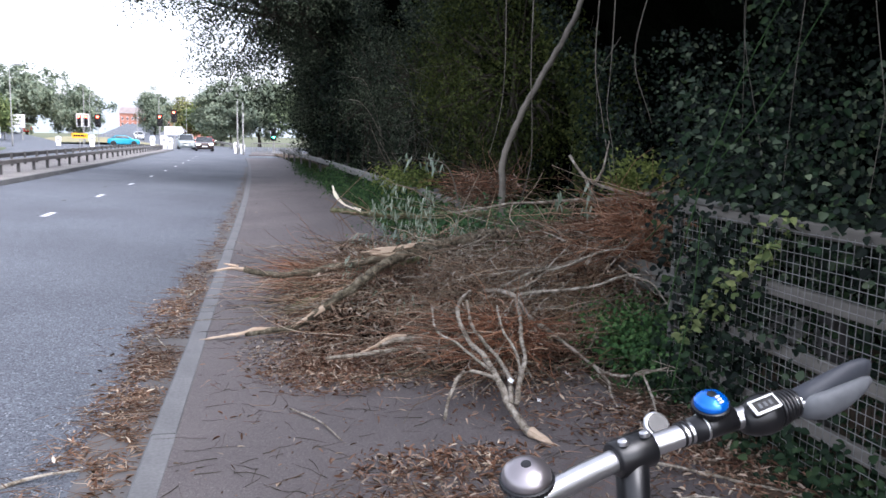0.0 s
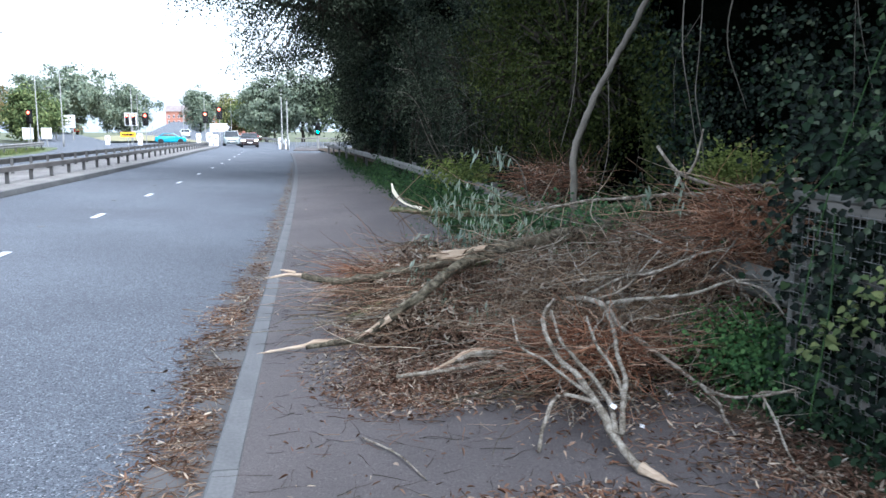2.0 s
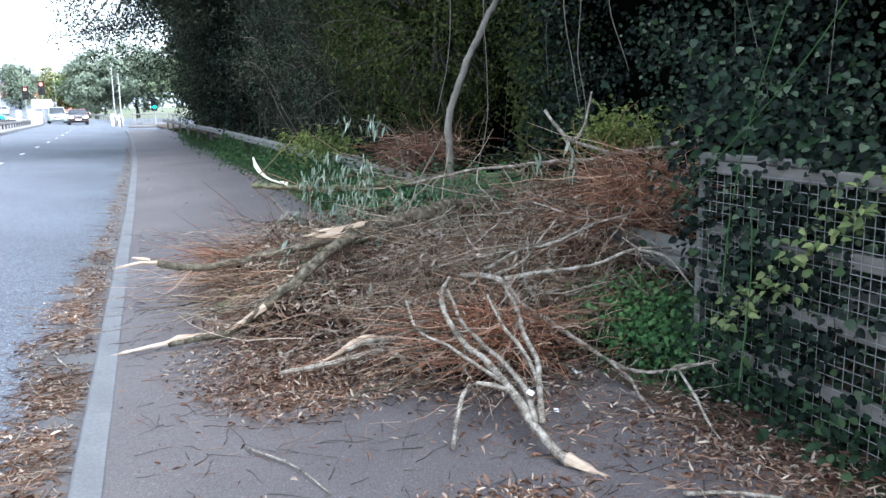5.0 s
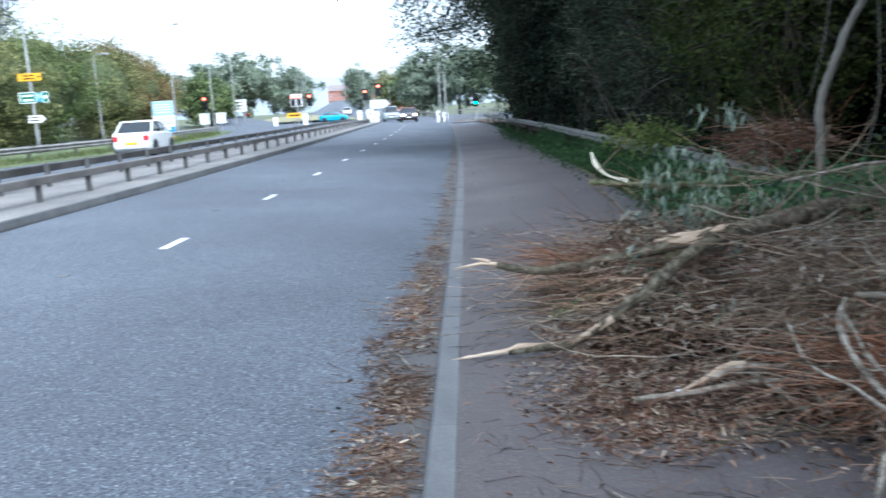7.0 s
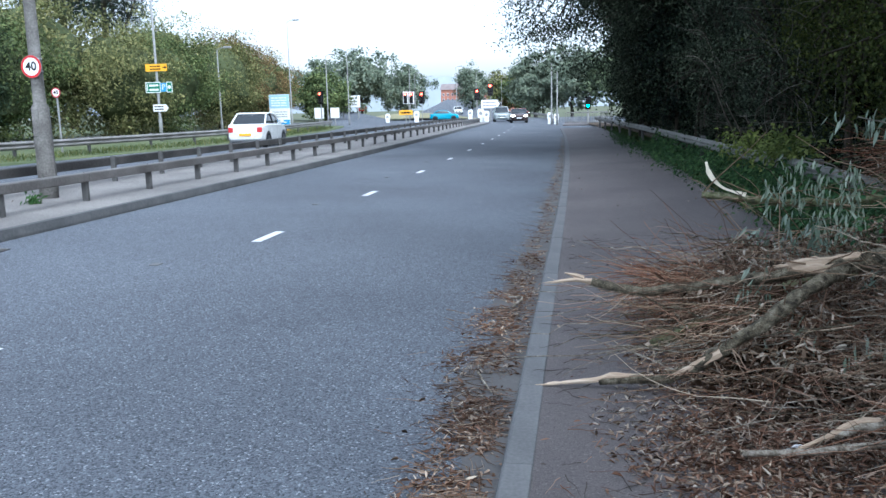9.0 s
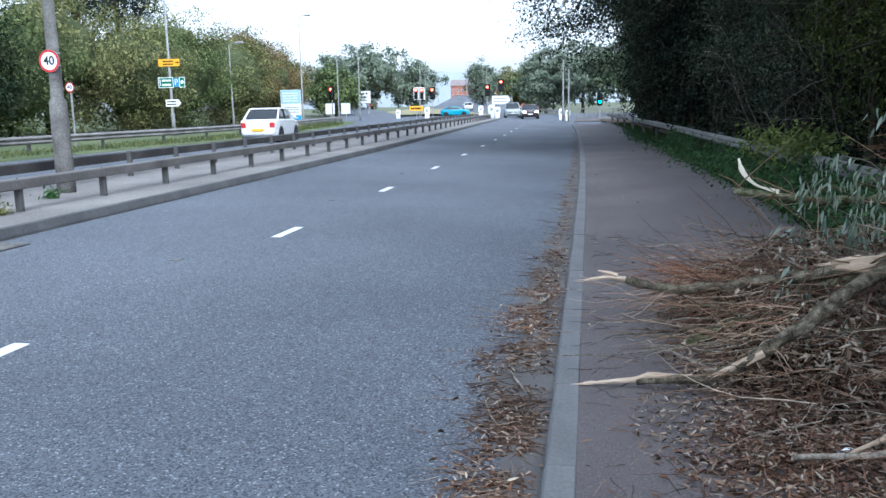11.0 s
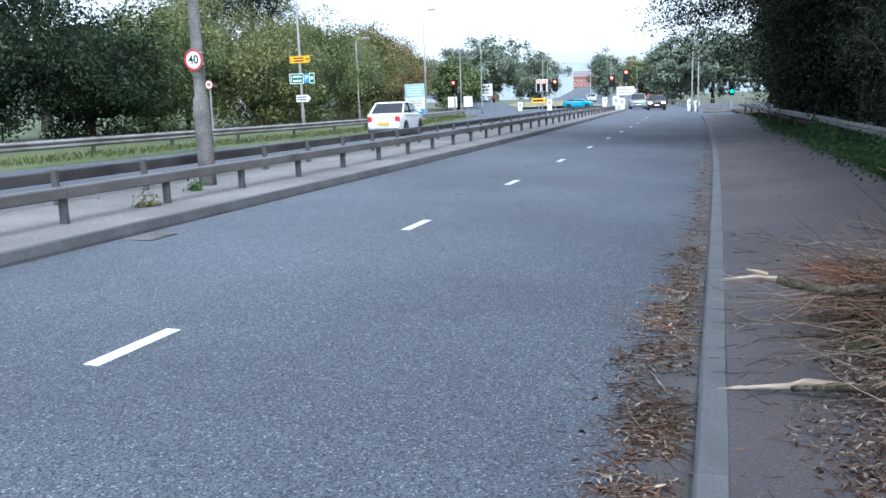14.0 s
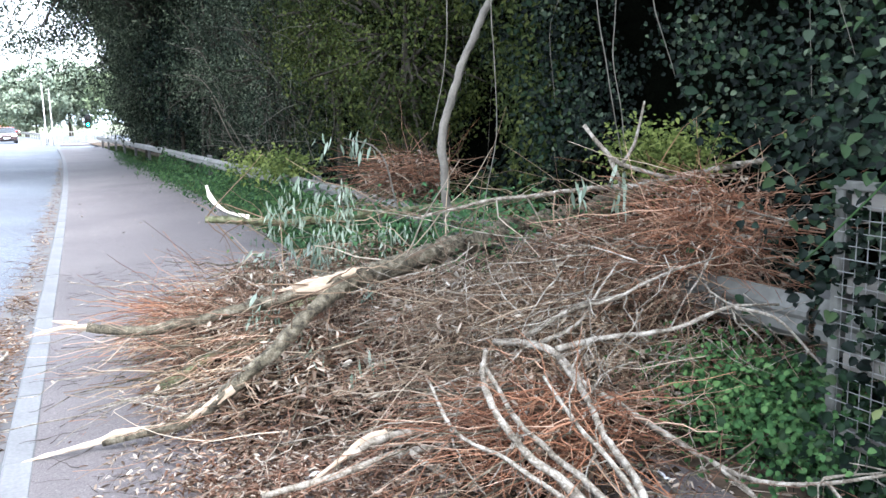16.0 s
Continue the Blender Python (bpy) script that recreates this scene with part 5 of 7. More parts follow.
# twigs and leaves in the gutter
gut = [(900, -0.4, 4.35, 0.15, 0.45), (800, -0.36, 5.5, 0.13, 0.32), (620, -0.34, 6.45, 0.12, 0.22), (620, -0.4, 7.45, 0.16, 0.32), (560, -0.4, 8.5, 0.16, 0.3), (420, -0.34, 9.6, 0.13, 0.35), (340, -0.32, 10.9, 0.12, 0.4), (180, -0.3, 12.4, 0.1, 0.6), (180, -0.28, 15, 0.1, 1), (220, -0.26, 20, 0.08, 2.5), (260, -0.25, 30, 0.07, 5), (160, -0.4, 3.2, 0.2, 0.4)]
litter("gutter_leaves", [(int(q[0] * 0.75), *q[1:4], q[4] * 1.3) for q in gut], LITTER, "brown leaves gathered in the gutter", lift=0.025)
ps = []
for n, x, y, sx, sy in gut:
    n = int(n * 0.55)
    q = np.stack([x + rng.normal(size=n) * sx, y + rng.normal(size=n) * sy * 1.3, np.full(n, -0.085)], 1)
    ps.append(q[q[:, 0] < -0.2])
p = np.concatenate(ps)
p = p[[noise.noise(Vector((v[0] * 3.4, v[1] * 2.6, 7))) > -0.27 for v in p]]
p[:, 2] += rng.uniform(0, 1, len(p)) ** 2 * 0.022
p[:, 0] += np.array([bend_x(y) for y in p[:, 1]])
w = rng.normal(size=p.shape) * [1, 0.8, 0.04]
stuff("gutter_twigs", twigs("gutter_twigs", p, w, rng.uniform(0.05, 0.24, len(p)), rng.uniform(0.0015, 0.0038, len(p)), 0.1, TWIG_BROWN), TWIG_BROWN, "brown twigs gathered along the gutter", "twigs")
n = 680
p = np.stack([rng.uniform(0.05, 2.4, n), 3.2 + rng.uniform(0, 1, n) ** 1.4 * 9, np.zeros(n)], 1)
p[:, 2] = 0.022 * p[:, 0] + 0.006
w = rng.normal(size=p.shape) * [1, 0.8, 0.0]
stuff("scattered_twigs", twigs("scattered_twigs", p, w, rng.uniform(0.06, 0.28, n), rng.uniform(0.0015, 0.003, n), 0.02, DARK_WOOD), DARK_WOOD, "thin dark twigs scattered on the footway", "twigs")
# short broken twigs among the fallen leaves
for m, lab, n in ((TWIG_BROWN, "short dark broken twigs among fallen leaves", 1500), (TWIG_RED, "short reddish twigs among fallen leaves", 900)):
    k = rng.integers(0, 5, n)
    cs = np.array([(0.95, 5.85, 0.32, 0.38), (1.4, 6.4, 0.4, 0.5), (0.95, 7.7, 0.25, 0.7), (2.5, 4.1, 0.3, 0.6), (1.15, 3.55, 0.28, 0.2)])[k]
    p = np.stack([cs[:, 0] + rng.normal(size=n) * cs[:, 2], cs[:, 1] + rng.normal(size=n) * cs[:, 3], np.zeros(n)], 1)
    p[:, 0] = np.maximum(p[:, 0], 0.12)
    p[:, 2] = 0.022 * p[:, 0] + 0.01 + rng.uniform(0, 0.04, n)
    w = rng.normal(size=p.shape) * [1, 0.8, 0.12]
    stuff("broken_twigs", twigs("broken_twigs", p, w, rng.uniform(0.04, 0.2, n), rng.uniform(0.0013, 0.003, n), 0.15, m), m, lab, "twigs")
# larger single sticks
for pts, r in (([(-0.75, 4.35, -0.07), (-0.6, 4.43, -0.06), (-0.42, 4.46, -0.05)], 0.011), ([(-0.42, 7.25, -0.07), (-0.36, 7.05, -0.06), (-0.3, 6.9, -0.07)], 0.008), ([(-0.5, 6.7, -0.075), (-0.45, 6.5, -0.07), (-0.4, 6.4, -0.07)], 0.006),
               ([(0.75, 3.3, 0.03), (0.9, 3.5, 0.05), (0.95, 3.7, 0.03)], 0.006), ([(0.6, 5.0, 0.03), (0.75, 4.75, 0.035), (0.85, 4.45, 0.03)], 0.006), ([(2.1, 3.9, 0.06), (2.3, 3.75, 0.09), (2.6, 3.5, 0.08), (2.75, 3.35, 0.08)], 0.01),
               ([(2.0, 3.3, 0.06), (2.25, 3.4, 0.09), (2.5, 3.3, 0.08)], 0.007), ([(-0.34, 8.9, -0.06), (-0.27, 9.1, -0.03), (-0.4, 9.2, -0.05)], 0.012)):
    st = part("stick", limb(pts, r, r * 0.5, 6, 0.4, 0.03), PALE_BARK, smooth=True)
    tagged(st, "pale broken stick lying on the asphalt", "stick", "sticks")

# silvery willow sprays still in leaf
sp = thing("willow_spray", "drooping spray of silvery green willow leaves on the fallen boughs", "willow leaves")
for cx, cy, cz, n, hang in ((1.52, 8.6, 1.05, 46, 0.3), (1.78, 8.65, 1.12, 60, 0.4), (2.05, 8.6, 1.02, 70, 0.5), (1.62, 8.3, 0.75, 46, 0.3), (1.88, 7.9, 1.42, 26, 0.12), (1.95, 8.35, 0.8, 70, 0.5), (1.15, 7.45, 0.56, 34, 0.25), (1.2, 7.2, 0.42, 30, 0.2),
                            (1.42, 6.75, 0.4, 10, 0.12), (2.2, 8.3, 0.75, 60, 0.4), (1.7, 7.7, 0.62, 40, 0.25), (2.8, 6.45, 1.28, 22, 0.25), (1.35, 8.45, 0.62, 40, 0.25), (2.45, 8.3, 0.8, 50, 0.4)):
    tufts = np.array([cx, cy, cz]) + rng.normal(size=(4, 3)) * [0.12, 0.12, 0.05]
    p = tufts[rng.integers(0, 4, n)] + rng.normal(size=(n, 3)) * [0.028, 0.028, 0.02] - np.stack([np.zeros(n), np.zeros(n), rng.uniform(0, hang * 0.8, n)], 1)
    L = rng.uniform(0.06, 0.115, n)
    tagged(part("spray", leaves("spray", p, np.array([-0.15, -0.2, -1.0]) + rng.normal(size=(n, 3)) * 0.28, around(n) + np.array([-0.3, -0.6, 0.2]), L, L * 0.2, SILVER, 0.2, 0.1), SILVER, sp), kind="stuff")
for cx, cy, cz in ((1.78, 8.65, 1.12), (1.88, 7.9, 1.42), (2.05, 8.6, 1.02)):
    part("stem", limb([(cx + 0.4, cy + 0.1, cz - 0.5), (cx + 0.25, cy, cz - 0.1), (cx, cy, cz)], 0.007, 0.004, 5), GREY_STEM, sp)
# white scraps among the debris
for x, y, z, s in ((1.01, 7.6, 0.16, 0.06), (2.4, 5.28, 0.075, 0.045), (1.8, 4.62, 0.26, 0.016), (2.05, 4.85, 0.06, 0.015), (1.1, 5.95, 0.07, 0.03)):
    g = Geo()
    for i in range(5):
        for j in range(5):
            g.v.append(((i / 4 - 0.5) * s * 2, (j / 4 - 0.5) * s * 1.5, s * 0.5 * noise.noise(Vector((i * 0.9 + x * 9, j * 0.9, y)))))
    g.f = [(5 * i + j, 5 * i + 5 + j, 5 * i + 6 + j, 5 * i + j + 1) for i in range(4) for j in range(4)]
    ob = part("paper_scrap", g, PAPER)
    ob.location = (x, y, z)
    ob.rotation_euler = (0.5, 0.3, x * 3)
    tagged(ob, "crumpled white scrap of litter among dead leaves", "litter", "scraps of litter")

# ---- low plants ----


def patch(name, label, category, spots, mat, size, ratio, stems=None):
    t = thing(name, label, category)
    ps = []
    for n, x, y, z, sx, sy, sz in spots:
        ps.append(np.array([x, y, z]) + rng.normal(size=(n, 3)) * [sx, sy, sz])
    p = np.concatenate(ps)
    p[:, 2] = np.maximum(p[:, 2], 0.07)
    n = len(p)
    face = np.array([-0.5, -0.5, 0.9]) + rng.normal(size=(n, 3)) * 0.4
    way = np.cross(face, rng.normal(size=(n, 3))) + np.array([-0.1, -0.1, -0.25])
    L = size * rng.uniform(0.6, 1.3, n)
    cut = np.cumsum([0] + [q[0] for q in spots]) if len(spots) < 13 else [0, n]
    for a, b in zip(cut, cut[1:]):
        k = slice(a, b)
        tagged(part("leaf_clump", leaves("leaf_clump", p[k], way[k], face[k], L[k], L[k] * ratio, mat, broad=ratio > 0.7), mat, t), kind="stuff")
    if stems:
        k = rng.integers(0, n, stems)
        q = p[k].copy()
        q[:, 2] = 0.02
        d = p[k] - q
        tagged(part("undergrowth", twigs("undergrowth", q, d, np.linalg.norm(d, axis=1), 0.003, 0.05, mat), mat, t), kind="stuff")
    return t


patch("herb_patch", "fresh green herb patch under the guard rail", "plants", [(5200, 2.98, 5.45, 0.26, 0.17, 0.24, 0.12), (2400, 3.05, 5.0, 0.2, 0.14, 0.2, 0.11), (1500, 3.0, 5.9, 0.22, 0.15, 0.2, 0.1)], NETTLE, 0.027, 0.8, 200)
patch("nettle_bed", "green nettles and grass between footway and guard rail", "plants",
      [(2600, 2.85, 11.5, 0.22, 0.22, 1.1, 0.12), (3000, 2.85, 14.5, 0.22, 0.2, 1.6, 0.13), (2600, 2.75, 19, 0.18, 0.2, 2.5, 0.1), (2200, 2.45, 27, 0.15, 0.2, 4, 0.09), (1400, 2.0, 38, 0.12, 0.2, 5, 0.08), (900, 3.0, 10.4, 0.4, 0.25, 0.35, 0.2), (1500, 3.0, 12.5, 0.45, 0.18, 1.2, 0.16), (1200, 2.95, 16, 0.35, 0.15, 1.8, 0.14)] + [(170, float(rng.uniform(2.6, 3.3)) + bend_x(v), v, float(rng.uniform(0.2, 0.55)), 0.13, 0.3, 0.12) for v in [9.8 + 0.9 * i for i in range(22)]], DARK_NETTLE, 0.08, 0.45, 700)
patch("elder_sapling", "bright yellow-green sapling over the guard rail", "plants", [(700, 3.0, 14.6, 0.85, 0.2, 0.4, 0.13), (520, 2.95, 16.8, 0.8, 0.2, 0.5, 0.14)], NETTLE_LIME, 0.07, 0.6, 30)
patch("bramble_bush", "green bramble growing behind the fallen trunk", "plants", [(1500, 3.0, 8.0, 0.75, 0.4, 0.45, 0.12), (900, 2.6, 9.2, 0.6, 0.4, 0.4, 0.12)], BRAMBLE, 0.042, 0.6, 60)
patch("privet_bush", "compact yellow-green bush behind the heap", "bush", [(2200, 3.6, 6.85, 1.28, 0.15, 0.2, 0.09)], NETTLE_LIME, 0.032, 0.6, 30)
patch("bramble_bush", "bramble over the foot of the fence, shade in its leaf colour", "plants", [(1300, 2.97, 4.7, 0.22, 0.1, 0.3, 0.16), (900, 2.92, 3.6, 0.15, 0.12, 0.6, 0.1), (700, 2.95, 2.6, 0.14, 0.12, 0.5, 0.1), (700, 3.02, 4.5, 0.75, 0.05, 0.22, 0.3), (900, 3.15, 3.6, 0.7, 0.08, 0.6, 0.4), (500, 3.15, 2.6, 0.7, 0.08, 0.5, 0.4)], DARK_BRAMBLE, 0.042, 0.8, 120)
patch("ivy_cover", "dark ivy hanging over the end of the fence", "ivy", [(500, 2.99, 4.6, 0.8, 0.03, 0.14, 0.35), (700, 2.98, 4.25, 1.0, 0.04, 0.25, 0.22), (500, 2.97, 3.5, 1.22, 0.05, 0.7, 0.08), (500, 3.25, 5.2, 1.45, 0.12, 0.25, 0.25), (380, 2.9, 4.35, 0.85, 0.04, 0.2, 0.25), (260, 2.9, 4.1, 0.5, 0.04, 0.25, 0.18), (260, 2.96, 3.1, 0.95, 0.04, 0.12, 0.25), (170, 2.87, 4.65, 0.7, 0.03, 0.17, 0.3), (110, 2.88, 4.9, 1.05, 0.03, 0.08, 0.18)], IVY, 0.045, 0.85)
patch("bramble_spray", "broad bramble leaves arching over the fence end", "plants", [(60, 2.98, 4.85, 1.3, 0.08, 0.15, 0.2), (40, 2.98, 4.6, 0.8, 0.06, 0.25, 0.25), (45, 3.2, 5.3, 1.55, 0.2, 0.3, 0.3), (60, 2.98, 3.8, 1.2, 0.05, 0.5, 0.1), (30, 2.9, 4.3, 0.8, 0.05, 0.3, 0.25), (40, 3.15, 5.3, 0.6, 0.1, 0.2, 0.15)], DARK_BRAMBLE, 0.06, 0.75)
patch("bramble_spray", "light green bramble shoot trailing down the fence", "plants", [(15, 2.87 - 0.01 * k, 3.82 + 0.09 * k, 1.22 - 0.088 * k, 0.03, 0.05, 0.04) for k in range(9)], GREEN, 0.05, 0.6)
patch("median_weed", "small green weed in the central reservation", "weed", [(140, -8.35, 14.2, 0.25, 0.07, 0.07, 0.06)], NETTLE, 0.08, 0.4)
patch("median_weed", "small green weed at a barrier post", "weed", [(140, -7.75, 12.2, 0.25, 0.09, 0.09, 0.05)], OLIVE, 0.08, 0.4)


def blades(name, n, xy, mat, height, label, base):
    p = xy(n)
    z = base(p)
    q = np.stack([p[:, 0], p[:, 1], z], 1)
    L = height * rng.uniform(0.5, 1.3, n)
    return stuff(name, leaves(name, q, np.array([0, 0, 1.0]) + rng.normal(size=(n, 3)) * 0.35, around(n), L, 0.012 + L * 0.04, mat, 0.1, 0.25), mat, label, "grass")


def near_verge(n):
    y = 9.5 + rng.uniform(0, 1, n) ** 1.5 * 48
    return np.stack([rng.uniform(2.45, 3.4, n) + np.array([bend_x(v) for v in y]), y], 1)


blades("verge_grass", 9000, near_verge, GRASS, 0.16, "long green grass along the footway", lambda p: np.full(len(p), 0.05))


def far_verge(n):
    y = 6 + rng.uniform(0, 1, n) ** 1.3 * 70
    return np.stack([np.array([edge_at(v, EDGE) for v in y]) - 0.2 - rng.uniform(0, 2.4, n), y], 1)


blades("far_verge_grass", 9000, far_verge, FAR_GRASS, 0.22, "rough grass on the far verge", lambda p: np.full(len(p), 0.05))
litter("median_leaves", [(300, -8.4, 14.5, 0.4, 0.7), (260, -8.0, 17, 0.4, 1.2), (260, -9.2, 13, 0.5, 2), (300, -8.5, 22, 0.6, 4)], DEAD, "dead leaves on the central reservation", (0.05, 0.1))

# ---- climbing stems ----
vine = thing("climbing_stem", "thick pale grey climbing stem rising into the thicket", "vine")
part("stem", limb([(2.84, 8.35, 0.0), (2.8, 8.35, 0.96), (2.8, 8.4, 1.24), (2.88, 8.5, 1.53), (3.08, 8.65, 1.91), (3.3, 8.8, 2.23), (3.46, 8.9, 2.47), (3.75, 9.0, 2.95), (3.95, 9.1, 3.6)], 0.036, 0.028, 10, 0.3), GREY_STEM, vine, smooth=True)
for i in range(12):
    y = rng.uniform(2.0, 13.0)
    x = wall_x(y, 1.8) - rng.uniform(0.02, 0.35)
    zt, zb = rng.uniform(2.6, 4.2), rng.uniform(0.7, 2.0)
    d = rng.normal() * 0.25
    pts = [(x + 0.2, y + d, zt), (x, y + d * 0.6 + rng.normal() * 0.05, zt * 0.6 + zb * 0.4), (x - 0.05, y + rng.normal() * 0.08, zb)]
    v = part("hanging_stem", limb(pts, rng.uniform(0.002, 0.004), 0.0015, 5, 0.3, 0.12), GREY_STEM, smooth=True)
    tagged(v, "thin dry stem hanging in the ivy", "vine", "hanging stems")
for pts in ([(3.3, 6.9, 3.4), (3.28, 6.9, 2.2), (3.26, 6.9, 1.87), (3.33, 6.9, 1.54), (3.36, 6.9, 1.2)], [(3.2, 6.95, 3.2), (3.14, 6.9, 2.3), (3.22, 6.9, 1.8), (3.34, 6.9, 1.25)], [(2.85, 7.7, 3.4), (2.81, 7.6, 2.27), (2.83, 7.6, 1.92), (2.84, 7.6, 1.41), (2.76, 7.6, 1.04), (2.71, 7.6, 0.67)], [(2.7, 8.1, 3.4), (2.68, 8.0, 2.32), (2.65, 8.0, 1.87), (2.55, 8.0, 1.45)], [(3.55, 6.7, 3.0), (3.42, 6.75, 2.3), (3.6, 6.75, 1.75)]):
    tagged(part("hanging_stem", limb(pts, 0.005, 0.003, 6, 0.3, 0.08), GREY_STEM, smooth=True), "thin dry stem hanging in the ivy", "vine", "hanging stems")
for pts in ([(2.55, 4.3, 0.7), (2.75, 4.5, 1.1), (2.95, 4.6, 1.6), (3.2, 4.6, 2.2), (3.6, 4.5, 2.9)], [(2.7, 4.9, 1.0), (2.85, 4.7, 1.3), (3.1, 4.4, 1.8), (3.4, 4.1, 2.6)], [(2.5, 4.1, 0.35), (2.7, 4.3, 0.8), (2.8, 4.45, 1.2)]):
    tagged(part("bramble_cane", limb(pts, 0.004, 0.003, 6, 0.2, 0.08), DARK_NETTLE, smooth=True), "arching green bramble cane over the fence", "bramble", "bramble canes")
# bare twiggy growth in the thicket beyond
n = 80
p = np.stack([rng.uniform(3.1, 3.9, n), rng.uniform(14, 22, n), rng.uniform(0.8, 3.2, n)], 1)
w = np.array([-0.5, -0.5, 0.35]) + rng.normal(size=p.shape) * 0.5
stuff("bare_twigs", twigs("bare_twigs", p, w, rng.uniform(0.4, 1.3, n), rng.uniform(0.003, 0.007, n), 0.3, GREY_STEM), GREY_STEM, "bare grey twigs standing out of the thicket", "twigs")
db = thing("dead_branch", "pinkish-grey bare branches leaning out of the thicket", "branch")
for pts in ([(3.5, 21.0, 0.8), (3.1, 20.2, 1.35), (2.75, 19.6, 2.0)], [(3.5, 20.0, 0.7), (3.2, 19.4, 1.15), (2.95, 19.0, 1.5)], [(3.6, 23.0, 1.4), (3.2, 22.3, 2.1), (2.8, 21.8, 2.5), (2.5, 21.6, 2.55)], [(3.6, 23.5, 1.6), (3.25, 22.8, 2.6), (2.95, 22.4, 3.1), (2.6, 22.1, 3.15)], [(3.4, 18.2, 0.7), (3.2, 17.8, 1.05), (3.0, 17.5, 1.3)]):
    part("limb", limb(pts, 0.022, 0.007, 6, 0.4, 0.12), PALE_BARK, db, smooth=True)
    side_shoots(pts, db, 7, GREY_STEM, (0.3, 0.9), 0.006, (-0.4, -0.4, 0.2), 0.5)
for y, x in ((19.5, 3.75), (26, 3.3), (33, 3.0)):
    tagged(part("slim_trunk", limb([(x, y, 0), (x + 0.1, y, 1.5), (x + 0.25, y + 0.2, 4.5)], 0.05, 0.03, 8, 0.3, 0.3), DARK_WOOD, smooth=True), "slim grey trunk in the thicket", "tree trunk", "slim trunks")

# ---- street furniture ----


def median_z(y):
    return cross_z(MED0, y) + 0.13


def disc_sign(parent, x, y, z, r, text_size):
    """A round speed limit sign facing the near end of the road."""
    part("plate", Geo().lathe((x, y, z), (0, -1, 0), [(0, r), (0.006, r)], 32), GREY_BACK, parent)
    part("red_ring", Geo().lathe((x, y - 0.0065, z), (0, -1, 0), [(0, r * 0.985), (0.002, r * 0.985)], 32), SIGN_RED, parent, "red rim")
    part("white_face", Geo().lathe((x, y - 0.009, z), (0, -1, 0), [(0, r * 0.78), (0.002, r * 0.78)], 32), WHITE, parent, "white face")
    cu = bpy.data.curves.new("numeral", "FONT")
    cu.body, cu.size, cu.align_x, cu.align_y, cu.extrude = "40", text_size, "CENTER", "CENTER", 0.001
    cu.offset = text_size * 0.018
    cu.materials.append(BLACK)
    ob = new("numeral", cu)
    ob.parent, ob.location, ob.rotation_euler = parent, (x, y - 0.0135, z), (radians(90), 0, 0)
    tagged(ob, "black numerals 40")


def lamp_column(x, y, base, height, r=0.07, arm=0.8, side=1, label="slim grey street lamp column", lit=True):
    c = thing("street_lamp", label, "street lamp", "street lamps", at=(x, y, base))
    part("column", Geo().lathe((0, 0, -0.1), (0, 0, 1), [(0, r * 1.6), (1.3, r * 1.6), (1.4, r), (height, r * 0.6)], 12), COLUMN, c, smooth=True)
    if arm:
        part("bracket", Geo().tube(smooth_path([(0, 0, height - 0.15), (side * arm * 0.4, 0, height), (side * arm, 0, height + 0.05)], 0.15), 0.03, 6), COLUMN, c)
        part("lantern", Geo().box(min(side * arm, side * (arm + 0.6)), max(side * arm, side * (arm + 0.6)), -0.12, 0.12, height - 0.02, height + 0.12, 0.04), GREY_BACK, c)
    return c


pz = median_z(15.1)
pole = thing("lamp_column", "thick weathered grey concrete lamp column with a speed limit sign", "street lamp", at=(-8.71, 15.1, pz))
part("column", Geo().lathe((0, 0, -0.1), (0, 0, 1), [(0, 0.155), (0.5, 0.15), (0.95, 0.145), (1.0, 0.15), (1.62, 0.142), (1.68, 0.105), (2.2, 0.1), (8.0, 0.07)], 16), POLE_GREY, pole, smooth=True)
part("door", Geo().box(-0.06, 0.06, -0.156, -0.14, 1.05, 1.5, 0.004), POLE_GREY, pole, "small service door")
part("bracket", Geo().tube(smooth_path([(0, 0, 7.9), (0.5, 0, 8.3), (1.4, 0, 8.45)], 0.2), 0.035, 8), COLUMN, pole)
part("lantern", Geo().box(1.3, 2.0, -0.14, 0.14, 8.38, 8.54, 0.05), GREY_BACK, pole)
for zc in (2.1, 2.3):
    part("clip", Geo().lathe((0, 0, zc), (0, 0, 1), [(0, 0.108), (0.025, 0.108)], 14), GREY_BACK, pole)
disc_sign(pole, 0.0, -0.115, 2.18, 0.185, 0.2)

p2 = thing("speed_sign", "small round speed limit sign on a thin grey post", "road sign", at=(-20.5, 33.0, 0.1))
part("post", Geo().lathe((0, 0, -0.2), (0, 0, 1), [(0, 0.04), (2.7, 0.04)], 10), COLUMN, p2)
disc_sign(p2, 0, -0.05, 2.45, 0.2, 0.21)


def bars(parent, x0, x1, y, z0, z1, rows, mat, seed):
    """Plain bars in place of writing that cannot be read."""
    rr = random.Random(seed)
    h = (z1 - z0) / rows
    for r in range(rows):
        a = x0
        while a < x1 - 0.05:
            b = min(x1, a + rr.uniform(0.15, 0.4) * (x1 - x0))
            part("text_bar", Geo().box(a, b - 0.03 * (x1 - x0), y - 0.004, y, z0 + h * (r + 0.25), z0 + h * (r + 0.7)), mat, parent)
            a = b


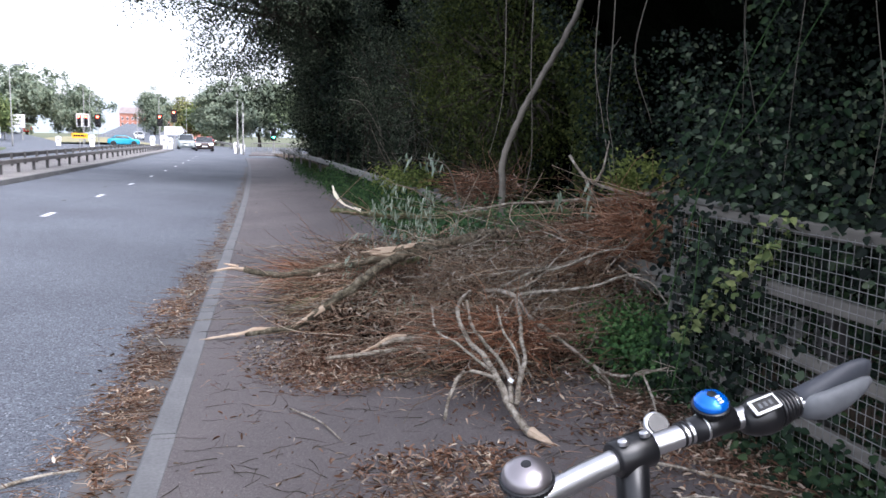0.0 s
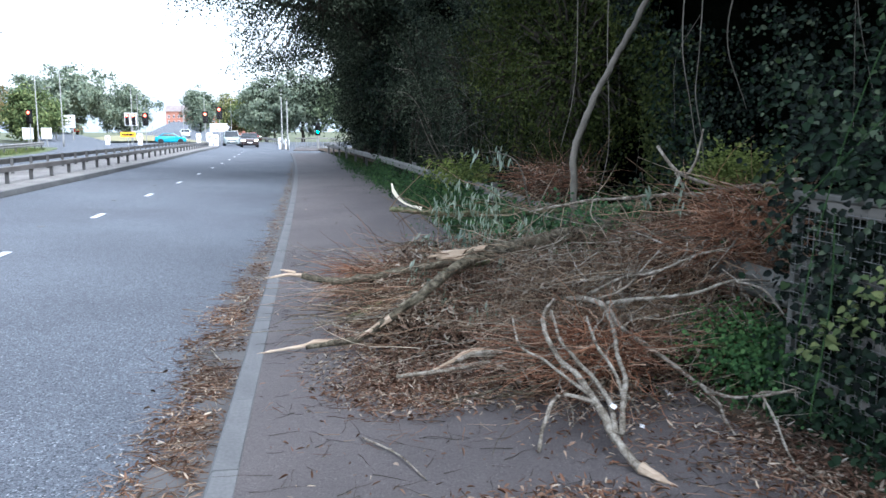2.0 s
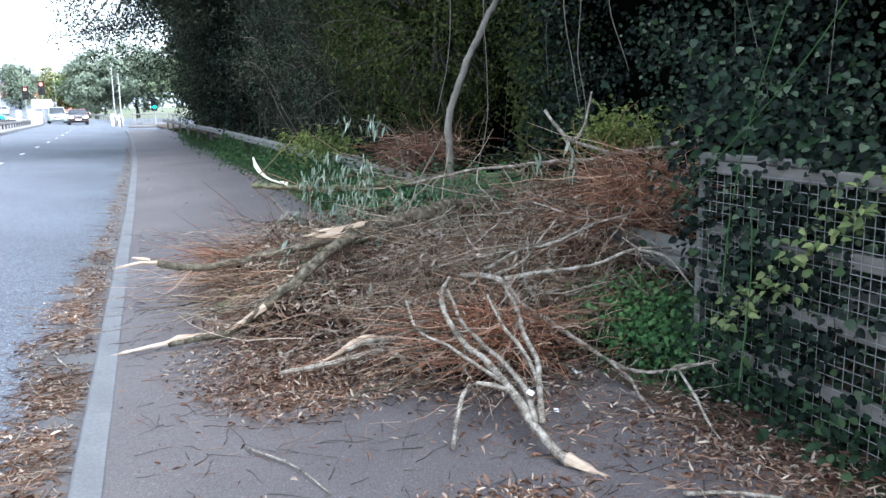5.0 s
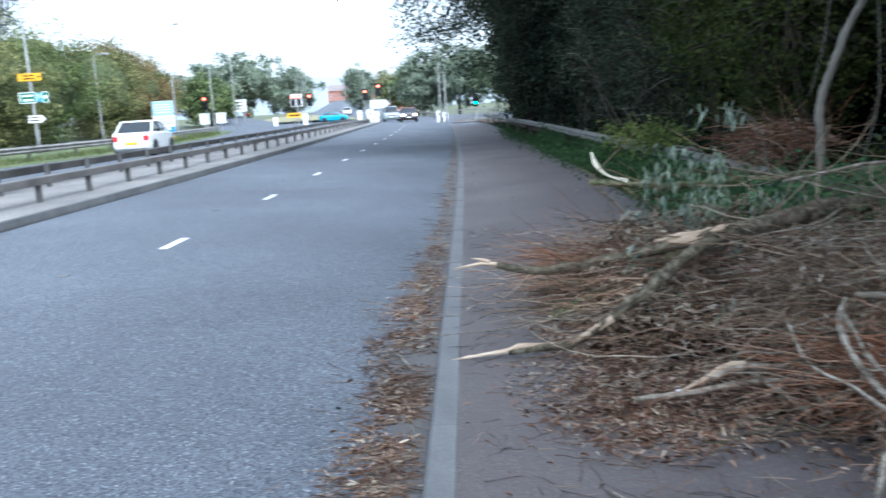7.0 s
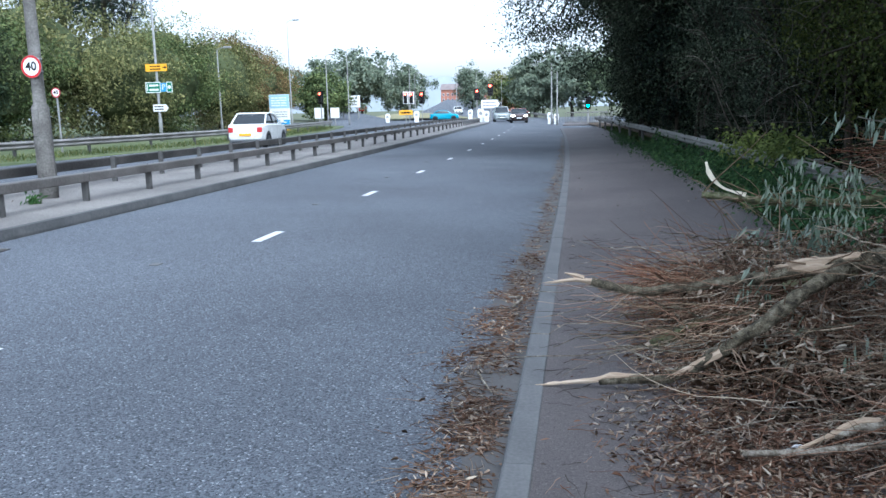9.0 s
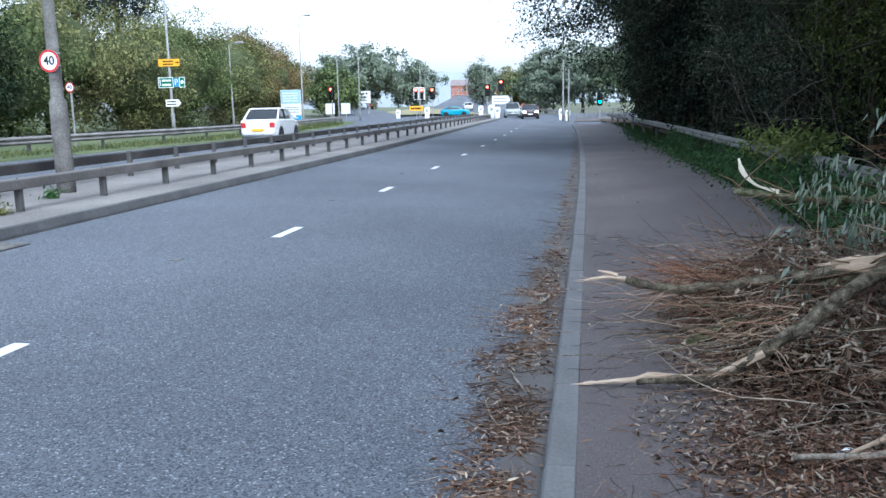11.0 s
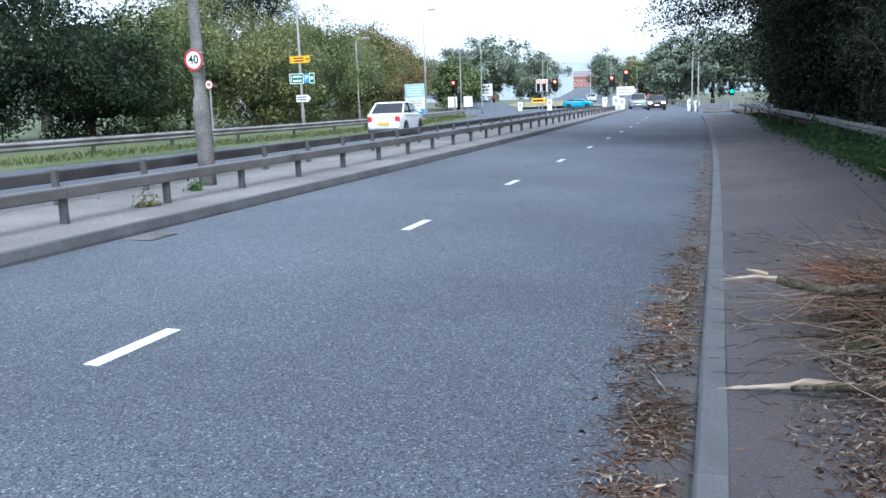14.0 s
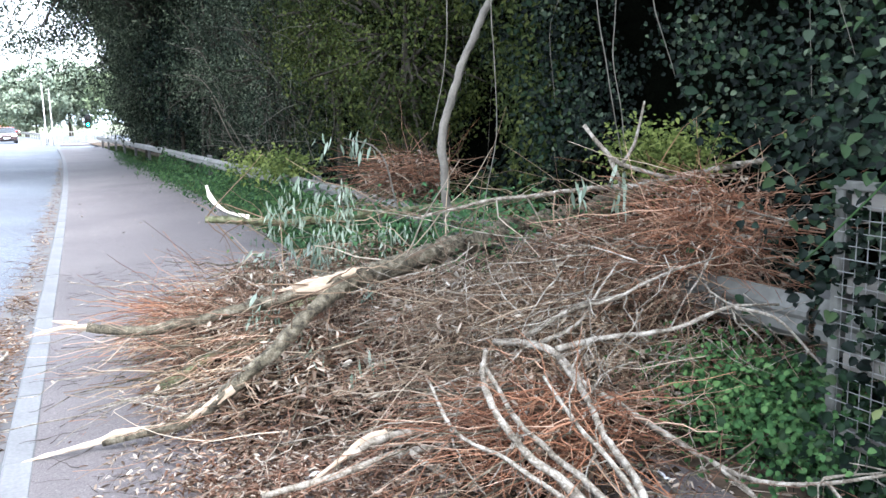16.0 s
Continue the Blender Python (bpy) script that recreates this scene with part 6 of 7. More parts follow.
def panel(parent, name, x0, x1, z0, z1, mat, y=-0.06, label="", border=None):
    part(name, Geo().box(x0, x1, y - 0.02, y, z0, z1, 0.004), mat, parent, label)
    if border:
        t = 0.035
        for k, (a, b, c, d) in enumerate(((x0, x1, z0, z0 + t), (x0, x1, z1 - t, z1), (x0, x0 + t, z0 + t, z1 - t), (x1 - t, x1, z0 + t, z1 - t))):
            part("border", Geo().box(a, b, y - 0.024, y - 0.0205, c, d), border, parent)


# tall column with direction signs
ds = thing("direction_signs", "tall grey column carrying yellow, green and white direction signs", "road sign", at=(-21.1, 42.3, 0.15))
part("column", Geo().lathe((0, 0, -0.2), (0, 0, 1), [(0, 0.1), (1.4, 0.1), (1.5, 0.07), (9, 0.045)], 12), COLUMN, ds, smooth=True)
panel(ds, "yellow_panel", -0.55, 0.62, 3.62, 3.98, SIGN_YELLOW, label="yellow diversion panel with black marks")
bars(ds, -0.3, 0.3, -0.081, 3.66, 3.94, 2, BLACK, 3)
part("arrow", Geo().add([(0.38, -0.083, 3.78), (0.5, -0.083, 3.78), (0.5, -0.083, 3.72), (0.6, -0.083, 3.8), (0.5, -0.083, 3.88), (0.5, -0.083, 3.82), (0.38, -0.083, 3.82)], [(0, 1, 2, 3, 4, 5, 6)]), BLACK, ds)
panel(ds, "green_panel", -0.62, 0.2, 2.55, 3.08, SIGN_GREEN, label="green direction panel", border=WHITE)
bars(ds, -0.42, 0.1, -0.081, 2.6, 3.03, 2, WHITE, 5)
part("arrow", Geo().box(-0.54, -0.5, -0.085, -0.0805, 2.65, 2.98), WHITE, ds)
panel(ds, "blue_panel", 0.21, 0.52, 2.6, 3.03, SIGN_BLUE, label="blue parking panel")
cu = bpy.data.curves.new("letter", "FONT")
cu.body, cu.size, cu.align_x, cu.align_y, cu.extrude = "P", 0.4, "CENTER", "CENTER", 0.001
cu.materials.append(WHITE)
ob = new("letter", cu)
ob.parent, ob.location, ob.rotation_euler = ds, (0.365, -0.084, 2.81), (radians(90), 0, 0)
panel(ds, "green_panel", 0.53, 0.84, 2.55, 3.08, SIGN_GREEN, border=WHITE)
part("symbol", Geo().lathe((0.685, -0.081, 2.82), (0, -1, 0), [(0, 0.09), (0.004, 0.09)], 12), WHITE, ds)
part("white_panel", Geo().add([(-0.3, -0.08, 1.6), (0.4, -0.08, 1.6), (0.55, -0.08, 1.78), (0.4, -0.08, 1.96), (-0.3, -0.08, 1.96), (-0.3, -0.06, 1.6), (0.4, -0.06, 1.6), (0.55, -0.06, 1.78), (0.4, -0.06, 1.96), (-0.3, -0.06, 1.96)],
     [(0, 1, 2, 3, 4), (9, 8, 7, 6, 5), (0, 5, 6, 1), (1, 6, 7, 2), (2, 7, 8, 3), (3, 8, 9, 4), (4, 9, 5, 0)]), WHITE, ds, "white pointed direction panel")
bars(ds, -0.22, 0.3, -0.081, 1.65, 1.92, 2, BLACK, 8)

# billboard
bb2 = thing("billboard", "blue and white advertising board with a small yellow sign below", "billboard", at=(-22.9, 64.5, -0.25))
for x in (-0.9, 0.9):
    part("leg", Geo().box(x - 0.05, x + 0.05, 0.0, 0.1, -0.2, 1.3), COLUMN, bb2)
panel(bb2, "board", -1.15, 1.15, 0.75, 4.1, WHITE, y=0.0, label="white printed board")
panel(bb2, "blue_band", -1.12, 1.12, 0.8, 1.6, SIGN_BLUE, y=-0.0205, label="blue band with white lines")
bars(bb2, -0.9, 0.8, -0.041, 0.95, 1.5, 2, WHITE, 11)
panel(bb2, "picture", -1.12, 1.12, 2.75, 4.07, PALE_BLUE, y=-0.0205, label="pale blue printed picture")
bars(bb2, -0.9, 0.9, -0.041, 2.9, 3.9, 4, WHITE, 12)
bars(bb2, -0.8, 0.9, -0.0205, 1.8, 2.5, 3, GREY_BACK, 13)
panel(bb2, "yellow_sign", -0.05, 1.05, 0.18, 0.66, SIGN_YELLOW, y=-0.03, label="small yellow sign")
bars(bb2, 0.1, 0.9, -0.051, 0.24, 0.6, 1, BLACK, 14)

bb2.scale = (0.72, 0.72, 0.78)
# lamp columns along the far side and beyond
for x, y, h in ((-24.6, 72, 9.4), (-25.5, 59.5, 6.3), (-27.5, 92, 7.8), (-26.2, 96, 8.6), (-31, 160, 8.5), (-25.5, 128, 8), (-21.5, 150, 9), (-21, 175, 9), (-19, 210, 9), (-2.3, 78, 5.5), (-1.75, 76, 4.7), (-38, 130, 8), (-34, 190, 9), (-15, 240, 10)):
    lamp_column(x, y, -0.1, h, 0.06, 0.5 if h > 5.6 else 0, 1)


def signal(x, y, base, red, n=1, height=2.6, s=1.0, label="traffic signal showing red"):
    t = thing("traffic_signal", label, "traffic light", "traffic signals", at=(x, y, base))
    part("pole", Geo().lathe((0, 0, -0.1), (0, 0, 1), [(0, 0.06), (height + 0.9 * s, 0.055)], 10), COLUMN, t)
    for k in range(n):
        o = (k - (n - 1) / 2) * 0.62 * s
        hd = part("signal_head", Geo().box(o - 0.17 * s, o + 0.17 * s, -0.28, -0.06, height - 0.1, height + 1.0 * s, 0.03), BLACK, t, "black signal head")
        bd = part("backing_board", Geo().box(o - 0.28 * s, o + 0.28 * s, -0.055, -0.04, height - 0.2, height + 1.1 * s), WHITE if n > 1 else BLACK, t)
        for i, (lens, on) in enumerate(((RED_LAMP, red), (DARK_LENS, True), (GREEN_LAMP, not red))):
            z = height + (0.82 - 0.34 * i) * s
            part("lens", Geo().lathe((o, -0.285, z), (0, -1, 0), [(0, 0.125 * s), (0.03, 0.1 * s), (0.04, 0.02)], 14), lens if on else DARK_LENS, hd, ("lit red lens" if red else "lit green lens") if on and i != 1 else "")
            part("hood", Geo().lathe((o, -0.28, z), (0, -1, 0), [(0, 0.145 * s), (0.2, 0.145 * s), (0.2, 0.138 * s), (0.01, 0.138 * s)], 14), BLACK, hd)
    return t


signal(-25.4, 83, -0.1, True)
signal(-22.4, 112, -0.1, True, 2, 2.6, 1.3)
signal(-20.6, 112, -0.1, True, 1, 2.6, 1.3)
signal(-17.2, 145, -0.1, True, 1, 3.2, 1.6)
signal(-11.4, 112, -0.1, True, 1, 3.4, 1.3)
signal(0.9, 75, -0.1, False, 1, 1.5, 0.8, "traffic signal showing green")


def bollard(x, y, base=-0.1, s=1.0):
    b = thing("traffic_bollard", "white plastic traffic bollard with a round disc", "bollard", "traffic bollards", at=(x, y, base))
    part("shell", Geo().loft([[(-0.22 * s * k, -0.12, z), (0.22 * s * k, -0.12, z), (0.22 * s * k, 0.12, z), (-0.22 * s * k, 0.12, z)] for k, z in ((1, 0), (1.05, 0.5 * s), (1.25, 0.6 * s), (1.25, 1.05 * s), (0.9, 1.2 * s))]), WHITE, b)
    part("disc", Geo().lathe((0, -0.125, 0.82 * s), (0, -1, 0), [(0, 0.15 * s), (0.008, 0.15 * s)], 16), GREY_BACK, b, "round grey disc")
    return b


for x, y, s in ((-9.9, 93.5, 1.1), (-14.9, 118, 1.2), (-20.6, 108, 1.2), (-2.5, 80, 0.9), (-1.9, 79, 0.8), (-23.5, 104, 1.0), (-10.6, 94, 1.3)):
    bollard(x, y, -0.1, s)
ar = thing("arrow_sign", "white arrow-shaped direction sign on the island", "road sign", at=(-10.6, 104, -0.1))
part("post", Geo().lathe((0, 0, -0.1), (0, 0, 1), [(0, 0.06), (2.6, 0.05)], 8), COLUMN, ar)
part("panel", Geo().add([(x, y, z) for y in (-0.08, -0.05) for x, z in ((-1.1, 1.6), (0.9, 1.6), (1.45, 2.1), (0.9, 2.6), (-1.1, 2.6))], [(0, 1, 2, 3, 4), (9, 8, 7, 6, 5), (0, 5, 6, 1), (1, 6, 7, 2), (2, 7, 8, 3), (3, 8, 9, 4), (4, 9, 5, 0)]), WHITE, ar, "white panel pointing right")
bars(ar, -0.9, 0.8, -0.081, 1.75, 2.45, 2, GREY_BACK, 21)
part("chevron", Geo().add([(0.85, -0.083, 1.7), (1.0, -0.083, 1.7), (1.4, -0.083, 2.1), (1.0, -0.083, 2.5), (0.85, -0.083, 2.5), (1.22, -0.083, 2.1)], [(0, 1, 2, 5), (5, 2, 3, 4)]), BLACK, ar)
ys_ = thing("roadworks_sign", "yellow roadworks sign on the island", "road sign", at=(-22.0, 108, -0.1))
part("post", Geo().box(-0.05, 0.05, 0, 0.06, -0.1, 1.4), COLUMN, ys_)
panel(ys_, "panel", -0.9, 0.9, 1.0, 1.6, SIGN_YELLOW, y=0.0)
bars(ys_, -0.7, 0.7, -0.021, 1.05, 1.55, 1, BLACK, 31)
bs_ = thing("road_sign", "large grey-framed white direction board by the slip road", "road sign", at=(-35.5, 130, 0.2))
for x in (-1.2, 1.2):
    part("post", Geo().box(x - 0.08, x + 0.08, 0, 0.15, -0.4, 3.6), COLUMN, bs_)
panel(bs_, "board", -1.6, 1.6, 1.9, 3.8, WHITE, y=0, border=GREY_BACK)
bars(bs_, -1.3, 1.2, -0.021, 2.1, 3.6, 3, GREY_BACK, 33)
for x, y in ((-26.6, 86), (-25.8, 89)):
    w_ = thing("white_sign", "plain white road sign board facing away", "road sign", at=(x, y, -0.05))
    part("post", Geo().box(-0.05, 0.05, 0, 0.08, -0.2, 1.9), COLUMN, w_)
    panel(w_, "panel", -0.5, 0.5, 0.9, 2.0, WHITE, y=0)

# railings at the crossing
def railing(x0, y0, x1, y1, label):
    t = thing("pedestrian_railing", label, "railing", "crossing railings")
    n = max(2, int(math.hypot(x1 - x0, y1 - y0) / 0.5))
    for z in (0.15, 0.95):
        part("rail", Geo().tube([(x0, y0, z), (x1, y1, z)], 0.03, 6), STEEL, t)
    for i in range(n + 1):
        x, y = x0 + (x1 - x0) * i / n, y0 + (y1 - y0) * i / n
        part("bar", Geo().box(x - 0.018, x + 0.018, y - 0.018, y + 0.018, -0.12, 0.95), STEEL, t)


railing(-1.0, 73.5, 1.7, 72.0, "pale grey pedestrian railing at the crossing")
railing(-0.9, 79, 3.5, 78, "pale grey pedestrian railing behind the crossing")
railing(1.9, 71.5, 2.6, 66, "pale grey pedestrian railing beside the footway")
wave_rail("guard_rail", [(-9.0, 150), (-5.5, 120), (-3.5, 100), (-2.2, 84)], lambda y: -0.1, 0.75, "pale guard rail along the far bend", 1, 4.0, STEEL)
g = Geo().box(-1.2, 2.2, 72.3, 79.5, -0.12, -0.0, 0.03)
tagged(part("pavement_crossing", g, PAVE), "paved island at the crossing", kind="structure")

# drain grating by the central reservation
gr = thing("drain_grating", "rusty iron drain grating at the kerb", "drain", at=(-6.45, 10.55, cross_z(-6.45, 10.5) + 0.004))
part("grate_frame", Geo().box(-0.2, 0.2, -0.25, 0.25, -0.02, 0.0), DARK_LENS, gr)
for i in range(9):
    part("slat", Geo().box(-0.19 + i * 0.043, -0.17 + i * 0.043, -0.24, 0.24, 0.001, 0.008), STEEL, gr)

# houses on the far hill
for k, (x, y, w_, h) in enumerate(((-50, 430, 18, 8), (-66, 440, 13, 7), (-38, 445, 9, 6))):
    hz = 4.5
    hs = thing("house", "distant red brick building with rows of pale windows", "house", "distant houses", at=(x, y, hz))
    part("wall", Geo().box(-w_ / 2, w_ / 2, 0, 9, -5, h), BRICK, hs)
    part("roof", Geo().prism([(-0.5, h), (9.5, h), (4.5, h + 3.2)], -w_ / 2 - 0.4, w_ / 2 + 0.4), SLATE, hs)
    for r in range(2):
        for c in range(int(w_ / 2.4)):
            xx = -w_ / 2 + 1.4 + c * 2.4
            wd = part("window", Geo().box(xx - 0.5, xx + 0.5, -0.06, -0.01, 1.0 + r * 2.7, 2.5 + r * 2.7), WHITE, hs, "white framed window")
            part("pane", Geo().box(xx - 0.4, xx + 0.4, -0.08, -0.062, 1.15 + r * 2.7, 2.35 + r * 2.7), GLASS, wd)

# ---- cars ----


def car(label, paint, at, heading, length, width, height, hood, boot, screen, tail, lamps_on=False, plate=WHITE):
    """A car facing -y before it is turned: hood and boot are the heights of the bonnet and the tail, screen and tail the slopes' ends as shares of its length."""
    c = thing("car", label, "car", at=at)
    w, gz = width / 2, 0.2

    def sec(y, half, zb, zs, zt, pinch):
        return [(-half * 0.9, y, zb), (half * 0.9, y, zb), (half, y, zb + 0.12), (half, y, zs), (half * pinch, y, zt), (-half * pinch, y, zt), (-half, y, zs), (-half, y, zb + 0.12)]

    s0, s1 = -length / 2, length / 2
    belt = hood + 0.04
    st = [(0.0, 0.8, 0.34, hood - 0.28, hood - 0.2, 0.93), (0.03, 0.94, 0.24, hood - 0.16, hood - 0.08, 0.93), (0.12, 0.99, gz, hood - 0.08, hood - 0.01, 0.9), (screen, 1, gz, hood, belt, 0.9),
          (0.5, 1, gz, belt - 0.02, belt + 0.02, 0.92), (tail, 1, gz, belt, belt + 0.03, 0.92), (0.95, 0.98, gz + 0.04, boot - 0.06, boot, 0.92), (1.0, 0.88, 0.36, boot - 0.16, boot - 0.1, 0.92)]
    body = part("body", Geo().loft([sec(s0 + length * u, w * k, zb, zs, zt, p) for u, k, zb, zs, zt, p in st]), paint, c, smooth=False)
    a0, a1, b0, b1 = s0 + length * screen, s0 + length * (screen + 0.17), s0 + length * (tail - 0.08), s0 + length * min(0.985, tail + 0.09)
    lo, hi = w * 0.91, w * 0.74
    rz = height
    part("cabin", Geo().loft([[(-lo, a0, belt), (lo, a0, belt), (lo, b1, belt), (-lo, b1, belt)], [(-hi - 0.03, a1 - 0.02, rz - 0.06), (hi + 0.03, a1 - 0.02, rz - 0.06), (hi + 0.03, b0 + 0.02, rz - 0.06), (-hi - 0.03, b0 + 0.02, rz - 0.06)]]), GLASS, c, "dark tinted windows")
    part("roof", Geo().loft([[(-hi - 0.04, a1 - 0.06, rz - 0.075), (hi + 0.04, a1 - 0.06, rz - 0.075), (hi + 0.04, b0 + 0.05, rz - 0.075), (-hi - 0.04, b0 + 0.05, rz - 0.075)], [(-hi, a1 + 0.05, rz - 0.01), (hi, a1 + 0.05, rz - 0.01), (hi, b0 - 0.03, rz - 0.01), (-hi, b0 - 0.03, rz - 0.01)]]), paint, c)
    for sx in (-1, 1):
        for ya, yb, za in ((a0, a1, 1), (b1, b0, 1)):
            part("pillar", Geo().tube([(sx * (lo + 0.005), ya, belt), (sx * (hi + 0.035), yb, rz - 0.05)], 0.04, 6), paint, c)
        ym = (a1 + b0) / 2
        part("pillar", Geo().tube([(sx * (lo + 0.008), ym, belt), (sx * (hi + 0.035), ym, rz - 0.06)], 0.035, 6), BLACK, c)
        part("mirror", Geo().box(min(sx * w, sx * (w + 0.17)), max(sx * w, sx * (w + 0.17)), a0 + 0.22, a0 + 0.32, belt + 0.02, belt + 0.16, 0.03), paint, c)
        part("headlamp", Geo().box(min(sx * w * 0.5, sx * w * 0.9), max(sx * w * 0.5, sx * w * 0.9), s0 - 0.03, s0 + 0.12, hood - 0.32, hood - 0.17, 0.03), HEADLAMP if lamps_on else CHROME, c, "lit headlamp" if lamps_on else "clear headlamp")
        part("tail_lamp", Geo().box(min(sx * w * 0.62, sx * w * 0.9), max(sx * w * 0.62, sx * w * 0.9), s1 - 0.1, s1 + 0.02, boot - 0.36, boot - 0.12, 0.03), SIGN_RED, c, "red tail lamp")
        for yw in (s0 + length * 0.19, s0 + length * 0.81):
            tr = part("tyre", Geo().lathe((sx * (w - 0.2), yw, 0.31), (sx, 0, 0), [(0, 0.29), (0.03, 0.31), (0.17, 0.31), (0.205, 0.29), (0.205, 0.2), (0, 0.2)], 22), RUBBER, c)
            part("rim", Geo().lathe((sx * (w - 0.1), yw, 0.31), (sx, 0, 0), [(0, 0.205), (0.1, 0.205), (0.085, 0.15), (0.1, 0.05), (0.1, 0.01)], 14), ALLOY, tr, "alloy wheel rim")
            part("wheel_arch", Geo().lathe((sx * (w - 0.22), yw, 0.33), (sx, 0, 0), [(0, 0.37), (0.224, 0.37)], 20), BLACK, c)
    part("grille", Geo().box(-w * 0.5, w * 0.5, s0 - 0.02, s0 + 0.1, hood - 0.42, hood - 0.33, 0.02), BLACK, c, "black grille")
    part("air_intake", Geo().box(-w * 0.7, w * 0.7, s0 - 0.015, s0 + 0.1, 0.36, 0.44, 0.02), BLACK, c)
    part("number_plate", Geo().box(-0.26, 0.26, s0 - 0.035, s0 + 0.05, 0.46, 0.57, 0.004), plate, c, "plain pale number plate")
    part("number_plate", Geo().box(-0.26, 0.26, s1 - 0.05, s1 + 0.03, boot - 0.5, boot - 0.39, 0.004), SIGN_YELLOW, c, "plain yellow number plate")
    for ob in c.children:
        if ob.name.split(".")[0] in ("body", "roof", "cabin"):
            md = ob.modifiers.new("rounded", "BEVEL")
            md.width, md.segments, md.limit_method = 0.14, 4, "ANGLE"
            ob.data.polygons.foreach_set("use_smooth", [True] * len(ob.data.polygons))
    c.rotation_euler = (0, 0, radians(heading))
    return c


car("silver-green people carrier driving on the carriageway", PAINT_SILVER, (-9.0, 101, -0.1), 8, 4.64, 1.81, 1.75, 1.02, 1.15, 0.17, 0.86)
car("dark maroon hatchback with lit headlamps on the carriageway", PAINT_DARK, (-6.2, 91, -0.1), 6, 4.3, 1.82, 1.5, 0.98, 1.05, 0.26, 0.8, True)
car("small white hatchback on the opposite carriageway", PAINT_WHITE, (-13.9, 37.5, far_side_z(-13.4, 37.5)), 184, 3.6, 1.63, 1.49, 0.93, 1.0, 0.24, 0.8)
car("turquoise hatchback turning at the junction", PAINT_BLUE, (-18.6, 118, -0.1), 100, 4.1, 1.75, 1.45, 0.95, 1.0, 0.25, 0.8)
car("red saloon waiting at the far junction", PAINT_RED, (-9.5, 150, -0.1), 10, 4.3, 1.8, 1.45, 0.95, 1.0, 0.27, 0.76, True)
car("white estate car far up the road", PAINT_WHITE, (-24.5, 172, 0.4), 10, 4.5, 1.8, 1.6, 1.0, 1.1, 0.22, 0.84)
car("red hatchback on the slip road", PAINT_RED, (-43, 165, 1.25), 200, 4.1, 1.75, 1.45, 0.95, 1.0, 0.25, 0.8)

# ---- the bicycle in the foreground ----
bike = thing("bicycle", "bicycle with a silver handlebar, grey grips and two bells", "bicycle", at=(1.06, 1.22, 0.026))
tilt = Matrix.Rotation(radians(-13.5), 4, "Y")
bike.matrix_world = Matrix.Translation((1.22, 1.261, 0.022)) @ tilt @ Matrix.Rotation(radians(9.6), 4, "Z")
BZ = 1.205
part("handlebar", Geo().tube(smooth_path([(-0.3, -0.016, BZ - 0.012), (-0.2, 0.0, BZ - 0.004), (0, 0.02, BZ), (0.2, 0.0, BZ - 0.004), (0.3, -0.016, BZ - 0.012)], 0.03), 0.0145, 16), CHROME, bike, "brushed silver tube", smooth=True)
part("clamp", Geo().lathe((-0.028, 0.02, BZ), (1, 0, 0), [(0, 0.019), (0.001, 0.0225), (0.004, 0.024), (0.052, 0.024), (0.055, 0.0225), (0.056, 0.019)], 32), BLACK, bike, "black stem clamp", smooth=True)
for x in (-0.016, 0.016):
    part("clamp_bolt", Geo().lathe((x, 0.008, BZ + 0.022), (0, 0, 1), [(0, 0.007), (0.005, 0.007), (0.007, 0.004)], 12), CHROME, bike, "chrome bolt")
part("stem", Geo().tube([(0, 0.02, BZ), (-0.016, 0.01, BZ - 0.06), (-0.042, -0.01, BZ - 0.14), (-0.035, -0.02, BZ - 0.2), (0, -0.02, BZ - 0.25)], [0.021, 0.021, 0.02, 0.018, 0.018], 24), BLACK, bike, "black stem", smooth=True)
DARK_RUBBER = rough_mat("dark_grip_rubber", [(0.3, (0.022, 0.025, 0.033)), (0.7, (0.036, 0.04, 0.05))], 10, 90, 0.6, 0.2, depth=0.002)


def pad(s, rows, turn):
    """A flattened grip body: rows of (along the bar, back, up, long half, short half)."""
    loops = []
    for x, y, z, a, b in rows:
        ring = []
        for k in range(20):
            w = 2 * math.pi * k / 20
            p, q = a * math.cos(w), b * math.sin(w)
            ring.append((s * x, y + p * math.cos(turn) - q * math.sin(turn), BZ + z + p * math.sin(turn) + q * math.cos(turn)))
        loops.append(ring)
    return Geo().loft(loops)


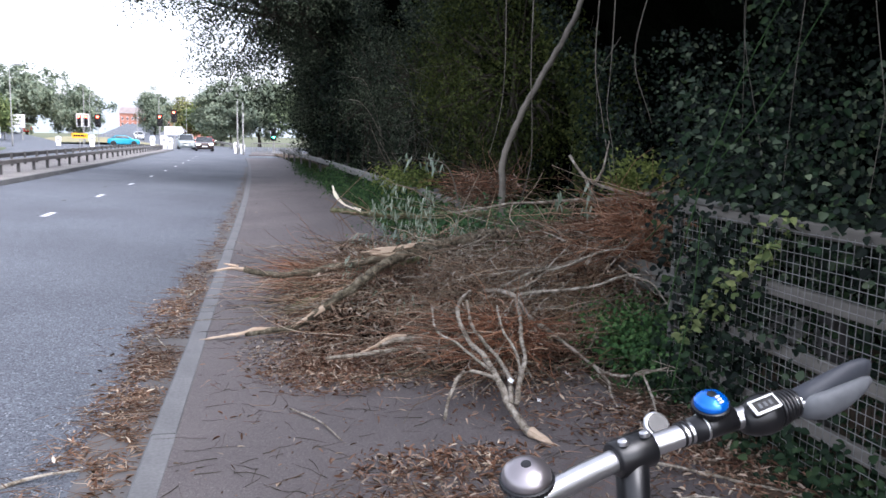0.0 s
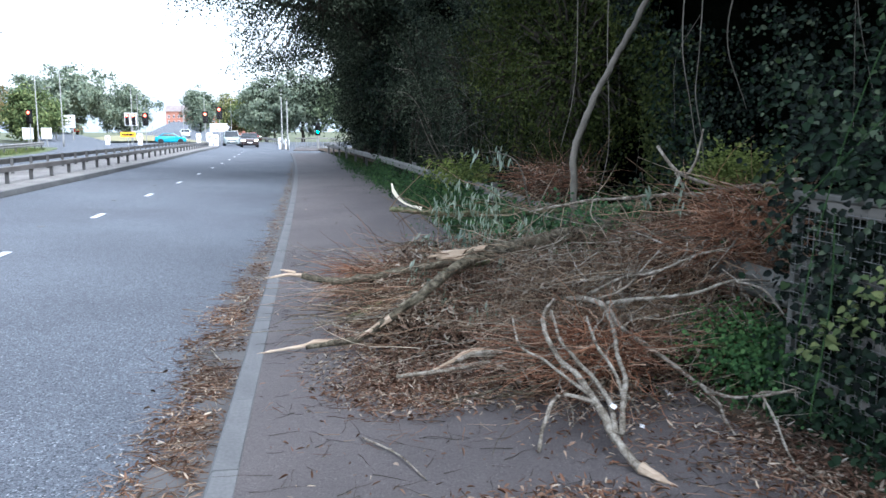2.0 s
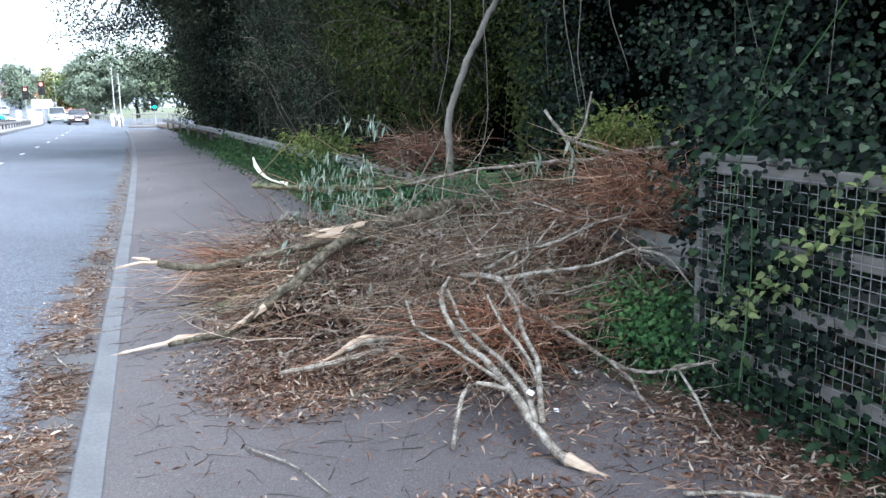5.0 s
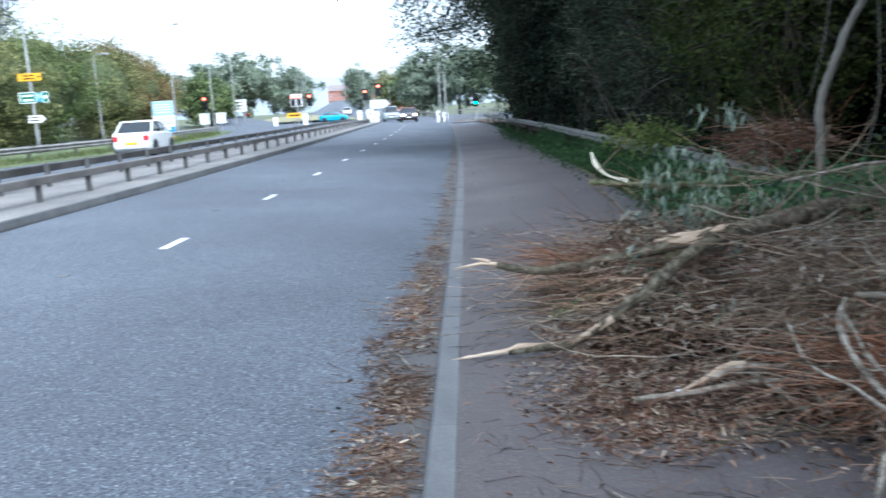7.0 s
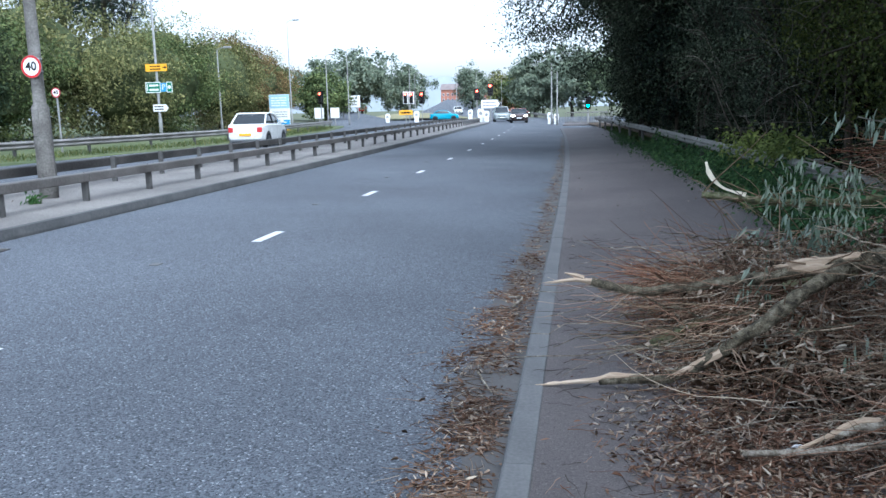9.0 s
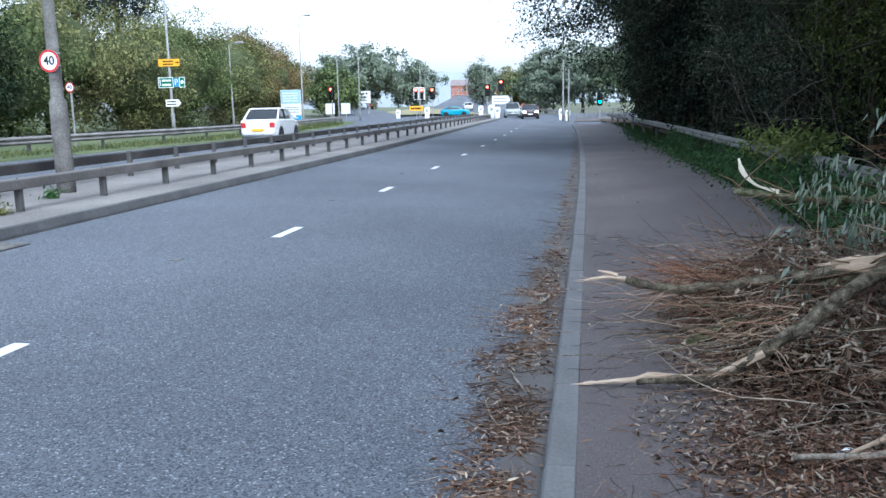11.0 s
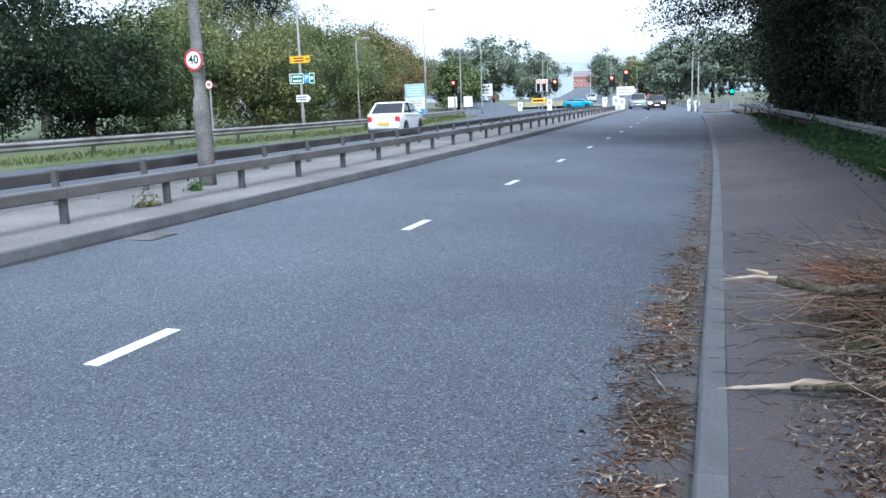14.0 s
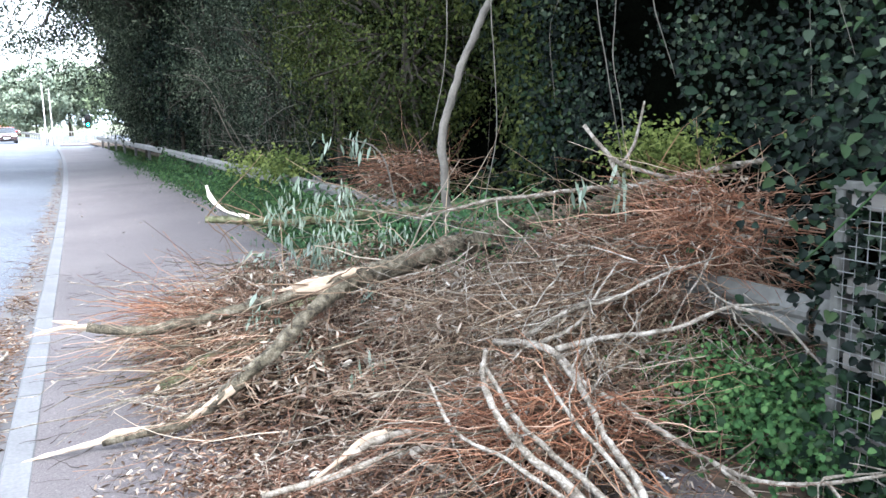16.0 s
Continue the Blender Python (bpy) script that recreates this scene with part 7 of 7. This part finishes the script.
for s in (1, -1):
    gp = part("grip", pad(s, ((0.222, -0.004, 0, 0.02, 0.02), (0.24, -0.006, 0.002, 0.024, 0.02), (0.265, -0.01, 0.006, 0.031, 0.018), (0.295, -0.016, 0.012, 0.035, 0.016), (0.318, -0.02, 0.015, 0.032, 0.014), (0.33, -0.022, 0.016, 0.022, 0.008)), radians(118)), DARK_RUBBER, bike, "dark grey ergonomic rubber grip", smooth=True)
    part("palm_pad", pad(s, ((0.224, -0.012, -0.006, 0.015, 0.013), (0.235, -0.018, -0.009, 0.023, 0.015), (0.255, -0.024, -0.012, 0.028, 0.015), (0.285, -0.03, -0.008, 0.026, 0.014), (0.31, -0.033, 0.0, 0.017, 0.011), (0.324, -0.033, 0.004, 0.007, 0.006)), radians(112)), GREY_RUBBER, gp, "lighter grey palm pad", smooth=True)
    if s == 1:
        for k in range(5):
            r = 0.029 - 0.0014 * k
            part("shifter_ring", Geo().lathe((s * (0.196 + 0.0062 * k), -0.001, BZ), (1, 0, 0), [(-0.003, r - 0.003), (-0.002, r), (0.002, r), (0.003, r - 0.003)], 36), BLACK, bike, "black ribbed twist shifter", smooth=True)
        part("shifter_housing", Geo().lathe((s * 0.145, 0.001, BZ), (s, 0, 0), [(0, 0.0165), (0.003, 0.02), (0.014, 0.028), (0.03, 0.033), (0.042, 0.033), (0.048, 0.028)], 36), BLACK, bike, "black plastic shifter housing", smooth=True)
        part("bar_sleeve", Geo().tube([(s * 0.088, 0.0155, BZ), (s * 0.115, 0.012, BZ), (s * 0.15, 0.008, BZ)], 0.0172, 24), BLACK, bike, "black plastic sleeve", smooth=True)
        for x in (0.072, 0.08):
            part("rubber_band", Geo().lathe((s * x, 0.0165, BZ), (1, 0, 0), [(-0.0022, 0.0146), (-0.0015, 0.0165), (0.0015, 0.0165), (0.0022, 0.0146)], 28), BLACK, bike, smooth=True)
        part("sleeve_ring", Geo().lathe((s * 0.105, 0.0135, BZ), (1, 0, 0), [(-0.002, 0.017), (-0.0015, 0.0182), (0.0015, 0.0182), (0.002, 0.017)], 28), CHROME, bike, smooth=True)
    part("brake_lever", Geo().tube(smooth_path([(s * 0.115, 0.02, BZ - 0.01), (s * 0.15, 0.06, BZ - 0.02), (s * 0.26, 0.05, BZ - 0.03)], 0.02), 0.007, 10), BLACK, bike, smooth=True)


def leaned(geo):
    """Tips a piece on top of the shifter back towards the rider."""
    m = Matrix.Translation((0, 0, BZ)) @ Matrix.Rotation(radians(38), 4, "X") @ Matrix.Translation((0, 0, -BZ))
    geo.v = [tuple(m @ Vector(p)) for p in geo.v]
    return geo


ind = part("gear_window", leaned(Geo().box(0.15, 0.188, -0.013, 0.013, BZ + 0.022, BZ + 0.034, 0.003)), BLACK, bike, "gear display in a white frame")
for a, b_, c_, d_ in ((0.152, 0.186, 0.0095, 0.0125), (0.152, 0.186, -0.0135, -0.009), (0.149, 0.1535, -0.0125, 0.0125), (0.186, 0.1885, -0.0125, 0.0125)):
    part("window_edge", leaned(Geo().box(a, b_, c_, d_, BZ + 0.0335, BZ + 0.0362, 0.0008)), WHITE, ind)
for k in range(3):
    part("gear_mark", leaned(Geo().box(0.16 + 0.008 * k, 0.164 + 0.008 * k, -0.004, 0.004, BZ + 0.0335, BZ + 0.0348)), GREY_RUBBER, ind)
# the shifters and grips are slim and stand a little further out
slim = Matrix.Translation((0, 0, BZ - 0.008)) @ Matrix.Diagonal((1.08, 0.84, 0.84, 1)) @ Matrix.Translation((0, 0, -BZ))
for ob in bike.children_recursive:
    if ob.name.split(".")[0] in ("grip", "palm_pad") and ob.data.vertices[0].co.x < 0:
        ob.data.transform(Matrix.Translation((0.045, 0, 0)))
    if ob.name.split(".")[0] in ("grip", "palm_pad", "shifter_ring", "shifter_housing", "gear_window", "window_edge", "gear_mark"):
        ob.data.transform(slim)


def bell(x, mat, r, label):
    axis = Vector((0, -0.32, 1)).normalized()
    c = Vector((x, 0.012, BZ + 0.024))
    dome = [(0.004, r * 0.97), (0.0045, r)] + [(0.006 + r * 0.62 * math.sin(w), max(0.003, r * math.cos(w))) for w in [math.pi / 2 * k / 9 for k in range(10)]]
    b = part("bell", Geo().lathe(c, axis, dome, 56), mat, bike, label, smooth=True)
    part("bell_base", Geo().lathe(c, axis, [(-0.006, r * 0.7), (-0.004, r * 1.02), (-0.003, r * 1.08), (0.003, r * 1.08), (0.0038, r * 1.0)], 56), BLACK, b, "black toothed ring")
    for k in range(36):
        w = 2 * math.pi * k / 36
        side = axis.orthogonal().normalized()
        o = c + (side * math.cos(w) + axis.cross(side) * math.sin(w)) * r * 1.075
        part("tooth", Geo().lathe(o, axis, [(-0.003, 0.0013), (0.003, 0.0013)], 6), BLACK, b)
    part("bell_cap", Geo().lathe(c + axis * (0.005 + r * 0.62), axis, [(0, 0.0065), (0.0015, 0.006), (0.002, 0.002)], 24), BLACK, b)
    part("bell_foot", Geo().lathe((x, 0.014, BZ), (0, 0, 1), [(0.01, 0.012), (0.02, 0.012)], 24), BLACK, b)
    return b


bl = bell(0.122, BLUE_METAL, 0.0225, "shiny blue bell")
# the small white print on its front
for k in range(3):
    part("printed_mark", Geo().box(0.119, 0.125, -0.0125 + 0.0034 * k, -0.0108 + 0.0034 * k, BZ + 0.0355 + 0.0027 * k, BZ + 0.038 + 0.0027 * k), WHITE, bl)
bell(-0.15, plain_mat("brushed_bell_metal", (0.36, 0.33, 0.34), 0.32, 0.9), 0.03, "brushed silver bell")
fit = part("round_fitting", Geo().lathe((0.052, 0.04, BZ + 0.012), (0, -0.8, 0.6), [(0, 0.016), (0.006, 0.018), (0.009, 0.0165), (0.009, 0.013)], 32), CHROME, bike, "small round chrome fitting", smooth=True)
part("dark_lens", Geo().lathe((0.052, 0.04 - 0.0071, BZ + 0.012 + 0.0055), (0, -0.8, 0.6), [(0, 0.0135), (0.0035, 0.0135)], 28), BLACK, fit)
part("cable", Geo().tube(smooth_path([(0.12, 0.03, BZ - 0.01), (0.06, 0.09, BZ - 0.05), (0.0, 0.08, BZ - 0.15), (-0.02, 0.02, BZ - 0.35)], 0.03), 0.0025, 6), BLACK, bike)
# frame, fork and wheels
part("head_tube", Geo().tube([(0, -0.02, BZ - 0.24), (0, 0.03, BZ - 0.42)], 0.022, 12), BLACK, bike)
for s in (-1, 1):
    part("fork_blade", Geo().tube(smooth_path([(s * 0.03, 0.03, BZ - 0.42), (s * 0.05, 0.08, 0.55), (s * 0.05, 0.16, 0.34)], 0.05), 0.012, 8), BLACK, bike)
for a, b_ in (((0, 0.0, BZ - 0.28), (0, -0.5, 0.78)), ((0, 0.025, BZ - 0.4), (0, -0.4, 0.32)), ((0, -0.55, 0.92), (0, -0.4, 0.32)), ((0.05, -0.4, 0.32), (0.06, -0.88, 0.34)), ((-0.05, -0.4, 0.32), (-0.06, -0.88, 0.34)), ((0.03, -0.52, 0.78), (0.06, -0.88, 0.34)), ((-0.03, -0.52, 0.78), (-0.06, -0.88, 0.34))):
    part("frame_tube", Geo().tube([a, b_], 0.016, 10), BLACK, bike)
part("saddle", Geo().loft([[(-w_, y, 0.94), (w_, y, 0.94), (w_ * 0.8, y, 0.99), (-w_ * 0.8, y, 0.99)] for y, w_ in ((-0.4, 0.02), (-0.5, 0.03), (-0.6, 0.07), (-0.68, 0.08))]), BLACK, bike)
for y in (0.16, -0.88):
    ring = [(0, y + 0.325 * math.cos(2 * math.pi * k / 40), 0.345 + 0.325 * math.sin(2 * math.pi * k / 40)) for k in range(41)]
    wh = part("tyre", Geo().tube(ring, 0.02, 8), RUBBER, bike)
    part("rim", Geo().tube([(0, y + 0.3 * math.cos(2 * math.pi * k / 40), 0.345 + 0.3 * math.sin(2 * math.pi * k / 40)) for k in range(41)], 0.01, 6), ALLOY, wh)
    part("hub", Geo().lathe((-0.05, y, 0.345), (1, 0, 0), [(0, 0.02), (0.1, 0.02)], 10), ALLOY, wh)
    for k in range(16):
        a = 2 * math.pi * k / 16
        part("spoke", Geo().tube([(0.03 * (-1) ** k, y, 0.345), (0, y + 0.3 * math.cos(a), 0.345 + 0.3 * math.sin(a))], 0.0012, 4), CHROME, wh)
part("kickstand", Geo().tube([(-0.04, -0.5, 0.3), (-0.2, -0.46, -0.005)], 0.009, 8), BLACK, bike)

# ---- kerb stones ----
tagged(strip("kerb_bed", -0.141, 0.0, -30, 61, lambda x, y: -0.008 - 0.3 * max(0, -0.11 - x), DARK_KERB, 3, 1.0), "dark mortar bed between the kerb stones")
kb = tagged(new("kerb"), "line of pale grey concrete kerb stones along the footway", kind="structure")
prof = [(-0.143, -0.22), (0.0, -0.22), (0.0, -0.002), (-0.006, 0.004), (-0.118, 0.004), (-0.126, 0.0), (-0.143, -0.03)]
stone = Geo()
n = len(prof)
stone.v = [(x, 0.004, z) for x, z in prof] + [(x, 1.039, z) for x, z in prof]
stone.f = [tuple(range(n)), tuple(range(2 * n - 1, n - 1, -1))] + [(i, n + i, n + (i + 1) % n, (i + 1) % n) for i in range(n)]
stone_mesh = stone.mesh("kerb_stone", KERB)
for k in range(-8, 53):
    y = 6.84 + 1.043 * k
    ob = part("kerb_stone", stone_mesh, KERB, kb)
    ob.location = (bend_x(y) + 0.0012 * ((k * 37) % 5 - 2), y, 0.0006 * ((k * 53) % 7 - 3))
    ob.rotation_euler = (0, 0, -math.atan((bend_x(y + 1.04) - bend_x(y)) / 1.04))
